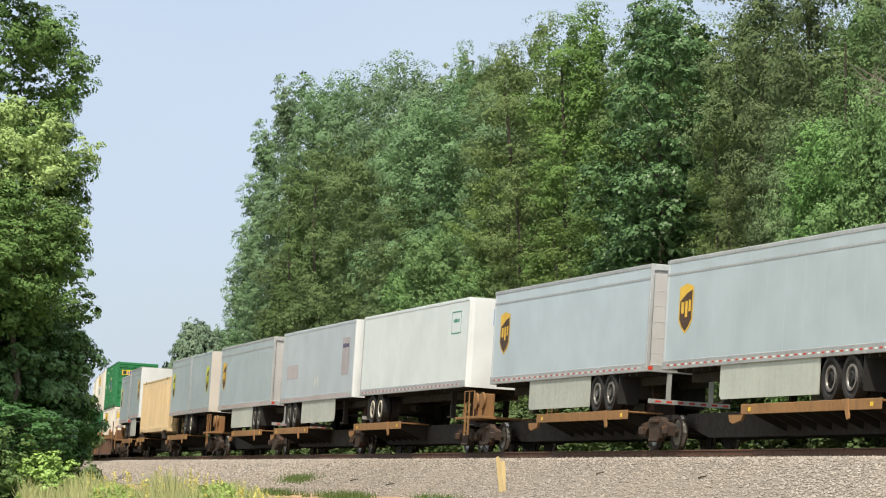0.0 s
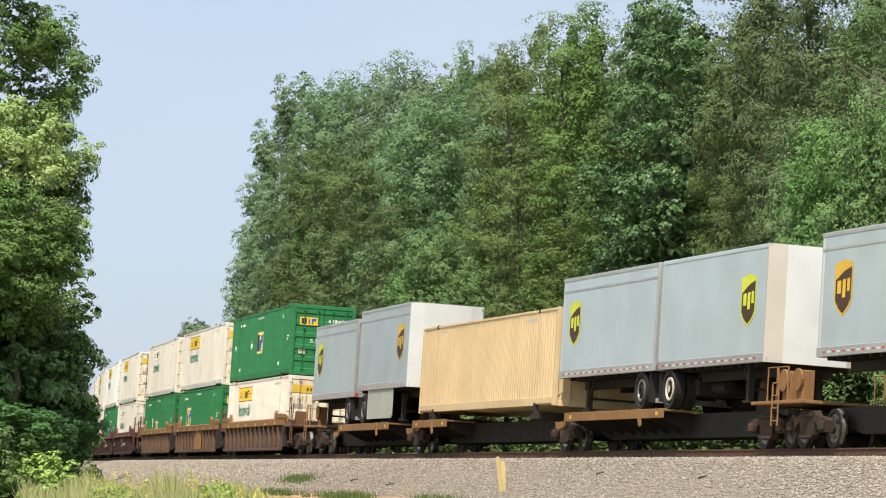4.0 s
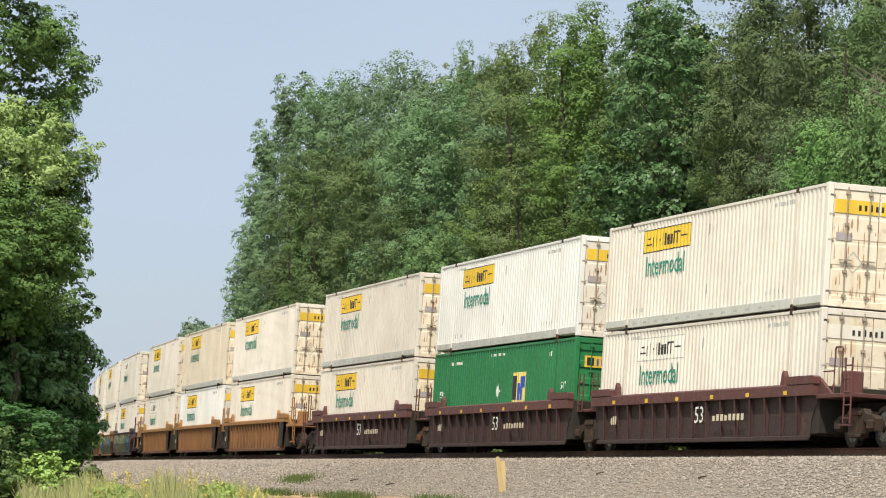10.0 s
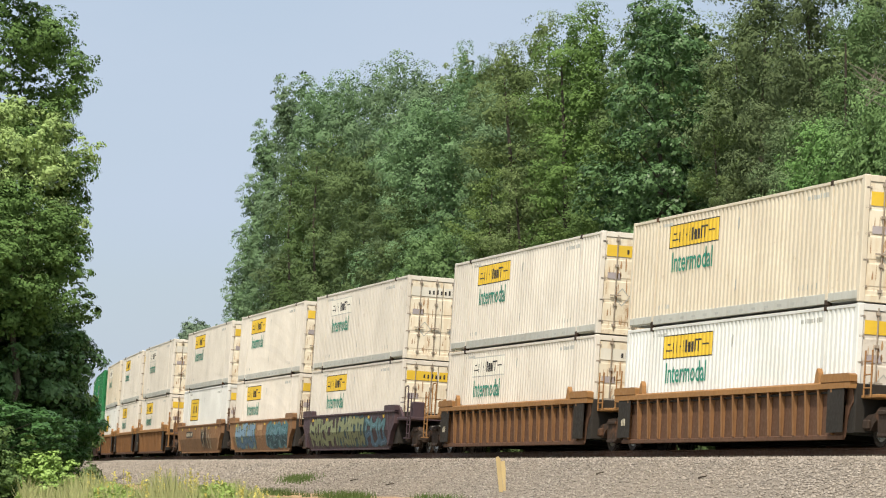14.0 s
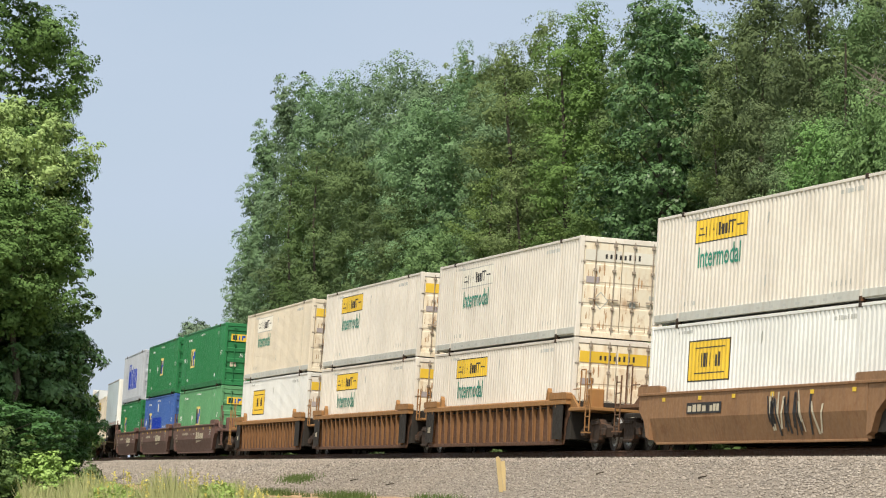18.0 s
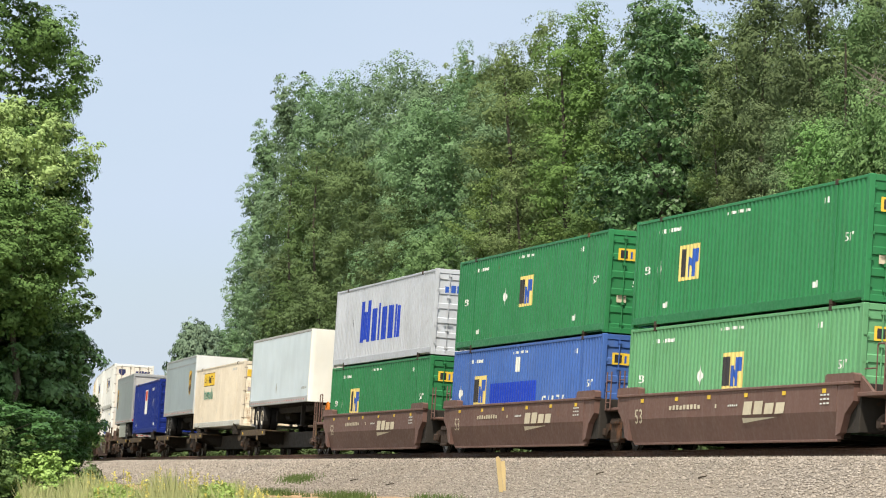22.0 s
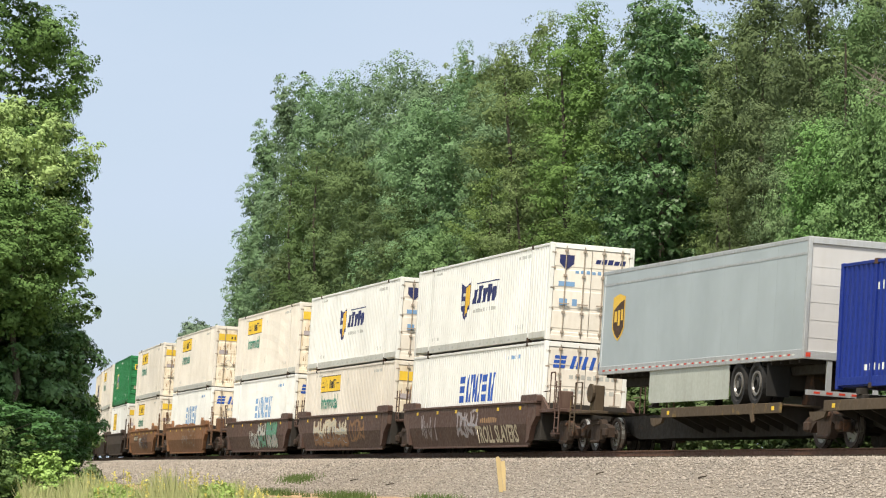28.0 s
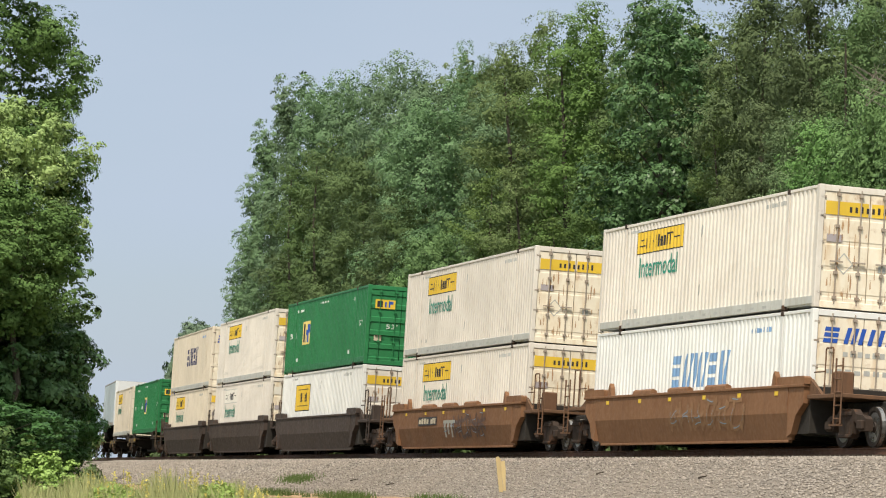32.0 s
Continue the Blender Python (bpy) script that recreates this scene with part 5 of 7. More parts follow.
def logo_blue(box_, body, band):
    side_sign(box_, "bl_w", [rect(-0.75, 0.85, 1.1, 2.45)], "mark", "white label panel")
    side_sign(box_, "bl_r", [rect(-0.55, 0.65, 1.85, 2.4)], "red", "red label on the panel", 0.008)
    side_sign(box_, "bl_s", bars(-6.0, -5.5, 2.2, 2.4, 2, 0.4) + bars(-6.5, -5.3, 0.4, 0.56, 5, 0.4) + bars(5.0, 6.2, 0.4, 0.56, 5, 0.4) + bars(3.2, 4.6, 2.35, 2.5, 6, 0.4), "mark", "small white stencils", name="stencil")
    side_sign(box_, "bl_d", [[(4.3, 1.7), (4.5, 1.4), (4.7, 1.7), (4.5, 2.0)]], "rail_grey", "grey diamond placard")
    end_sign(box_, "bl_e", [rect(-0.95, 0.0, 2.2, 2.6)], "mark", "white label panel")
    end_sign(box_, "bl_o", [rect(-0.7, 0.9, 2.3, 2.55)], "red", "red label on the doors")
    end_sign(box_, "bl_p", [[(-0.75, 1.75), (-0.45, 1.45), (-0.15, 1.75), (-0.45, 2.05)], rect(-0.9, 0.1, 0.9, 1.05)], "rail_grey", "grey notices")


def logo_patched(box_, body, band):
    logo_box(-5.5)(box_, body, band)
    side_sign(box_, "patch", [rect(-3.6, 1.6, 0.75, 1.75)], "patch_blue", "strong blue repainted patch")
    side_sign(box_, "patch_w", [rect(-0.75, -0.25, 2.05, 2.5)], "mark", "white notice", 0.006)
    side_sign(box_, "patch_g", [rect(2.2 + 0.35 * k, 2.27 + 0.35 * k, 0.8 + 0.1 * (k % 2), 1.25, 0.1) for k in range(7)] + [rect(2.3, 2.6, 1.2, 1.26), rect(3.0, 3.4, 0.85, 0.91), rect(3.7, 4.1, 1.2, 1.26)], "mark", "white sprayed tag", 0.006)


def logo_none(box_, body, band):
    small_marks(box_, True)


FREIGHT, FADED, SQUARE = logo_freight(), logo_freight("faded"), logo_freight(square=True)
KINDS = {
    "J": ("white", "rail_pale", "white_door", FREIGHT, "dirty white corrugated container with a yellow sign, rust-stained doors", "yellow"),
    "C": ("cream", "rail_pale", "white_door", FREIGHT, "yellowed white corrugated container with a yellow sign", "yellow"),
    "B": ("bright", "rail_pale", "white", FREIGHT, "bright white corrugated container with a yellow sign", "yellow"),
    "W": ("white", "rail_pale", "white_door", FADED, "dirty white corrugated container with a bleached sign", "faded"),
    "V": ("cream", "rail_pale", "white_door", FADED, "yellowed corrugated container with a bleached sign and rusty doors", "yellow"),
    "Q": ("bright", "rail_pale", "white", SQUARE, "bright white corrugated container with a square yellow sign", "yellow"),
    "H": ("green", "green", "green", logo_box(-4.5), "dark green corrugated container with a sign far from its doors", ""),
    "G": ("green", "green", "green", logo_box(), "dark green corrugated container with a pale yellow sign", ""),
    "K": ("green", "green", "green", logo_box(-1.6, True), "dark green corrugated container with a low yellow sign", ""),
    "R": ("green", "green", "green", logo_box(1.5), "dark green corrugated container with a sign near its doors", ""),
    "L": ("light_green", "light_green", "light_green", logo_box(), "faded light green corrugated container with a yellow sign", ""),
    "U": ("mid_blue", "mid_blue", "mid_blue", logo_patched, "faded blue corrugated container with a repainted patch and tags", ""),
    "M": ("silver", "silver", "silver", logo_tall, "silver grey corrugated container with tall blue letter bars", ""),
    "D": ("blue", "blue", "blue", logo_blue, "deep blue corrugated container with a white and red label", ""),
    "T": ("tan", "tan", "tan", logo_none, "plain tan corrugated container", ""),
    "S": ("bright", "rail_pale", "white", logo_shield, "white corrugated container with a navy and gold shield", ""),
    "P": ("bright", "rail_pale", "white", logo_speed("sign_blue"), "white corrugated container with slanted blue letter bars", ""),
    "F": ("bright", "rail_pale", "white_door", logo_speed("pale_blue"), "white corrugated container with faded slanted blue bars", ""),
    "N": ("cream", "rail_pale", "white_door", logo_speed("navy"), "yellowed corrugated container with slanted navy bars", ""),
}


def load(code, u, z):
    body, rail, door, logo, label, band = KINDS[code]
    return container("shipping_container", u, z, label, body, rail, door, logo, ribs=code in "GHKRLUMD", band=band)
# ---- spine cars and road trailers ----
def spine_unit(u, half, front, rear, wheels_at=(), container_load=False, reach=4.3):
    """A slender spine unit; wheels_at: middles of the decks that carry trailer wheels, reach: half their length."""
    car = thing("spine_car", "grimy spine car with rusty wing decks", "spine car", "spine cars of the train")
    MOVING.append((car, u, 0.0))
    deck_paint = "deck_worn" if u > 400 else "deck"
    part("centre_sill", shape(("centre_sill", half), "under", lambda bm: (prism(bm, [(-half + 0.6, 0.98), (-half + 0.6, 0.66), (-half + 2.3, 0.34), (half - 2.3, 0.34), (half - 0.6, 0.66), (half - 0.6, 0.98)], "y", -0.42, 0.42), box(bm, -half, half, -0.2, 0.2, 0.66, 0.94))), car)
    for k, x in enumerate(wheels_at):
        deck = shape(("wing_deck", reach), deck_paint, lambda bm: [box(bm, -reach, reach, y0, y1, 0.99, 1.03) for y0, y1 in ((-1.40, -0.42), (0.42, 1.40))])
        d = part("wing_deck", deck, car, "rusty wing deck under trailer wheels", at=(x, 0, 0))
        edge = shape(("deck_edge", reach), deck_paint, boxes((-reach, reach, -1.44, -1.40, 0.80, 1.05, 0.01)))
        part("deck_edge", edge, d)
        part("deck_edge", edge, d, turn=math.pi)
        tagm = shape(("deck_tag", reach), "yellow", boxes((-reach + 0.5, -reach + 0.68, -1.445, -1.441, 0.87, 0.97), (reach - 0.6, reach - 0.42, -1.445, -1.441, 0.87, 0.97)))
        tagged(part("deck_marker", tagm, d, "yellow reflective markers"), kind="stuff")
        gus = shape(("deck_gusset", 1), "under", lambda bm: prism(bm, [(-1.38, 0.98), (-0.42, 0.98), (-0.42, 0.45), (-1.30, 0.80)], "x", -0.03, 0.03))
        for q in np.arange(-reach + 0.5, reach - 0.2, 0.95):
            q = float(q)
            part("deck_gusset", gus, d, at=(q, 0, 0))
            part("deck_gusset", gus, d, at=(q, 0, 0), turn=math.pi)
        leg = shape(("deck_guide", 1), deck_paint, lambda bm: prism(bm, [(-0.16, 1.06), (0.16, 1.06), (0.26, 0.62), (0.16, 0.58)], "y", -1.47, -1.42))
        part("deck_guide", leg, d, at=(reach - 2.0, 0, 0))
        part("deck_step", shape(("deck_step", 1), deck_paint, lambda bm: prism(bm, [(-0.5, 0.80), (0.5, 0.80), (0.38, 0.66), (-0.2, 0.58), (-0.42, 0.64)], "y", -1.43, -1.36)), d, at=(-reach - 0.35, 0, 0))
    if container_load:
        for x in (-6.1, 6.1):
            part("pedestal", shape(("pedestal", 1), "under", lambda bm: (box(bm, -0.2, 0.2, -1.36, 1.36, 0.92, 1.16, 0.02), box(bm, -0.12, 0.12, -1.40, -1.2, 1.16, 1.30), box(bm, -0.12, 0.12, 1.2, 1.4, 1.16, 1.30))), car, at=(x, 0, 0))
    else:
        part("hitch", shape(("hitch", 1), "cast", lambda bm: (prism(bm, [(-0.5, 0.98), (0.5, 0.98), (0.15, 2.0), (-0.15, 2.0)], "y", -0.3, 0.3), box(bm, -0.4, 0.4, -0.45, 0.45, 1.98, 2.08, 0.02))), car, at=(half - 3.0, 0, 0))
    for sx, end in ((1, front), (-1, rear)):
        if end == "end":
            part("end_platform", shape(("spine_platform", sx, half), deck_paint, boxes((min(sx * (half - 0.9), sx * (half + 0.9)), max(sx * (half - 0.9), sx * (half + 0.9)), -1.42, 1.42, 1.02, 1.10, 0.01))), car)
            part("coupler", shape(("spine_coupler", sx, half), "cast", boxes((min(sx * half, sx * (half + 1.45)), max(sx * half, sx * (half + 1.45)), -0.12, 0.12, 0.74, 0.96, 0.03))), car)
            for sd in (-1, 1):
                part("handrail", shape(("spine_rail", sx, half, sd), deck_paint, lambda bm: tube(bm, [(sx * (half + 0.1), sd * 1.38, 1.1), (sx * (half + 0.1), sd * 1.38, 1.9), (sx * (half + 0.7), sd * 1.38, 1.9), (sx * (half + 0.7), sd * 1.38, 1.1)], 0.024, sides=6)), car)
            part("brake_wheel", shape(("brake_wheel", sx, half), deck_paint, lambda bm: (disc(bm, sx * (half + 0.3), 1.62, -1.02, -1.08, 0.27, 16), box(bm, sx * (half + 0.3) - 0.2, sx * (half + 0.3) + 0.2, -1.0, -0.7, 1.1, 1.85, 0.02))), car)
            ladder(car, sx * (half + 0.75), -1.42, 0.5, 1.5, "s", deck_paint)
            truck(car, sx * (half - 0.55))
        elif sx < 0:
            truck(car, -half)
    return car


def trailer(u, length, side, nose, forward, label, mark, top=4.97, skirt=True, base=2.08, seam=True, duals=2, gear_back=None, corner="nose_white"):
    """A road trailer on its wheels; forward: its nose points along the train. Built with the nose at +x."""
    t = thing("semi_trailer", label, "trailer", "trailers on the train")
    h = length / 2
    MOVING.append((t, u, 0.0) if forward else (t, u, 0.0))
    flip = 1 if forward else -1
    z0, z1 = base, top
    key = (round(length, 1), top, base)
    for sd in (-1, 1):
        turn = 0.0 if sd < 0 else math.pi
        part("side_wall", shape(("trailer_side", key), side, boxes((-h + 0.05, h - 0.16, -1.285, -1.25, z0 + 0.22, z1 - 0.08))), t, "smooth riveted panel side", turn=turn)
        tagged(part("panel_seams", shape(("trailer_seams", key), side, boxes(*[(x - 0.012, x + 0.012, -1.2862, -1.28, z0 + 0.22, z1 - 0.08) for x in np.arange(-h + 1.2, h - 0.6, 1.22)])), t, turn=turn), kind="stuff")
        part("bottom_rail", shape(("trailer_rail", key), "trim", boxes((-h + 0.02, h - 0.12, -1.30, -1.2, z0, z0 + 0.23, 0.01))), t, turn=turn)
        part("top_rail", shape(("trailer_top", key), "roof" if side == "trailer_white" else "trim" if seam else side, boxes((-h + 0.02, h - 0.12, -1.298, -1.2, z1 - 0.10, z1, 0.01))), t, turn=turn)
        if seam:
            part("upper_seam", shape(("trailer_seam", key), "trim", boxes((-h + 0.05, h - 0.14, -1.294, -1.28, z1 - 0.42, z1 - 0.36))), t, turn=turn)
        red = shape(("marker_red", key), "red", boxes(*[(x, x + 0.17, -1.3035, -1.2995, z0 + 0.085, z0 + 0.125) for x in np.arange(-h + 0.4, h - 0.7, 0.56)]))
        wht = shape(("marker_white", key), "mark", boxes(*[(x + 0.28, x + 0.45, -1.3035, -1.2995, z0 + 0.085, z0 + 0.125) for x in np.arange(-h + 0.4, h - 0.9, 0.56)]))
        tagged(part("marker_tape", red, t, "red reflective tape", turn=turn), kind="stuff")
        tagged(part("marker_tape", wht, t, "white reflective tape", turn=turn), kind="stuff")
    part("roof", shape(("trailer_roof", key), "roof", boxes((-h + 0.03, h - 0.1, -1.27, 1.27, z1 - 0.03, z1 + 0.012))), t)
    part("floor", shape(("trailer_floor", key), "under", boxes((-h + 0.05, h - 0.1, -1.22, 1.22, z0 + 0.02, z0 + 0.12))), t)
    beam = shape(("cross_member", z0), "under", boxes((-0.04, 0.04, -1.2, 1.2, z0 - 0.08, z0 + 0.02)))
    for x in np.arange(-h + 0.5, h - 0.4, 0.6):
        part("cross_member", beam, t, at=(float(x), 0, 0))
    if length < 10:
        part("nose", shape(("trailer_nose", key), nose, lambda bm: prism(bm, [(h - 0.20, -0.86), (h, -0.84), (h, 0.84), (h - 0.20, 0.86)], "z", z0, z1 - 0.005)), t, "white front wall")
        for sd in (-1, 1):
            part("nose_corner", shape(("nose_corner", key, sd), corner, lambda bm: prism(bm, [(h - 0.20, sd * 1.2875), (h - 0.12, sd * 1.2875), (h - 0.004, sd * 0.84), (h - 0.20, sd * 0.80)], "z", z0, z1 - 0.008)), t, "chamfered front corner")
    else:
        part("nose", shape(("trailer_nose", key), nose, lambda bm: prism(bm, [(h - 0.20, -1.29), (h - 0.10, -1.285), (h - 0.03, -1.22), (h, -1.12), (h, 1.12), (h - 0.03, 1.22), (h - 0.10, 1.285), (h - 0.20, 1.29)], "z", z0, z1 - 0.005)), t, "front wall with rounded corners")
    part("rear_frame", shape(("trailer_rear", key), "trim", lambda bm: (box(bm, -h, -h + 0.12, -1.30, -1.2, z0, z1, 0.01), box(bm, -h, -h + 0.12, 1.2, 1.30, z0, z1, 0.01), box(bm, -h, -h + 0.12, -1.2, 1.2, z1 - 0.16, z1, 0.01), box(bm, -h, -h + 0.12, -1.2, 1.2, z0, z0 + 0.2, 0.01))), t)
    door = part("rear_door", shape(("trailer_door", key), "trailer_door", lambda bm: (box(bm, -h + 0.05, -h + 0.09, -1.2, 1.2, z0 + 0.2, z1 - 0.16),)), t, "ribbed roll-up rear door")
    tagged(part("door_slats", shape(("door_slats", key), "trailer_door", boxes(*[(-h + 0.044, -h + 0.05, -1.2, 1.2, z, z + 0.02) for z in np.arange(z0 + 0.5, z1 - 0.3, 0.42)])), door), kind="stuff")
    part("door_handle", shape(("trailer_latch", key), "trim", boxes((-h + 0.02, -h + 0.05, -0.2, 0.2, z0 + 0.26, z0 + 0.34))), door)
    for y0 in (-1.24, 1.12):
        part("tail_light", shape(("tail_light", key, y0), "red", boxes((-h - 0.012, -h + 0.01, y0, y0 + 0.12, z0 + 0.05, z0 + 0.15))), t, "red tail light")
    part("underride_guard", shape(("guard", key), "trim", lambda bm: (box(bm, -h + 0.02, -h + 0.12, -1.15, 1.15, 1.24, 1.36), [box(bm, -h + 0.03, -h + 0.11, y - 0.06, y + 0.06, 1.36, z0) for y in (-0.6, 0.6)])), t)
    tagged(part("guard_tape", shape(("guard_tape", key), "red", boxes(*[(-h + 0.012, -h + 0.019, y, y + 0.16, 1.275, 1.325) for y in (-1.1, -0.78, -0.46, -0.14, 0.18, 0.50, 0.82)])), t, "red and white reflective tape"), kind="stuff")
    axles = [-h + (2.05 if forward else 3.15) + 1.24 * k for k in range(duals)] if gear_back is None else [gear_back + 1.24 * k for k in range(duals)]
    rw = 0.52
    tyre_me = shape("tyre", "tyre", lambda bm: disc(bm, 0, 0, 0.14, -0.14, rw, 24, 0.05))
    rim_me = shape("rim", "rim" if seam or skirt else "rim_white", lambda bm: (disc(bm, 0, 0, -0.02, -0.10, 0.31, 18, 0.075), disc(bm, 0, 0, -0.03, -0.11, 0.10, 10)))
    for x in axles:
        part("axle", shape("trailer_axle", "under", lambda bm: tube(bm, [(0, -1.0, 0), (0, 1.0, 0)], 0.07)), t, at=(x, 0, 1.05 + rw))
        for sd in (-1, 1):
            for q in (1.12, 0.79):
                w = part("wheel", tyre_me, t, at=(x, sd * q, 1.05 + rw), turn=0.0 if sd < 0 else math.pi)
                if q > 1:
                    part("rim", rim_me, w, "pale painted steel rim", at=(0, -0.03, 0))
    part("bogie_frame", shape(("bogie_frame", duals), "under", lambda bm: [box(bm, -0.6, 0.6 + 1.24 * (duals - 1), y - 0.06, y + 0.06, 1.60, 1.98) for y in (-0.5, 0.5)]), t, at=(axles[0], 0, 0))
    for y0 in (-1.26, 0.66):
        part("mud_flap", shape(("mud_flap", y0), "tyre", boxes((-0.012, 0.012, y0, y0 + 0.6, 1.25, 2.05))), t, at=(axles[0] - 0.75, 0, 0))
    gx = (h - 3.0 if forward else h - 3.9) if length > 10 else h - 1.9
    gear = shape("landing_gear", "under", lambda bm: ([box(bm, -0.08, 0.08, y - 0.08, y + 0.08, 1.18, 2.08) for y in (-0.9, 0.9)], [box(bm, -0.17, 0.17, y - 0.14, y + 0.14, 1.14, 1.19) for y in (-0.9, 0.9)], [prism(bm, [(-0.5, 2.08), (-0.38, 2.08), (0.0, 1.5), (-0.06, 1.42)], "y", y - 0.03, y + 0.03) for y in (-0.9, 0.9)], box(bm, -0.03, 0.03, -0.9, 0.9, 1.45, 1.52)))
    part("landing_gear", gear, t, at=(gx, 0, 0))
    # beams, tank and suspension block added to darken the space below the floor
    for y0 in (-0.62, 0.46):
        part("frame_beam", shape(("frame_beam", key, y0), "under", boxes((-h + 0.3, h - 0.5, y0, y0 + 0.16, z0 - 0.30, z0 - 0.06, 0.01))), t)
    part("air_tank", shape("air_tank", "under", lambda bm: tube(bm, [(-0.55, 0, 0), (0.55, 0, 0)], 0.17, sides=10)), t, at=(axles[-1] + 1.2, -0.2, z0 - 0.42))
    part("suspension", shape(("suspension", duals), "under", boxes((-0.75, 0.75 + 1.24 * (duals - 1), -0.72, 0.72, 1.42, 1.86, 0.03))), t, at=(axles[0], 0, 0))
    if skirt:
        x0, x1 = (axles[-1] + (1.5 if forward and length > 10 else 0.66), gx - 0.4)
        sk = shape(("skirt", key, duals), "skirt", lambda bm: prism(bm, [(x0, z0), (x0, 1.22), (x1 - 0.12, 1.22), (x1, 1.32), (x1, z0)], "y", -1.25, -1.225))
        part("side_skirt", sk, t, "flat grey side skirt")
        part("side_skirt", shape(("skirt_far", key, duals), "skirt", lambda bm: prism(bm, [(x0, z0), (x0, 1.22), (x1 - 0.12, 1.22), (x1, 1.32), (x1, z0)], "y", 1.225, 1.25)), t, "flat grey side skirt")
    mark(t, h, flip)
    if not forward:
        t["flip"] = 1
    return t


def trailer_sign(t, key, outlines, material, label, flip, lift=0.004):
    """Painted shapes on the side that faces the camera, in train directions."""
    me = shape(("tsign_" + key, flip), material, draped(outlines, -1.2885, False, lift))
    part("side_sign", me, t, label, turn=0.0 if flip > 0 else math.pi) if flip > 0 else part("side_sign", shape(("tsignb_" + key, flip), material, lambda bm: (draped(outlines, -1.2885, False, lift)(bm), [mirror_point(v) for v in bm.verts])), t, label)


def mirror_point(v):
    v.co = Vector((-v.co.x, -v.co.y, v.co.z))


def shield_mark(xc, gold="gold", z_top=4.25, k=1.0):
    """A parcel shield: gold head over a dark field, with plain gold bars."""
    def put(t, h, flip):
        x = xc if xc > 0 else xc
        w, hh = 0.52 * k, 1.27 * k
        a = [(x - w, z_top - 0.05), (x, z_top + 0.04), (x + w, z_top - 0.05), (x + w, z_top - 0.72 * hh), (x + 0.6 * w, z_top - 0.88 * hh), (x, z_top - hh), (x - 0.6 * w, z_top - 0.88 * hh), (x - w, z_top - 0.72 * hh)]
        trailer_sign(t, "sh%s%s" % (xc, gold), [a], gold, "gold-edged shield", flip)
        w2 = w * 0.86
        b = [(x - w2, z_top - 0.42), (x + 0.1 * w, z_top - 0.22), (x + w2, z_top - 0.14), (x + w2, z_top - 0.70 * hh), (x + 0.55 * w2, z_top - 0.85 * hh), (x, z_top - 0.95 * hh), (x - 0.55 * w2, z_top - 0.85 * hh), (x - w2, z_top - 0.70 * hh)]
        trailer_sign(t, "shb%s%s" % (xc, gold), [b], "brown_sign", "dark brown shield field", flip, 0.007)
        c = [rect(x - 0.34, x - 0.12, z_top - 0.74, z_top - 0.44), rect(x - 0.04, x + 0.14, z_top - 0.84, z_top - 0.42), rect(x + 0.22, x + 0.38, z_top - 0.70, z_top - 0.40)]
        trailer_sign(t, "shc%s%s" % (xc, gold), c, gold, "gold bars on the shield", flip, 0.010)
    return put


def plain_mark(t, h, flip):
    trailer_sign(t, "dia", [[(-0.6, 2.75), (-0.45, 2.5), (-0.3, 2.75), (-0.45, 3.0)]], "rail_grey", "grey diamond placard", flip)
    trailer_sign(t, "ser", bars(h - 1.6, h - 0.5, 2.6, 2.7, 6, 0.4), "rail_grey", "small serial bars", flip)
    part("nose_box", shape(("nose_box", round(h, 2)), "black", boxes((h - 0.005, h + 0.05, 0.35, 0.75, 2.75, 3.2))), t, "black connection box")
    part("nose_sign", shape(("nose_dia", round(h, 2)), "beige", lambda bm: bm.faces.new([bm.verts.new((h + 0.004, y, z)) for y, z in ((-0.35, 2.95), (0.0, 2.6), (0.35, 2.95), (0.0, 3.3))])), t, "pale diamond placard")


def rental_mark(t, h, flip):
    trailer_sign(t, "ren", [rect(h - 2.35, h - 1.1, 3.85, 3.88), rect(h - 2.35, h - 1.1, 4.55, 4.58), rect(h - 2.35, h - 2.32, 3.88, 4.55), rect(h - 1.13, h - 1.1, 3.88, 4.55)] + bars(h - 2.1, h - 1.3, 4.22, 4.34, 5, 0.3), "teal", "green sign outline", flip)
    part("nose_sign", shape(("nose_ren", round(h, 2)), "pale_blue", lambda bm: [bm.faces.new([bm.verts.new((h + 0.004, y, z)) for y, z in o]) for o in (rect(-0.5, 0.5, 4.1, 4.13), rect(-0.5, 0.5, 4.6, 4.63), rect(-0.5, -0.47, 4.13, 4.6))]), t, "pale sign outline")


def repaint_mark(t, h, flip):
    trailer_sign(t, "pur", [rect(h - 2.4, h - 1.1, 2.95, 4.35)], "purple", "faded purple-grey repaint", flip)
    trailer_sign(t, "pul", bars(h - 2.3, h - 1.2, 3.98, 4.14, 5, 0.25), "navy", "dark wordmark bars", flip, 0.007)
    trailer_sign(t, "bei", [rect(-h + 1.2, -h + 3.6, 3.05, 3.6)], "purple", "faded rectangular repaint", flip)
    trailer_sign(t, "dias", [[(-0.3, 2.8), (-0.1, 2.5), (0.1, 2.8), (-0.1, 3.1)], [(0.3, 2.85), (0.5, 2.6), (0.7, 2.85), (0.5, 3.1)]], "mark", "white diamond placards", flip)


# ---- the train, from its head to its tail ----
Z_WELL, Z_UP, Z_SPINE = 0.35, 3.28, 1.30
GREY = "blue-grey road trailer with a parcel shield, standing on a spine car"
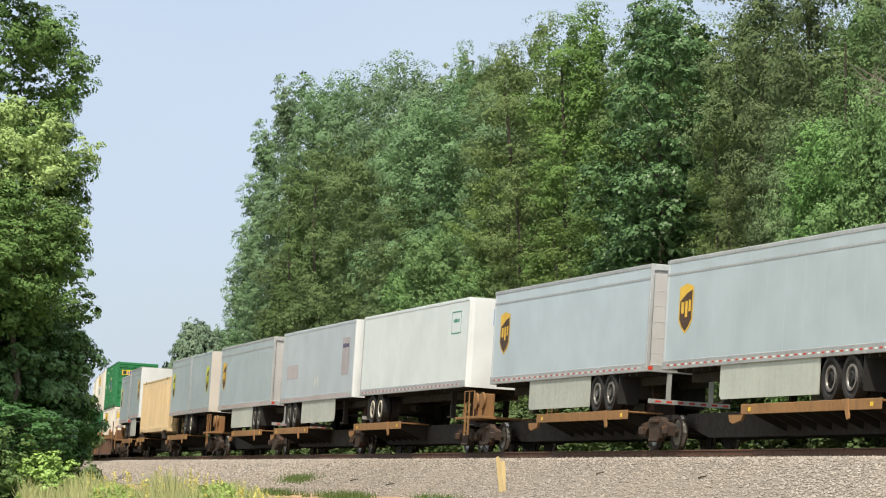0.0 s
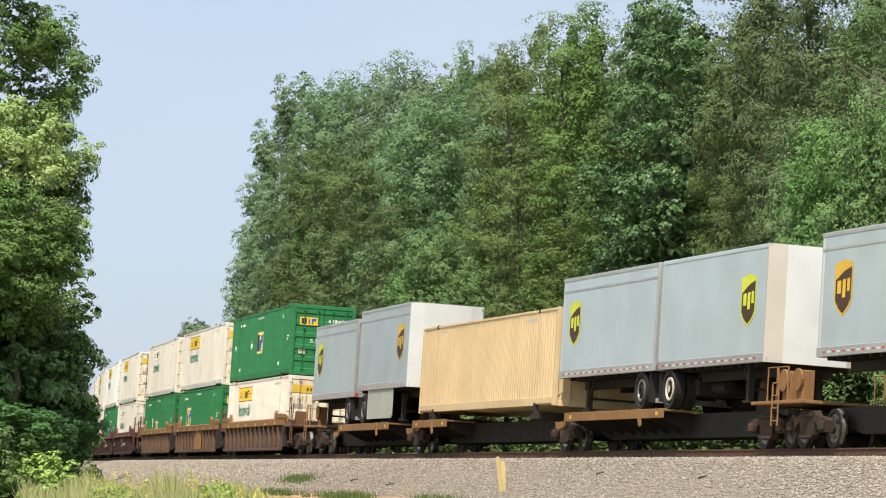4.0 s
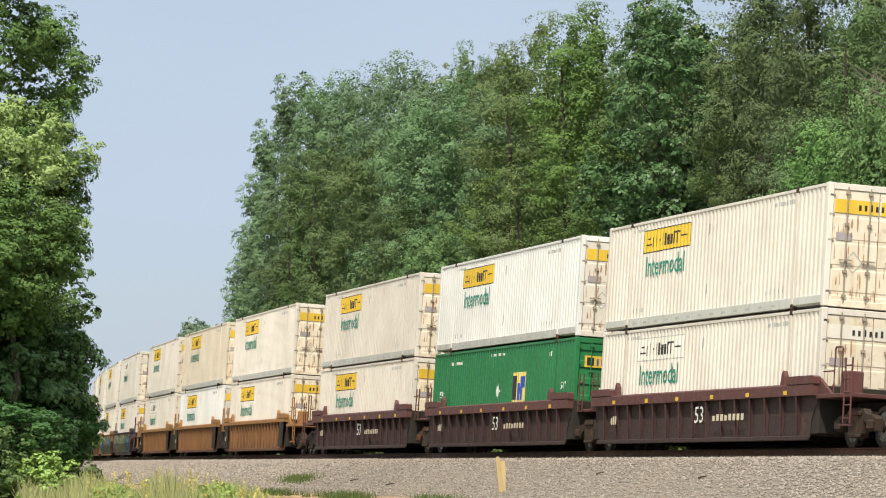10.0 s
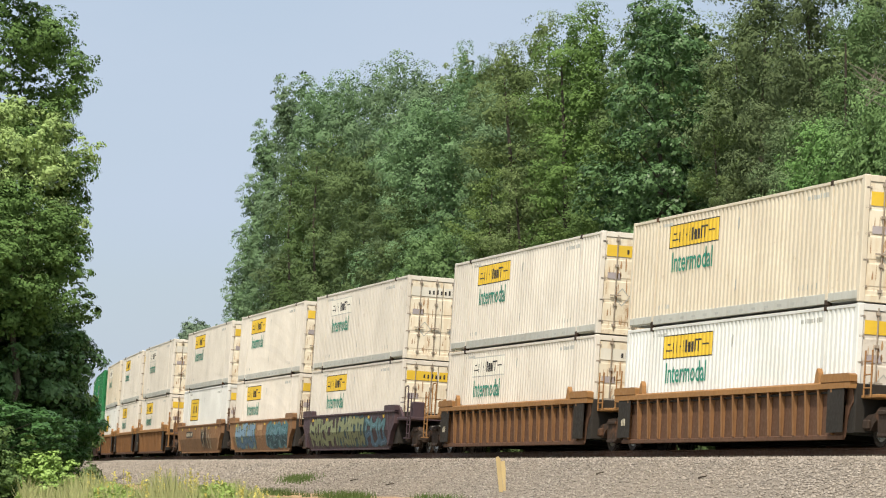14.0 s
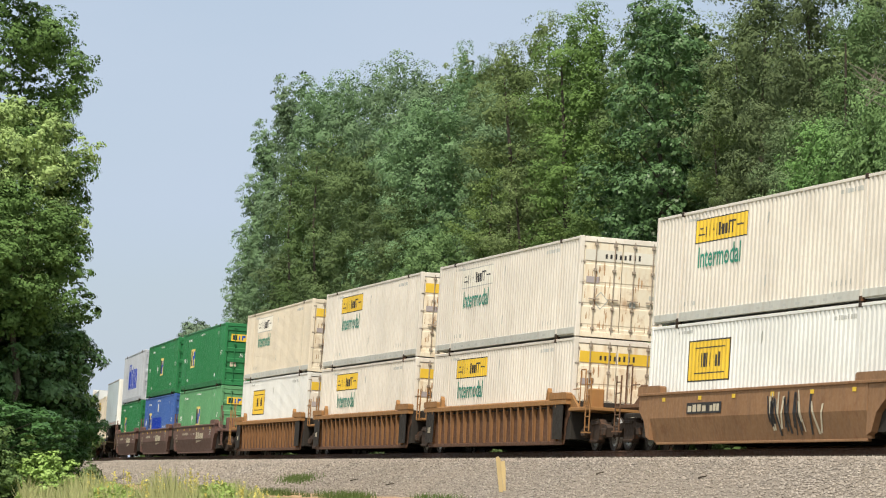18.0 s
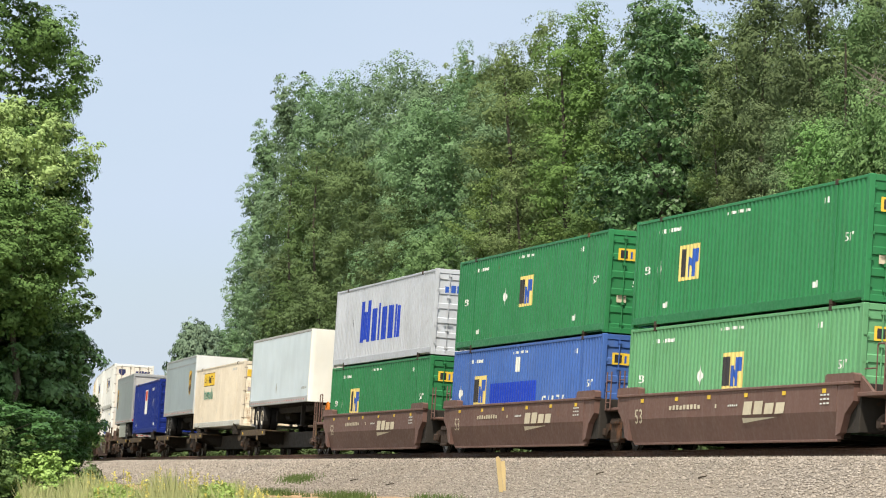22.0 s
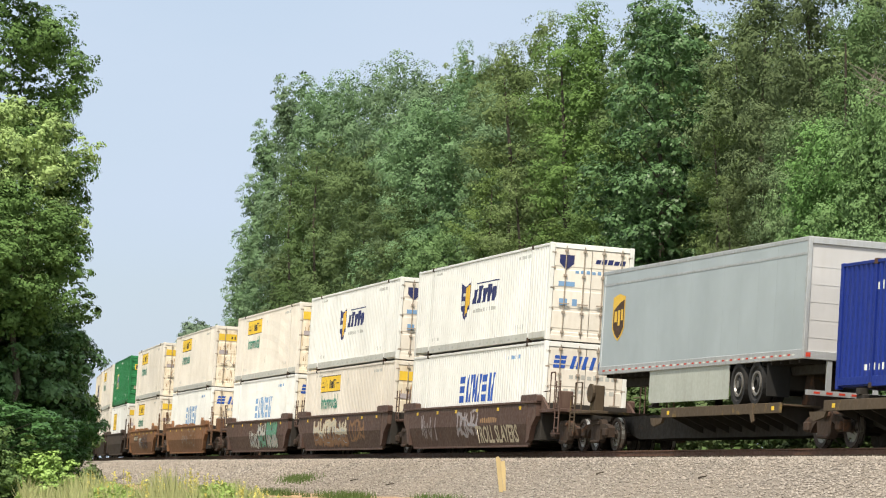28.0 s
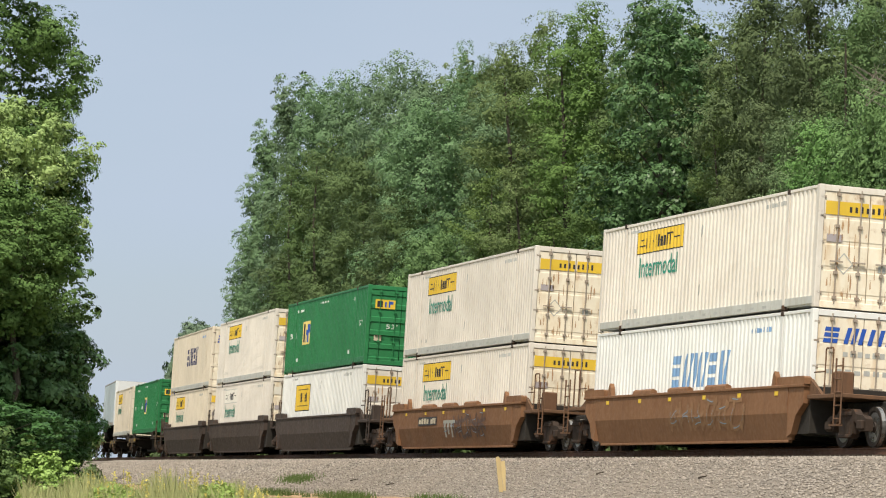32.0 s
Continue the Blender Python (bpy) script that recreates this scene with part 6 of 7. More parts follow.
# first trailers
spine_unit(1.55, 8.75, "end", "joint", (2.7,))
trailer(1.57, 15.9, "ups_side", "nose_white", False, GREY, shield_mark(-6.35))
spine_unit(18.9, 8.6, "joint", "end", (2.85,))
trailer(18.5, 15.4, "ups_side", "nose_white", False, GREY, shield_mark(-6.35))
spine_unit(37.2, 8.3, "end", "joint", (-3.9,), reach=3.75)
trailer(37.0, 15.66, "trailer_plain", "nose_white", True, "plain pale road trailer with a white nose", rental_mark, skirt=False, seam=False)
spine_unit(54.2, 8.7, "joint", "joint", (-3.45,), reach=3.75)
trailer(53.7, 15.0, "trailer_grey", "nose_white", True, "weathered pale grey road trailer with repainted patches", repaint_mark, seam=False)
spine_unit(71.6, 8.7, "joint", "end", (2.75,))
trailer(71.3, 15.4, "ups_side", "nose_white", False, GREY, shield_mark(-6.3))
PUP = "short blue-grey parcel trailer with a bleached shield"
spine_unit(90.2, 8.4, "end", "joint", (-3.2,))
trailer(86.25, 7.9, "ups_side", "nose_white", True, PUP, shield_mark(2.6, "lime"), skirt=False, seam=False, duals=1, gear_back=-3.0, corner="nose_beige")
trailer(94.75, 8.6, "ups_side", "nose_white", False, PUP, shield_mark(-3.0, "lime"), skirt=False, duals=1, gear_back=-3.2)
spine_unit(107.4, 8.8, "joint", "joint", (-6.0,), True, 2.3)
load("T", 107.4, Z_SPINE)
spine_unit(125.0, 8.7, "joint", "end", (1.3,))
trailer(121.6, 8.05, "ups_side", "nose_white", True, "short blue-grey parcel trailer with a gold shield", shield_mark(2.6, z_top=4.47), top=5.20, base=2.27, duals=1, gear_back=-3.0)
trailer(130.3, 8.05, "ups_side", "nose_white", False, PUP, shield_mark(-2.8, "lime"), skirt=False, duals=1, gear_back=-3.0)

WELLS = [  # u of the front of the load, style, ends, lower and upper load
    (139.61, "brown_ribbed", "end", "joint", "J", "G"), (158.38, "brown_ribbed", "joint", "joint", "H", "J"), (176.98, "brown_ribbed", "joint", "end", "K", "W"),
    (199.94, "maroon", "end", "joint", "W", "J"), (218.64, "maroon", "joint", "joint", "R", "B"), (237.74, "maroon", "joint", "end", "J", "J"),
    (260.25, "orange", "end", "joint", "J", "J"), (279.17, "orange", "joint", "joint", "B", "C"), (298.13, "orange", "joint", "end", "W", "J"),
    (320.89, "purple", "end", "joint", "J", "W"), (339.76, "tan", "joint", "joint", "J", "J"), (358.87, "tan", "joint", "end", "Q", "J"),
    (381.85, "orange", "end", "joint", "J", "W"), (400.62, "orange", "joint", "joint", "J", "J"), (419.68, "orange", "joint", "end", "Q", "V"),
    (442.66, "brown", "end", "joint", "L", "H"), (461.21, "brown", "joint", "joint", "U", "G"), (480.56, "brown", "joint", "end", "H", "M"),
    (590.33, "grimy", "end", "joint", "P", "S"), (609.27, "grimy", "joint", "joint", "J", "S"), (628.01, "grimy", "joint", "end", "F", "J"),
    (651.58, "rust", "end", "end", "F", "J"), (674.44, "rust", "end", "end", "J", "J"),
    (697.00, "dark", "end", "joint", "Q", "H"), (716.33, "dark", "joint", "joint", "W", "J"), (735.22, "dark", "joint", "end", "C", "N")]
CARS = []
for u0, style, fr, re_, low, up in WELLS:
    CARS.append(well_car(style, u0 + L53, fr, re_))
    load(low, u0 + L53, Z_WELL)
    load(up, u0 + L53, Z_UP)

# second run of spine cars
spine_unit(508.2, 8.8, "end", "joint", (-5.35,), reach=3.15)
trailer(508.6, 14.27, "trailer_white", "nose_sunlit", True, "plain white road trailer with a sunlit-toned cream nose on a spine car", plain_mark, skirt=False, seam=False)
spine_unit(525.8, 8.75, "joint", "joint", (-6.2,), True, 2.3)
load("C", 526.15, Z_SPINE)
spine_unit(542.9, 8.4, "joint", "joint", (-4.0,), reach=3.15)
trailer(541.6, 13.5, "ups_side", "nose_white", True, "blue-grey road trailer with a parcel shield and white nose", shield_mark(4.6), skirt=False)
spine_unit(559.9, 8.6, "joint", "joint", (-3.8,), True, 4.15)
load("D", 559.5, Z_SPINE)
spine_unit(577.3, 8.7, "joint", "end", (2.5,))
trailer(577.3, 15.44, "ups_dull", "nose_white", False, "dull grey road trailer with a parcel shield", shield_mark(-6.2))
# tail
spine_unit(766.0, 8.8, "end", "joint", (-6.0,), True, 2.3)
load("G", 765.6, Z_SPINE)
spine_unit(783.5, 8.7, "joint", "joint", (-6.0,), True, 2.3)
load("C", 783.6, Z_SPINE)
spine_unit(801.0, 8.7, "joint", "end", (-4.6,), reach=3.15)
trailer(801.0, 15.4, "trailer_white", "nose_white", True, "plain white road trailer at the tail of the train", plain_mark, skirt=False, seam=False)

# stencils and sprayed paint on the cars
def car_name_mark(car):
    car_mark(car, "name", bars(1.35, 4.2, 0.78, 1.10, 4, 0.2, 0.08, 2) + [[(1.3, 0.58), (1.3, 0.70), (3.6, 0.70)]], "beige", "pale wordmark bars")
    car_mark(car, "serial", bars(-4.0, -1.6, 0.98, 1.10, 9, 0.35) + bars(-0.6, -0.45, 0.98, 1.1, 1), "beige", "pale serial bars")
    part("lettering", shape(("car_53", 1), "beige", hulled(lettering("53", -6.7, 0.66, 0.38, 0.58, -1.512))), car, "white length mark")
    car_mark(car, "notes", bars(6.3, 6.9, 1.15, 1.19, 3) + bars(6.3, 6.9, 1.05, 1.09, 3) + bars(6.3, 6.9, 0.95, 0.99, 3) + bars(0.3, 1.0, 1.0, 1.05, 5), "mark", "small white notes")


for k in (15, 16, 17):
    car_name_mark(CARS[k])
for k in (3, 4, 5):
    part("lettering", shape(("car_53r", 1), "mark", lettering("53", 0.3, 0.62, 0.42, 0.62, -1.49)), CARS[k], "white length mark")
    car_mark(CARS[k], "maroon_serial", bars(1.6, 3.9, 0.66, 0.82, 8, 0.35) + bars(-6.4, -5.9, 0.66, 0.88, 3, 0.3), "beige", "pale serial bars", -1.49)
for k in (6, 7, 8, 12, 13, 14):
    for x in (-7.9, 6.95):
        part("end_panel", shape(("end_panel", x), "under", boxes((x, x + 0.95, -1.485, -1.465, 0.30, 1.30))), CARS[k], "blackened end panel of the side")
    car_mark(CARS[k], "end_no", bars(-7.6, -7.25, 0.62, 0.80, 3, 0.3), "beige", "pale number bars", -1.488)
part("side_patch", shape(("side_patch", 1), "chord_ochre", boxes((0.6, 2.6, -1.45, -1.38, 0.27, 1.18))), CARS[1], "tan replacement panel")
piece(CARS[9], "nine_a", -6.6, -1.6, 0.20, 1.37, None, "moss", "olive_spray", 3, 5, "dark_spray", 0.13)
piece(CARS[9], "nine_b", -1.4, 3.2, 0.20, 1.37, "deep_teal", "moss", "olive_spray", 23, 5, "dark_spray", 0.13)
piece(CARS[9], "nine_c", 3.4, 6.8, 0.20, 1.30, None, "aqua", "slate_blue", 24, 3, "dark_spray", 0.12)
piece(CARS[10], "ten_a", -6.3, -0.9, 0.22, 1.36, "moss", "sky_spray", "slate_blue", 5, 5)
car_mark(CARS[10], "ten_mid", [rect(-0.35, 1.05, 1.02, 1.24)] + [rect(-0.3 + 0.3 * k, -0.2 + 0.3 * k, 0.62, 1.02) for k in range(5)], "stain", "dull red sprayed strokes")
piece(CARS[10], "ten_b", 2.0, 7.0, 0.22, 1.36, "aqua", "aqua", "deep_teal", 6, 4)
for key, mat, sd, many_ in (("w", "beige", 8, 9), ("d", "black", 7, 17)):
    rk = random.Random(sd)
    car_mark(CARS[11], "slash" + key, [rect(x, x + rk.uniform(0.06, 0.13), rk.uniform(0.25, 0.6), rk.uniform(0.95, 1.32), rk.uniform(-0.35, 0.3)) for x in [1.2 + 3.2 * rk.random() for _ in range(many_)]], mat, "sprayed slanting strokes", -1.512 - 0.003 * (8 - sd))
car_mark(CARS[11], "plate", [rect(-4.4, -1.9, 0.86, 1.14)], "black", "black number plate")
car_mark(CARS[11], "plate_in", bars(-4.3, -2.9, 0.91, 1.09, 4, 0.25) + bars(-2.7, -2.0, 0.91, 1.09, 3, 0.2), "beige", "pale number bars", -1.516)
rk = random.Random(18)
car_mark(CARS[18], "scrawl", [rect(x, x + 0.07, rk.uniform(0.3, 0.6), rk.uniform(0.8, 1.25), rk.uniform(-0.25, 0.25)) for x in [-6.2 + 3.6 * rk.random() for _ in range(13)]], "purple", "faded sprayed scrawl")
car_mark(CARS[18], "scrawl_red", bars(2.0, 4.0, 0.86, 1.02, 9, 0.35), "stain", "dull red serial bars")
piece(CARS[18], "outline", -1.0, 1.6, 0.42, 1.30, None, None, None, 33, 4, "purple", 0.02)
wheel_ring = [(-9.0 + 0.30 * math.cos(q * math.pi / 9), -1.20, 1.68 + 0.30 * math.sin(q * math.pi / 9)) for q in range(19)]
hand = part("brake_wheel", shape(("hand_wheel", 1), "orange", lambda bm: (tube(bm, wheel_ring, 0.03, sides=6), [tube(bm, [(-9.0, -1.20, 1.68), (-9.0 + 0.3 * math.cos(q), -1.20, 1.68 + 0.3 * math.sin(q))], 0.02, sides=6) for q in (0.5, 1.76, 3.01, 4.27, 5.53)], disc(bm, -9.0, 1.68, -1.14, -1.22, 0.12, 10))), CARS[17], "orange hand brake wheel")
part("graffiti", shape(("troll", 1), "beige", hulled(lettering("TROLL SLAYERS", 1.4, 0.24, 0.54, 4.8, -1.516, bold=0.02))), CARS[18], "pale sprayed capital letters")
piece(CARS[19], "tag", -4.9, 1.4, 0.22, 1.28, None, "beige", "car_tan", 9, 6, "car_rust", 0.15)
piece(CARS[19], "outline", 1.9, 4.4, 0.40, 1.20, None, None, None, 31, 3, "car_tan", 0.02)
piece(CARS[20], "chalk", -1.4, 1.2, 0.22, 0.98, None, None, None, 10, 5, "chalk_spray", 0.015)
piece(CARS[20], "pale", 1.0, 2.6, 0.22, 1.36, None, "chalk_spray", "leaf_spray", 13, 2, "dark_spray", 0.11)
piece(CARS[20], "green", 3.0, 5.6, 0.22, 1.36, None, "leaf_spray", "chalk_spray", 11, 4, "teal", 0.12)
piece(CARS[21], "faint", -1.2, 4.2, 0.35, 1.25, None, None, None, 12, 6, "car_tan", 0.03)
piece(CARS[22], "faint", 0.2, 4.2, 0.35, 1.25, None, None, None, 14, 4, "car_brown", 0.02)
car_mark(CARS[22], "throw", [rect(-0.9 + 0.42 * k, -0.72 + 0.42 * k, 0.45 + 0.1 * (k % 2), 0.98, 0.06) for k in range(3)] + [rect(-1.0, 0.5, 0.90, 1.0)], "chalk_spray", "chalky sprayed strokes")
car_mark(CARS[22], "plate", [rect(-5.0, -3.9, 0.90, 1.10)], "black", "black number plate")
car_mark(CARS[22], "plate_in", bars(-4.5, -3.95, 0.93, 1.07, 4, 0.25), "beige", "pale number bars", -1.516)
# ---- trees ----
def leaf_cloud(rng, centres, radii, counts, size, flat=0.8, tuft=0.34, droop=0.0):
    """Small four-cornered leaves in domed sprays, the sprays spread over the upper, outer side of each bough."""
    out = []
    for c, r, n in zip(centres, radii, counts):
        m = max(4, n // 26)
        td = rng.normal(size=(m, 3))
        away = np.array([c[0], c[1], 0.0])
        away /= max(0.6, np.linalg.norm(away))
        td += away * 0.75 + np.array([0, 0, 0.65])
        td /= np.linalg.norm(td, axis=1)[:, None]
        tc = c + td * (r * (0.62 + 0.42 * rng.random(m)))[:, None] * np.array([1, 1, flat])
        tc[:, 2] -= droop * rng.random(m) * r
        tr = tuft * (0.6 + 0.8 * rng.random(m))
        pick = rng.integers(0, m, n)
        d = rng.normal(size=(n, 3)) + td[pick] * 0.7 + np.array([0, 0, 0.45])
        d /= np.linalg.norm(d, axis=1)[:, None]
        p = tc[pick] + d * (tr[pick] * (0.55 + 0.55 * rng.random(n)))[:, None] * np.array([1, 1, 0.7])
        nrm = td[pick] * 0.55 + d * 0.6 + rng.normal(size=(n, 3)) * 0.22 + np.array([0, 0, 0.2])
        nrm /= np.linalg.norm(nrm, axis=1)[:, None]
        a = np.cross(nrm, rng.normal(size=(n, 3)))
        a /= np.linalg.norm(a, axis=1)[:, None]
        b = np.cross(nrm, a)
        s = (size * (0.6 + 0.8 * rng.random(n)))[:, None]
        out.append(np.stack([p - a * s, p + b * s * 0.6 - nrm * s * 0.10, p + a * s, p - b * s * 0.6 - nrm * s * 0.10], axis=1))
        big = max(0.075, 1.3 * size)      # the shaded inside of the bough
        k = max(14, int(r * r * 0.9 / big ** 2))
        out.append(inner_leaves(rng, c + np.array([0, 0, -0.12 * r]), np.full(k, r * 0.60), k, big))
    return np.concatenate(out)


def inner_leaves(rng, c, r, n, size):
    d = rng.normal(size=(n, 3))
    d /= np.linalg.norm(d, axis=1)[:, None]
    p = c + d * (r * (0.35 + 0.65 * rng.random(n)))[:, None] * np.array([1, 1, 0.8])
    nrm = d + rng.normal(size=(n, 3)) * 0.4
    nrm /= np.linalg.norm(nrm, axis=1)[:, None]
    a = np.cross(nrm, rng.normal(size=(n, 3)))
    a /= np.linalg.norm(a, axis=1)[:, None]
    b = np.cross(nrm, a)
    s = (size * (0.6 + 0.8 * rng.random(n)))[:, None]
    return np.stack([p - a * s, p + b * s * 0.6, p + a * s, p - b * s * 0.6], axis=1)


def leaf_mesh(name, quads, material):
    n = len(quads)
    me = bpy.data.meshes.new(name)
    me.vertices.add(n * 4)
    me.vertices.foreach_set("co", quads.reshape(-1).astype(np.float32))
    me.loops.add(n * 4)
    me.loops.foreach_set("vertex_index", np.arange(n * 4, dtype=np.int32))
    me.polygons.add(n)
    me.polygons.foreach_set("loop_start", np.arange(0, n * 4, 4, dtype=np.int32))
    me.update(calc_edges=True)
    me.materials.append(M[material])
    return me


def tree_kind(seed, height, radius, material, leaf=0.30, clumps=170, per=75, low=0.06, shape_k=1.0, outline=None, clump=1.15, tuft=0.34, wide=0.0, flat=0.8, ridges=0.0):
    """Trunk and limbs, and a crown of clumps with an uneven outline that reaches far down."""
    rng = np.random.default_rng(seed)
    bm = bmesh.new()
    top = np.array([rng.normal() * 0.4, rng.normal() * 0.4, height * 0.93])
    spine = [Vector((0, 0, -0.6))] + [Vector((top[0] * f + rng.normal() * 0.12, top[1] * f + rng.normal() * 0.12, top[2] * f)) for f in (0.1, 0.25, 0.42, 0.6, 0.8, 1.0)]
    tube(bm, spine, 0.035 * height * 0.5, 0.03, 9)
    centres, radii = [], []

    def reach(f, ang):
        if outline:
            return float(np.interp(f * height, [q[0] for q in outline], [q[1] for q in outline]))
        prof = (math.sin(math.pi * min(1.0, 0.18 + 0.80 * f) ** shape_k) ** 0.5) * (0.86 + 0.20 * math.sin(5.3 * f * 3 + seed))
        return radius * prof * (1.0 + 0.18 * math.sin(3 * ang + seed + 4 * f) + 0.12 * math.sin(7 * ang + 9 * f))

    for i in range(clumps):
        for _ in range(14 if wide else 1):
            f, ang = low + (1 - low) * rng.random() ** 0.85, rng.random() * 6.283
            ridge = 1.0 - ridges * (0.5 + 0.5 * math.sin(4 * ang + 2.2 * math.sin(9 * f + seed) + seed))
            rr = ridge * reach(f, ang) * ((0.66 + 0.37 * rng.random()) if wide else (0.35 + 0.65 * rng.random() ** 0.45))
            z = height * f
            here = (rr * math.cos(ang), rr * math.sin(ang), z)
            if not centres or min((here[0] - c[0]) ** 2 + (here[1] - c[1]) ** 2 + (z - c[2]) ** 2 for c in centres) > (clump * 1.35 * wide) ** 2:
                break
        centres.append(here)
        radii.append(clump * (0.7 + 0.6 * rng.random()))
        if i % 7 == 0:
            z0 = max(0.5, z - rr * 0.8)
            tube(bm, [(0, 0, z0), (rr * 0.5 * math.cos(ang), rr * 0.5 * math.sin(ang), z0 + (z - z0) * 0.6), (rr * 0.92 * math.cos(ang), rr * 0.92 * math.sin(ang), z)], 0.07 * (1.2 - f), 0.02, 6)
    wood = bpy.data.meshes.new("trunk")
    bm.to_mesh(wood)
    bm.free()
    wood.materials.append(M["bark"])
    counts = [int(per * (0.6 + 0.8 * rng.random())) for _ in centres]
    quads = leaf_cloud(rng, np.array(centres), np.array(radii), counts, leaf, flat=flat, tuft=tuft)
    fs = low + (0.97 - low) * rng.random(int(170 * height))
    mid = np.array([(0.0, 0.0, height * f) for f in fs])
    quads = np.concatenate([quads, inner_leaves(rng, mid, np.array([reach(f, 0.0) * 0.62 for f in fs]), len(fs), 0.13 if height < 8 else min(0.14, 1.9 * leaf))])
    return wood, leaf_mesh("crown", quads, material)


def plant(kind, x, y, z, turn, scale, label, name="tree", group="trees of the wood"):
    t = new(name)
    t.matrix_basis = pose(x, y, z, 0, 0, turn) @ Matrix.Diagonal((scale[0], scale[0], scale[1], 1))
    tagged(t, label, "tree", group)
    for nm, me in zip(("trunk", "crown"), kind):
        o = new(nm, me)
        o.parent = t
    return t


WOODS = {
    # the first two kinds wear the haze-tinted leaf colour
    "draped": tree_kind(61, 20, 1.9, "leaf_hazed", leaf=0.068, clumps=78, per=366, clump=0.78, tuft=0.30, wide=0.85, low=0.03, flat=1.35, ridges=0.35),
    "round": tree_kind(62, 20, 2.7, "leaf_hazed", leaf=0.060, clumps=68, per=488, clump=1.03, tuft=0.38, wide=0.85, low=0.15, ridges=0.35),
    "olive": tree_kind(63, 16, 2.3, "leaf_dark", leaf=0.048, clumps=68, per=463, clump=0.86, tuft=0.30, wide=0.85, low=0.06, ridges=0.35),
    "fine": tree_kind(64, 18, 2.0, "leaf_b", leaf=0.036, clumps=68, per=524, clump=0.84, tuft=0.26, wide=0.85, low=0.08, flat=0.6, ridges=0.39),
    "lime": tree_kind(65, 17, 2.1, "leaf_lime", leaf=0.046, clumps=65, per=488, clump=0.86, tuft=0.30, wide=0.85, low=0.10, ridges=0.35),
    "ivy": tree_kind(66, 16, 2.5, "leaf_ivy", leaf=0.066, clumps=122, per=256, clump=0.67, tuft=0.26, wide=0.85, low=0.03, ridges=0.19, outline=[(0, 1.3), (3, 1.7), (6, 2.2), (9, 2.5), (12, 2.2), (14.5, 1.5), (16, 0.6)]),
    "oak": tree_kind(67, 16, 2.6, "leaf_dark", leaf=0.045, clumps=73, per=488, clump=0.92, tuft=0.30, wide=0.9, low=0.12, flat=0.6, ridges=0.37),
    "soft": tree_kind(68, 12, 1.9, "leaf_a", leaf=0.037, clumps=57, per=524, clump=0.76, tuft=0.26, wide=0.85, low=0.06, flat=0.5, ridges=0.37),
    "droop": tree_kind(18, 11, 2.6, "leaf_bright", leaf=0.050, clumps=90, per=366, low=0.16, clump=0.81, tuft=0.30, wide=0.8, flat=0.7, ridges=0.29),
}
BACK = [tree_kind(16, 20, 4.0, "leaf_a", leaf=0.095, clumps=76, per=200, clump=1.25, tuft=0.40, wide=0.75, low=0.12), tree_kind(17, 20, 3.9, "leaf_b", leaf=0.090, clumps=80, per=200, clump=1.2, tuft=0.36, wide=0.75)]
TALLNESS = {"draped": 20, "round": 20, "olive": 16, "fine": 18, "lime": 17, "ivy": 16, "oak": 16, "soft": 12, "droop": 11}
WORDS = {
    "draped": "tall slender tree hung with haze-tinted creepers", "round": "tall haze-tinted broadleaf tree in full leaf", "olive": "dark olive-green tree with layered boughs",
    "fine": "tall olive tree with fine feathery leaves", "lime": "tall yellow-green tree in full leaf", "ivy": "tall tree smothered in deep green ivy",
    "oak": "tall dark green oak with gaps in its crown", "soft": "soft green tree with fine spreading boughs", "droop": "bright green tree with drooping leafy boughs"}
rw = random.Random(21)


def wood_tree(s, off, kind, height, width=1.0, words=""):
    p = off_line(s, off, 0, False)
    plant(WOODS[kind], p.x, p.y, -0.7, rw.uniform(0, 360), (width, height / TALLNESS[kind]), (words or WORDS[kind]) + " beyond the track")


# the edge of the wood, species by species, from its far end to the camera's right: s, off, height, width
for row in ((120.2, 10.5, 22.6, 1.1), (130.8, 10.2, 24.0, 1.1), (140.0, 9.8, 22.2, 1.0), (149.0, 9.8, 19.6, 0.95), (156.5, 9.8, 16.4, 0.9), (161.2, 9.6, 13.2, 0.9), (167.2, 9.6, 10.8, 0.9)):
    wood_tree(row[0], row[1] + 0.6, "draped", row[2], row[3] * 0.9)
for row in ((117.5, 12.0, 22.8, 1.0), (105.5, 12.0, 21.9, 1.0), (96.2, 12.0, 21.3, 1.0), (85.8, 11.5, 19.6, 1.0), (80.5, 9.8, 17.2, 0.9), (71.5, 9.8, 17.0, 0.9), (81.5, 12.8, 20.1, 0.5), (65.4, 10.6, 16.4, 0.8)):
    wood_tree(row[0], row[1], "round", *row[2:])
for row in ((106.0, 8.3, 17.4, 0.95), (95.8, 8.3, 17.2, 1.05), (87.8, 8.6, 16.1, 0.95), (110.0, 7.7, 12.6, 0.8), (97.5, 7.6, 10.6, 0.7), (80.0, 8.6, 13.3, 0.8), (73.5, 8.4, 12.6, 0.75)):
    wood_tree(row[0], row[1], "olive", *row[2:])
for row in ((58.8, 9.6, 17.6, 1.05), (60.5, 11.3, 19.4, 1.05), (67.8, 11.3, 19.1, 1.05), (51.5, 8.0, 12.0, 0.8), (45.0, 7.9, 9.5, 0.7), (58.0, 8.2, 12.5, 0.8), (38.4, 11.2, 16.4, 1.1), (31.6, 10.6, 15.2, 0.8)):
    wood_tree(row[0], row[1], "fine", *row[2:])
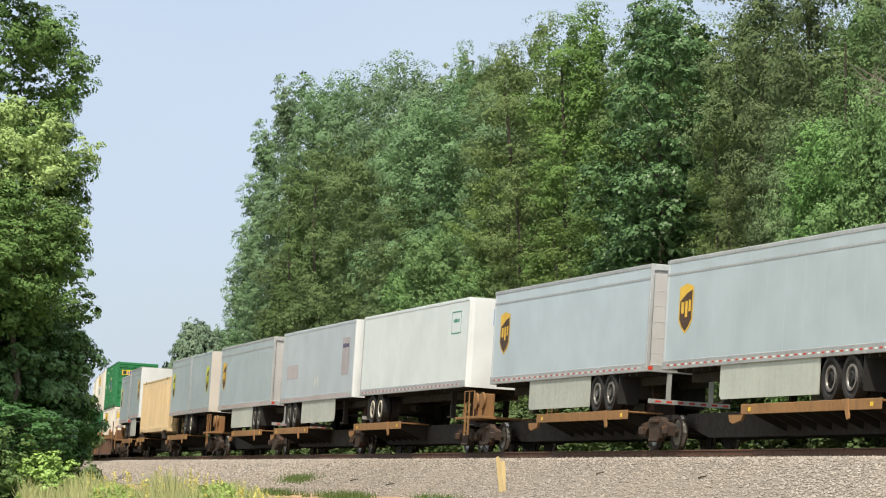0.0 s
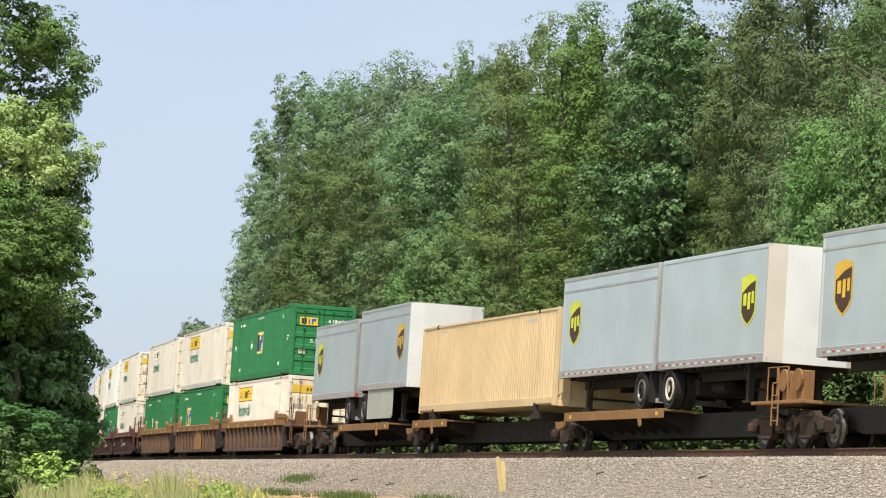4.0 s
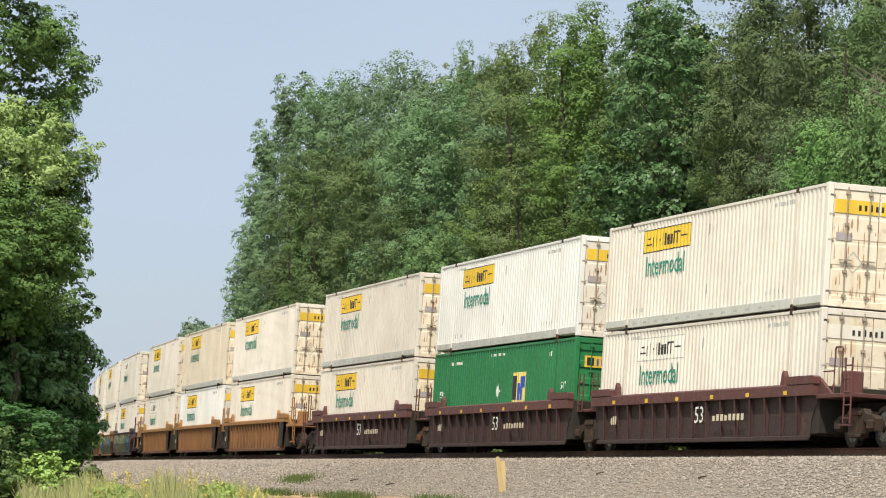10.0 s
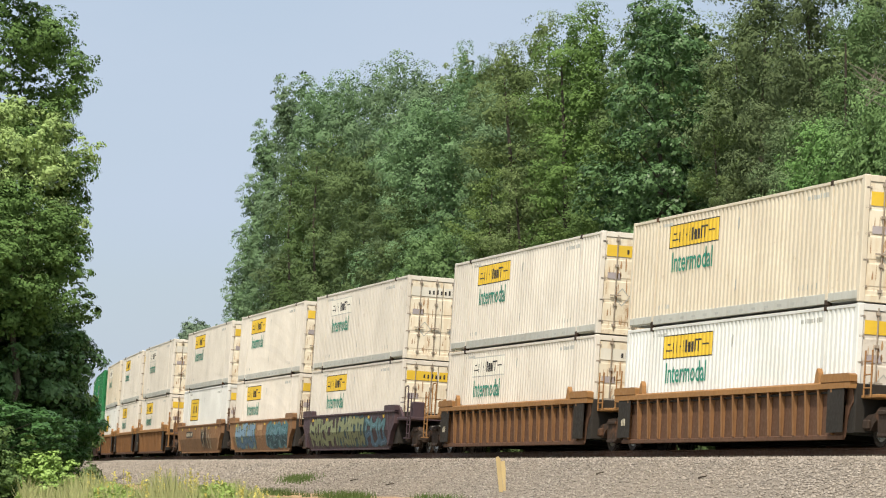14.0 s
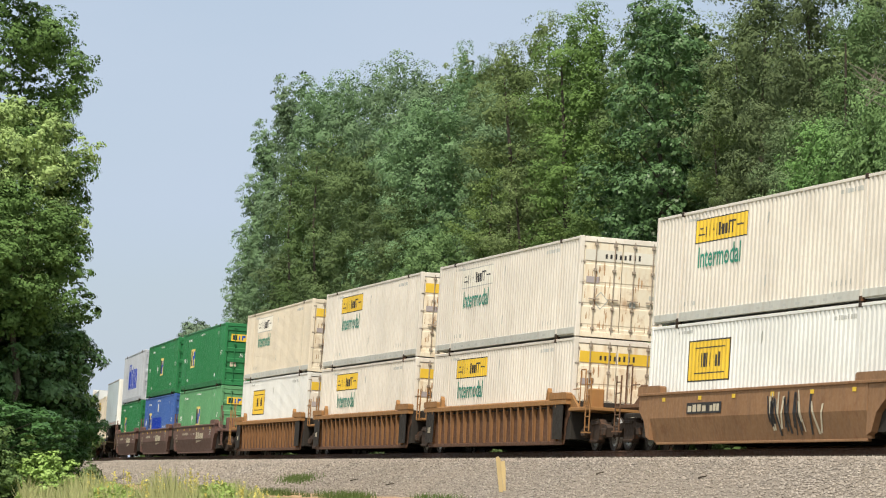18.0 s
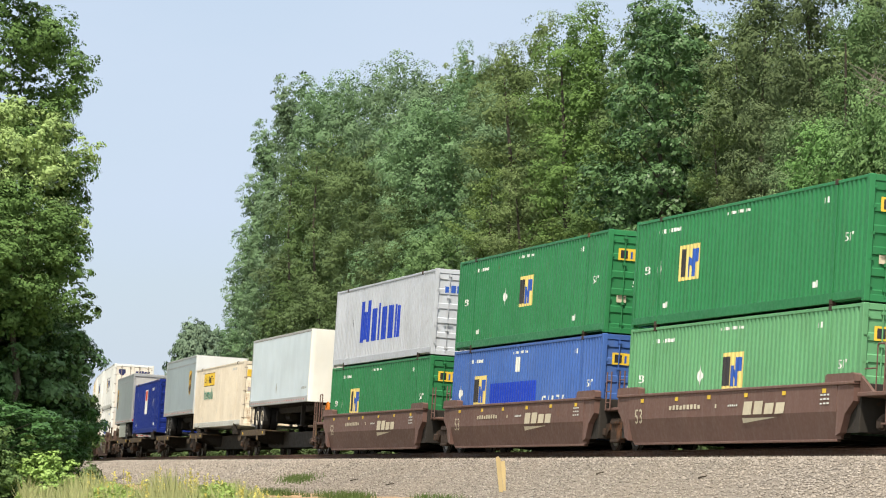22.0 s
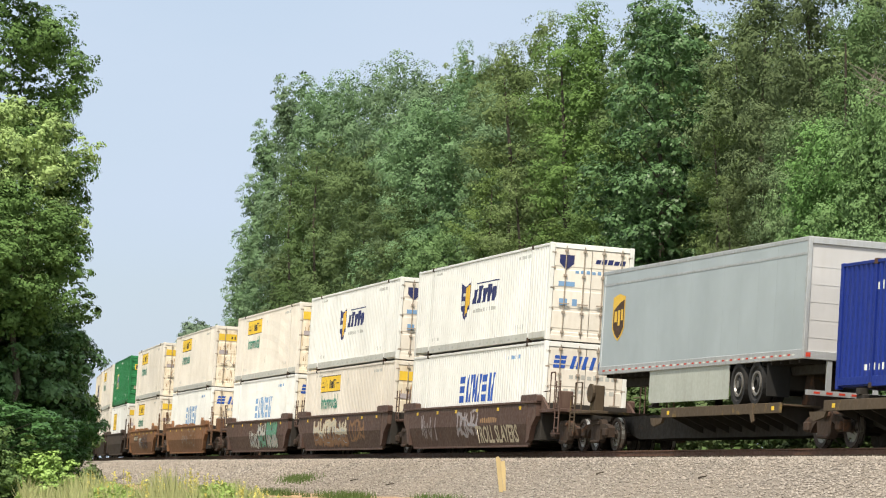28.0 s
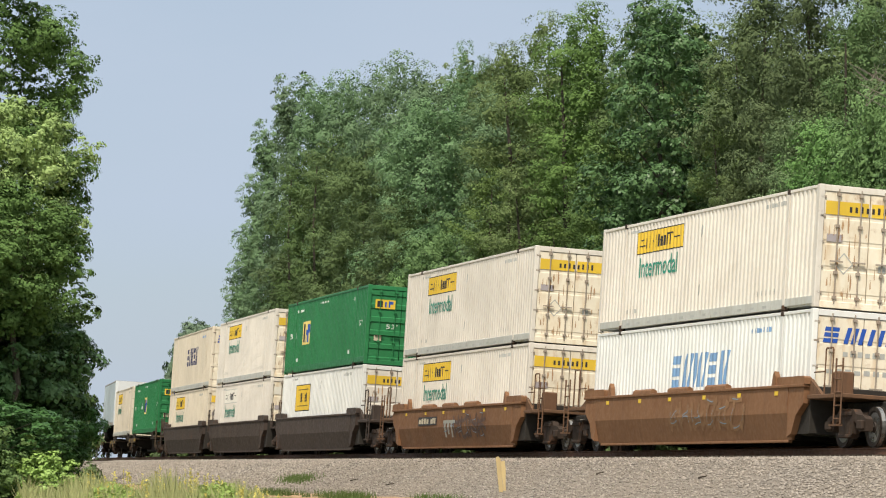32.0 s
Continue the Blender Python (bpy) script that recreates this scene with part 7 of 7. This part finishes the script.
for row in ((49.0, 9.6, 17.3, 1.05), (51.5, 11.2, 18.2, 1.05), (48.0, 12.2, 18.5, 1.0), (43.6, 9.2, 12.8, 0.8), (43.4, 10.8, 16.4, 0.9)):
    wood_tree(row[0], row[1], "lime", *row[2:])
for row in ((36.0, 9.2, 16.2, 1.02), (37.6, 8.6, 10.5, 0.66)):
    wood_tree(row[0], row[1], "ivy", *row[2:])
for row in ((28.6, 8.6, 12.6, 0.50), (25.8, 8.1, 9.4, 0.45)):
    wood_tree(row[0], row[1], "fine", *row[2:], "narrow olive tree with fine leaves")
for row in ((28.6, 10.2, 17.2, 0.95), (24.0, 10.2, 16.4, 0.85), (19.6, 10.6, 15.9, 0.9), (14.6, 10.2, 15.3, 0.9), (35.0, 12.5, 15.8, 0.9), (9.5, 10.0, 14.8, 0.9), (4.0, 9.8, 14.4, 0.9)):
    wood_tree(row[0], row[1], "oak", *row[2:])
for row in ((16.4, 8.8, 13.4, 0.95), (18.8, 7.4, 10.4, 0.70), (12.6, 8.8, 13.4, 0.9), (7.0, 8.6, 12.6, 0.9)):
    wood_tree(row[0], row[1], "soft", *row[2:])
for row in ((13.6, 6.7, 9.5, 0.72), (10.2, 6.6, 9.9, 0.75), (16.2, 6.9, 8.6, 0.60), (6.5, 6.8, 9.8, 0.8), (64.0, 7.5, 10.0, 0.85), (69.0, 7.3, 8.8, 0.7), (57.0, 7.4, 8.0, 0.65)):
    wood_tree(row[0], row[1], "droop", *row[2:])


def wood_height(s):
    return 11.0 + 0.080 * s + (2.0 if s < 27 else 1.2 if 40 < s < 95 else 0.0)


for s in np.arange(4, 130, 6.4):
    k = rw.randrange(2)
    p = off_line(s + rw.uniform(-1.5, 1.5), 14.6 + rw.uniform(-1.0, 1.0), 0, False)
    plant(BACK[k], p.x, p.y, -0.7, rw.uniform(0, 360), (0.95, wood_height(s) * rw.uniform(0.92, 1.05) / 20.0), ("tall broadleaf tree inside the wood", "tall olive-green tree inside the wood")[k])
for s in np.arange(12, 128, 11.0):
    k = rw.randrange(2)
    p = off_line(s + rw.uniform(-2, 2), 22 + rw.uniform(-2, 2), 0, False)
    plant(BACK[k], p.x, p.y, -0.7, rw.uniform(0, 360), (1.15, (wood_height(s) + 0.8) * rw.uniform(0.92, 1.05) / 20.0), ("tall broadleaf tree deep in the wood", "tall olive-green tree deep in the wood")[k])

# shrubs along the foot of the wood
# the first kind's dark green stands in for shade below the wood
BUSH = [tree_kind(31, 5.5, 2.6, "leaf_dark", leaf=0.12, clumps=60, per=60, low=0.02, clump=0.6), tree_kind(32, 4.5, 2.4, "leaf_vine", leaf=0.13, clumps=55, per=90, low=0.02, clump=0.55)]
# past s = 150 the row is added to block sky under the cars
for i, s in enumerate(np.arange(-18, 290, 4.6)):
    p = off_line(s + rw.uniform(-1, 1), 7.0 + rw.uniform(-0.4, 0.6), 0, False)
    plant(BUSH[0], p.x, p.y, -1.1, rw.uniform(0, 360), (rw.uniform(0.7, 0.9), rw.uniform(0.5, 0.8)), "leafy shrub at the foot of the wood", "shrub", "shrubs beyond the track")

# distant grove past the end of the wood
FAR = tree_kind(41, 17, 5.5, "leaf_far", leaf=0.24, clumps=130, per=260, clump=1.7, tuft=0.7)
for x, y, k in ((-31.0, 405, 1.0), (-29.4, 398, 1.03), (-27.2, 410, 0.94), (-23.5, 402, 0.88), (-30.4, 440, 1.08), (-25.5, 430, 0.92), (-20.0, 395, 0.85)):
    plant(FAR, x, y, -0.6, rw.uniform(0, 360), (k * 0.52, k * 0.93), "distant grove tree with haze put into its colour", group="distant grove")
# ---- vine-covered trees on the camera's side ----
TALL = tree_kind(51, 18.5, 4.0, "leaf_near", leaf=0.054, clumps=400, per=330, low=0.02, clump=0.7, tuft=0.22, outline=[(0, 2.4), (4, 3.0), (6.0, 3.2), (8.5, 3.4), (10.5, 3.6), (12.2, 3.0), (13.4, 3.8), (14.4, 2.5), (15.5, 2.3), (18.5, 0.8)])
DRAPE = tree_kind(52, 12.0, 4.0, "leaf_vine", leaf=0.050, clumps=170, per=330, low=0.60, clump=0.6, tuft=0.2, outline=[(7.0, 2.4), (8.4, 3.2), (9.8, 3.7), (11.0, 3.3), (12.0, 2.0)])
WALL = tree_kind(53, 6.2, 4.4, "leaf_wall", leaf=0.075, clumps=260, per=200, low=0.0, clump=0.6, tuft=0.24, outline=[(0, 2.4), (1.5, 2.7), (3.0, 3.2), (4.2, 4.2), (5.2, 3.9), (6.2, 1.8)])
ROUGH = tree_kind(54, 18.0, 4.6, "leaf_near", leaf=0.13, clumps=200, per=140, tuft=0.34)
tall = plant(TALL, -14.55, 101.0, -1.6, 40, (1.05, 1.0), "tall broadleaf tree hung with vines beside the track", group="trees on the near side")
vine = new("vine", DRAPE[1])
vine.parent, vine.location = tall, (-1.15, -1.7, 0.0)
vine["label"] = "yellow-green vines draped over the crown, brightened to look sunlit"
plant(WALL, -14.7, 99.2, -1.7, 10, (1.0, 1.0), "low tree smothered in green vines", group="trees on the near side")
plant(WALL, -14.6, 94.6, -1.75, 80, (1.0, 0.52), "wide hummock of deep green vines", "shrub", "shrubs on the near side")
# crown added so that its shadow darkens the vines behind it
SHADE_CROWN = tree_kind(55, 10.8, 3.0, "leaf_near", leaf=0.054, clumps=130, per=320, low=0.56, clump=0.65, tuft=0.22, outline=[(6.0, 1.4), (7.4, 2.3), (9.2, 2.4), (10.8, 1.0)])
plant(SHADE_CROWN, -13.1, 96.4, -1.6, 75, (1.0, 0.86), "broadleaf tree added to overhang and shade the vines", group="trees on the near side")
plant(ROUGH, -17.2, 105.5, -1.5, 310, (0.75, 1.0), "tall broadleaf tree among the vines", group="trees on the near side")
plant(ROUGH, -20.0, 106.0, -1.5, 200, (1.0, 1.0), "tall broadleaf tree behind the vines", group="trees on the near side")
# five of these are out of sight, added to darken reflections in trailers
for x, y, k in ((-21.8, 160.0, 0.7), (-24.6, 180.0, 0.75), (-26.4, 200.0, 0.62), (-29.6, 221.0, 0.75), (-31.0, 240.0, 0.6), (-34.0, 262.0, 0.75), (-38.5, 290.0, 0.8), (-43.0, 320.0, 0.8)):
    plant(ROUGH, x, y, -1.4, rw.uniform(0, 360), (0.9, k), "broadleaf tree added on the near side of the curve", group="trees on the near side")
plant(BUSH[0], -17.6, 150.0, -1.4, 50, (0.9, 0.85), "dark shrub beside the curve of the track", "shrub", "shrubs on the near side")
plant(ROUGH, -19.0, 118.0, -1.5, 100, (0.9, 0.75), "broadleaf tree beyond the vines", group="trees on the near side")
plant(BUSH[1], -10.7, 90.0, -1.75, 75, (0.46, 0.37), "bright green bush among weeds", "shrub", "shrubs on the near side")
plant(BUSH[0], -12.2, 90.0, -1.75, 15, (0.55, 0.42), "leafy bush at the foot of the vines", "shrub", "shrubs on the near side")
plant(WALL, -12.5, 99.5, -1.75, 130, (0.55, 0.56), "low bush smothered in green vines", "shrub", "shrubs on the near side")
plant(BUSH[0], -26.5, 246.0, -1.0, 15, (0.8, 1.0), "dark shrub by the far curve of the track", "shrub", "shrubs on the near side")


def make_weeds():
    rng = np.random.default_rng(8)
    quads, heads = [], []
    for i in range(9000):
        d = 58 + 34 * rng.random()
        px = 40 + 460 * rng.random() ** 1.1
        x = (px - 784) / 5875 * d
        z0 = -1.55
        reach = min(1.0, max(0.25, (620 - px) / 250))
        h = (0.40 + 0.72 * rng.random() ** 1.6) * reach * (0.88 + 0.16 * math.sin(px * 0.045 + 1) + 0.06 * math.sin(px * 0.17))
        w = 0.006 + 0.009 * rng.random()
        lean = rng.normal(size=2) * 0.16 * h
        a = rng.random() * 6.28
        dx, dy = w * math.cos(a), w * math.sin(a)
        pts = [(x, d, z0), (x + lean[0] * 0.35, d + lean[1] * 0.35, z0 + h * 0.6), (x + lean[0], d + lean[1], z0 + h)]
        for (p, q), (w0, w1) in zip(zip(pts, pts[1:]), ((1.0, 0.8), (0.8, 0.15))):
            quads.append([(p[0] - dx * w0, p[1] - dy * w0, p[2]), (p[0] + dx * w0, p[1] + dy * w0, p[2]), (q[0] + dx * w1, q[1] + dy * w1, q[2]), (q[0] - dx * w1, q[1] - dy * w1, q[2])])
    herbs = []
    for i in range(42000):  # soft leaves among the stems
        d = 60 + 31 * rng.random()
        px = 30 + 470 * rng.random()
        k = 0.60 + 0.30 * math.sin(px * 0.031 + 2.0) + 0.22 * math.sin(px * 0.083 + d * 0.4)
        c = np.array([(px - 784) / 5875 * d, d, -1.55 + max(0.12, 0.74 * k) * min(1.0, max(0.3, (640 - px) / 240)) * rng.random() ** 0.7])
        u = rng.normal(size=3) * 0.030
        v = rng.normal(size=3) * 0.020
        herbs.append([c - u, c + v, c + u, c - v])
    tagged(new("broadleaf_weeds", leaf_mesh("broadleaf_weeds", np.array(herbs), "herb")), "soft green broadleaf weeds among dry grass", "weeds", kind="stuff")
    for i in range(95):     # flower spikes on their own stems
        d = 60 + 30 * rng.random()
        px = 150 + 350 * rng.random()
        x = (px - 784) / 5875 * d
        h = (0.62 + 0.55 * rng.random()) * min(1.0, max(0.5, (640 - px) / 300))
        quads.append([(x - 0.006, d, -1.55), (x + 0.006, d, -1.55), (x + 0.004, d, -1.55 + h), (x - 0.004, d, -1.55 + h)])
        for k in range(26):
            c = np.array([x, d, -1.55 + h * (0.68 + 0.36 * rng.random())]) + rng.normal(size=3) * 0.012
            u = rng.normal(size=3) * 0.013
            v = rng.normal(size=3) * 0.013
            heads.append([c - u, c + v, c + u, c - v])
    weeds = tagged(new("tall_weeds", leaf_mesh("tall_weeds", np.array(quads), "grass")), "tall dry yellow-green weeds and grass", "weeds", kind="stuff")
    tagged(new("weed_flowers", leaf_mesh("weed_flowers", np.array(heads), "flower")), "yellow flower spikes above the weeds", "wildflowers", kind="stuff")


make_weeds()


def make_verge():
    rng = np.random.default_rng(9)
    quads = []
    for i in range(3200):
        s = 12 + 27 * rng.random()
        off = -4.3 - 0.8 * rng.random()
        if math.sin(s * 0.55) + 0.6 * math.sin(s * 1.7 + 1) < -0.1:
            continue
        p = off_line(s, off, 0, False)
        z0 = -1.42 + GRADE * s
        h = 0.08 + 0.20 * rng.random()
        a = rng.random() * 6.28
        dx, dy = 0.012 * math.cos(a), 0.012 * math.sin(a)
        l = rng.normal(size=2) * 0.05
        quads.append([(p.x - dx, p.y - dy, z0), (p.x + dx, p.y + dy, z0), (p.x + l[0] + dx * 0.2, p.y + l[1], z0 + h), (p.x + l[0] - dx * 0.2, p.y + l[1], z0 + h)])
    for i in range(800):   # a tuft that has crept onto the ballast
        s, off = 41.5 + 1.5 * rng.normal(), -2.78 + 0.16 * rng.normal()
        p = off_line(s, off, float(np.interp(off, [-4.2, -2.6, -1.35], [-1.95, -1.06, -0.50])))
        a = rng.random() * 6.28
        dx, dy = 0.014 * math.cos(a), 0.014 * math.sin(a)
        quads.append([(p.x - dx, p.y - dy, p.z), (p.x + dx, p.y + dy, p.z), (p.x + dx * 0.3, p.y, p.z + 0.08 + 0.08 * rng.random()), (p.x - dx * 0.3, p.y, p.z + 0.12)])
    tagged(new("verge_grass", leaf_mesh("verge_grass", np.array(quads), "verge")), "short grass along the foot of the ballast", "grass", kind="stuff")


make_verge()


def make_stake():
    st = thing("survey_stake", "pale split wooden survey stake standing at the foot of the ballast", "stake")
    d = 90.0
    x = (883 - 784) / 5875 * d
    st.location = (x, d, -1.50)
    part("lath", shape("lath", "wood", lambda bm: prism(bm, [(-0.01, 0.0), (0.10, 0.0), (0.0, 1.29), (-0.06, 1.36), (-0.13, 1.33)], "y", -0.012, 0.012)), st)
    part("splinter", shape("splinter", "wood", lambda bm: prism(bm, [(0.08, 0.0), (0.17, 0.0), (0.13, 0.62), (0.14, 1.02), (0.11, 1.24), (0.01, 1.22), (0.03, 0.9), (0.07, 0.55)], "y", -0.034, -0.014)), st)


make_stake()


def make_signal():
    sg = thing("signal_ladder", "grey steel signal ladder beside the far track", "ladder")
    d = 262.0
    x = (165 - 784) / 5875 * d
    sg.location = (x, d, -0.4)
    me = shape("signal_rails", "galv", lambda bm: [tube(bm, [(dx, 0, 0), (dx, 0, 3.3)], 0.05, sides=6) for dx in (-0.2, 0.2)])
    part("stile", me, sg)
    rung = shape("signal_rung", "galv", lambda bm: tube(bm, [(-0.2, 0, 0), (0.2, 0, 0)], 0.04, sides=6))
    for k in range(8):
        part("rung", rung, sg, at=(0, 0, 0.3 + 0.4 * k))


make_signal()


def dead_tree(x, y, z0, height, seed, reach, label):
    """A bare snag: a thin trunk with forking grey limbs."""
    rng = random.Random(seed)
    t = thing("dead_tree", label, "tree")
    t.location = (x, y, z0)
    part("trunk", shape(("snag", seed), "bark", lambda bm: tube(bm, [(0, 0, 0), (0.1, 0, height * 0.5), (-0.1, 0.1, height)], 0.11, 0.02, 7)), t)
    for k in range(9):
        h = height * rng.uniform(0.90, 0.99)
        dx, dy = rng.choice((-1, -1, 1)) * rng.uniform(0.5, 1.0) * reach, rng.uniform(-0.6, 0.2) * reach
        def limb(bm, h=h, dx=dx, dy=dy):
            tube(bm, [(0, 0, h), (dx * 0.5, dy * 0.5, h + 0.15), (dx, dy, h + 0.1 + 0.3 * abs(dx))], 0.020, 0.006, 5)
            for q in range(4):
                f = rng.uniform(0.4, 0.9)
                tube(bm, [(dx * f, dy * f, h + 0.15), (dx * f + rng.uniform(-0.4, 0.4), dy * f, h + 0.15 + rng.uniform(0.1, 0.5))], 0.011, 0.004, 4)
        part("limb", shape(("snag_limb", seed, k), "dead_wood", limb), t)


dead_tree(9.3, 136.0, -0.7, 19.0, 7, 1.1, "thin dead-topped tree with bare twigs inside the wood")
dead_tree(12.3, 86.5, -1.0, 10.6, 3, 1.7, "bare grey dead tree among green boughs beyond the track")

for x, y, z, turn, ln in ((-1.66, 102.72, -0.97, 58, 0.55), (3.99, 85.29, -0.63, 50, 0.32), (-2.95, 108.6, -0.86, 55, 0.40), (6.02, 77.53, -0.71, 20, 0.22)):
    sk = thing("stick", "dark broken stick lying on the ballast", "stick", "sticks on the ballast")
    sk.matrix_basis = pose(x, y, z, 0, 0, turn)
    part("wood", shape(("stick", ln), "tie", lambda bm: tube(bm, [(-ln / 2, 0, 0.0), (0, 0.03, 0.03), (ln / 2, 0, 0.05)], 0.022, 0.012, 6)), sk)


# ---- the train rolls by ----
def motions():
    times = [float(k) for k in range(0, 33)]
    half_turn = Matrix.Rotation(math.pi, 4, "Z")
    for ob, u, z in MOVING:
        rows = []
        for t in times:
            m = train_pose(u, t, 0.0, z)
            rows.append((t, m @ half_turn if "flip" in ob else m))
        walk(ob, rows)


motions()
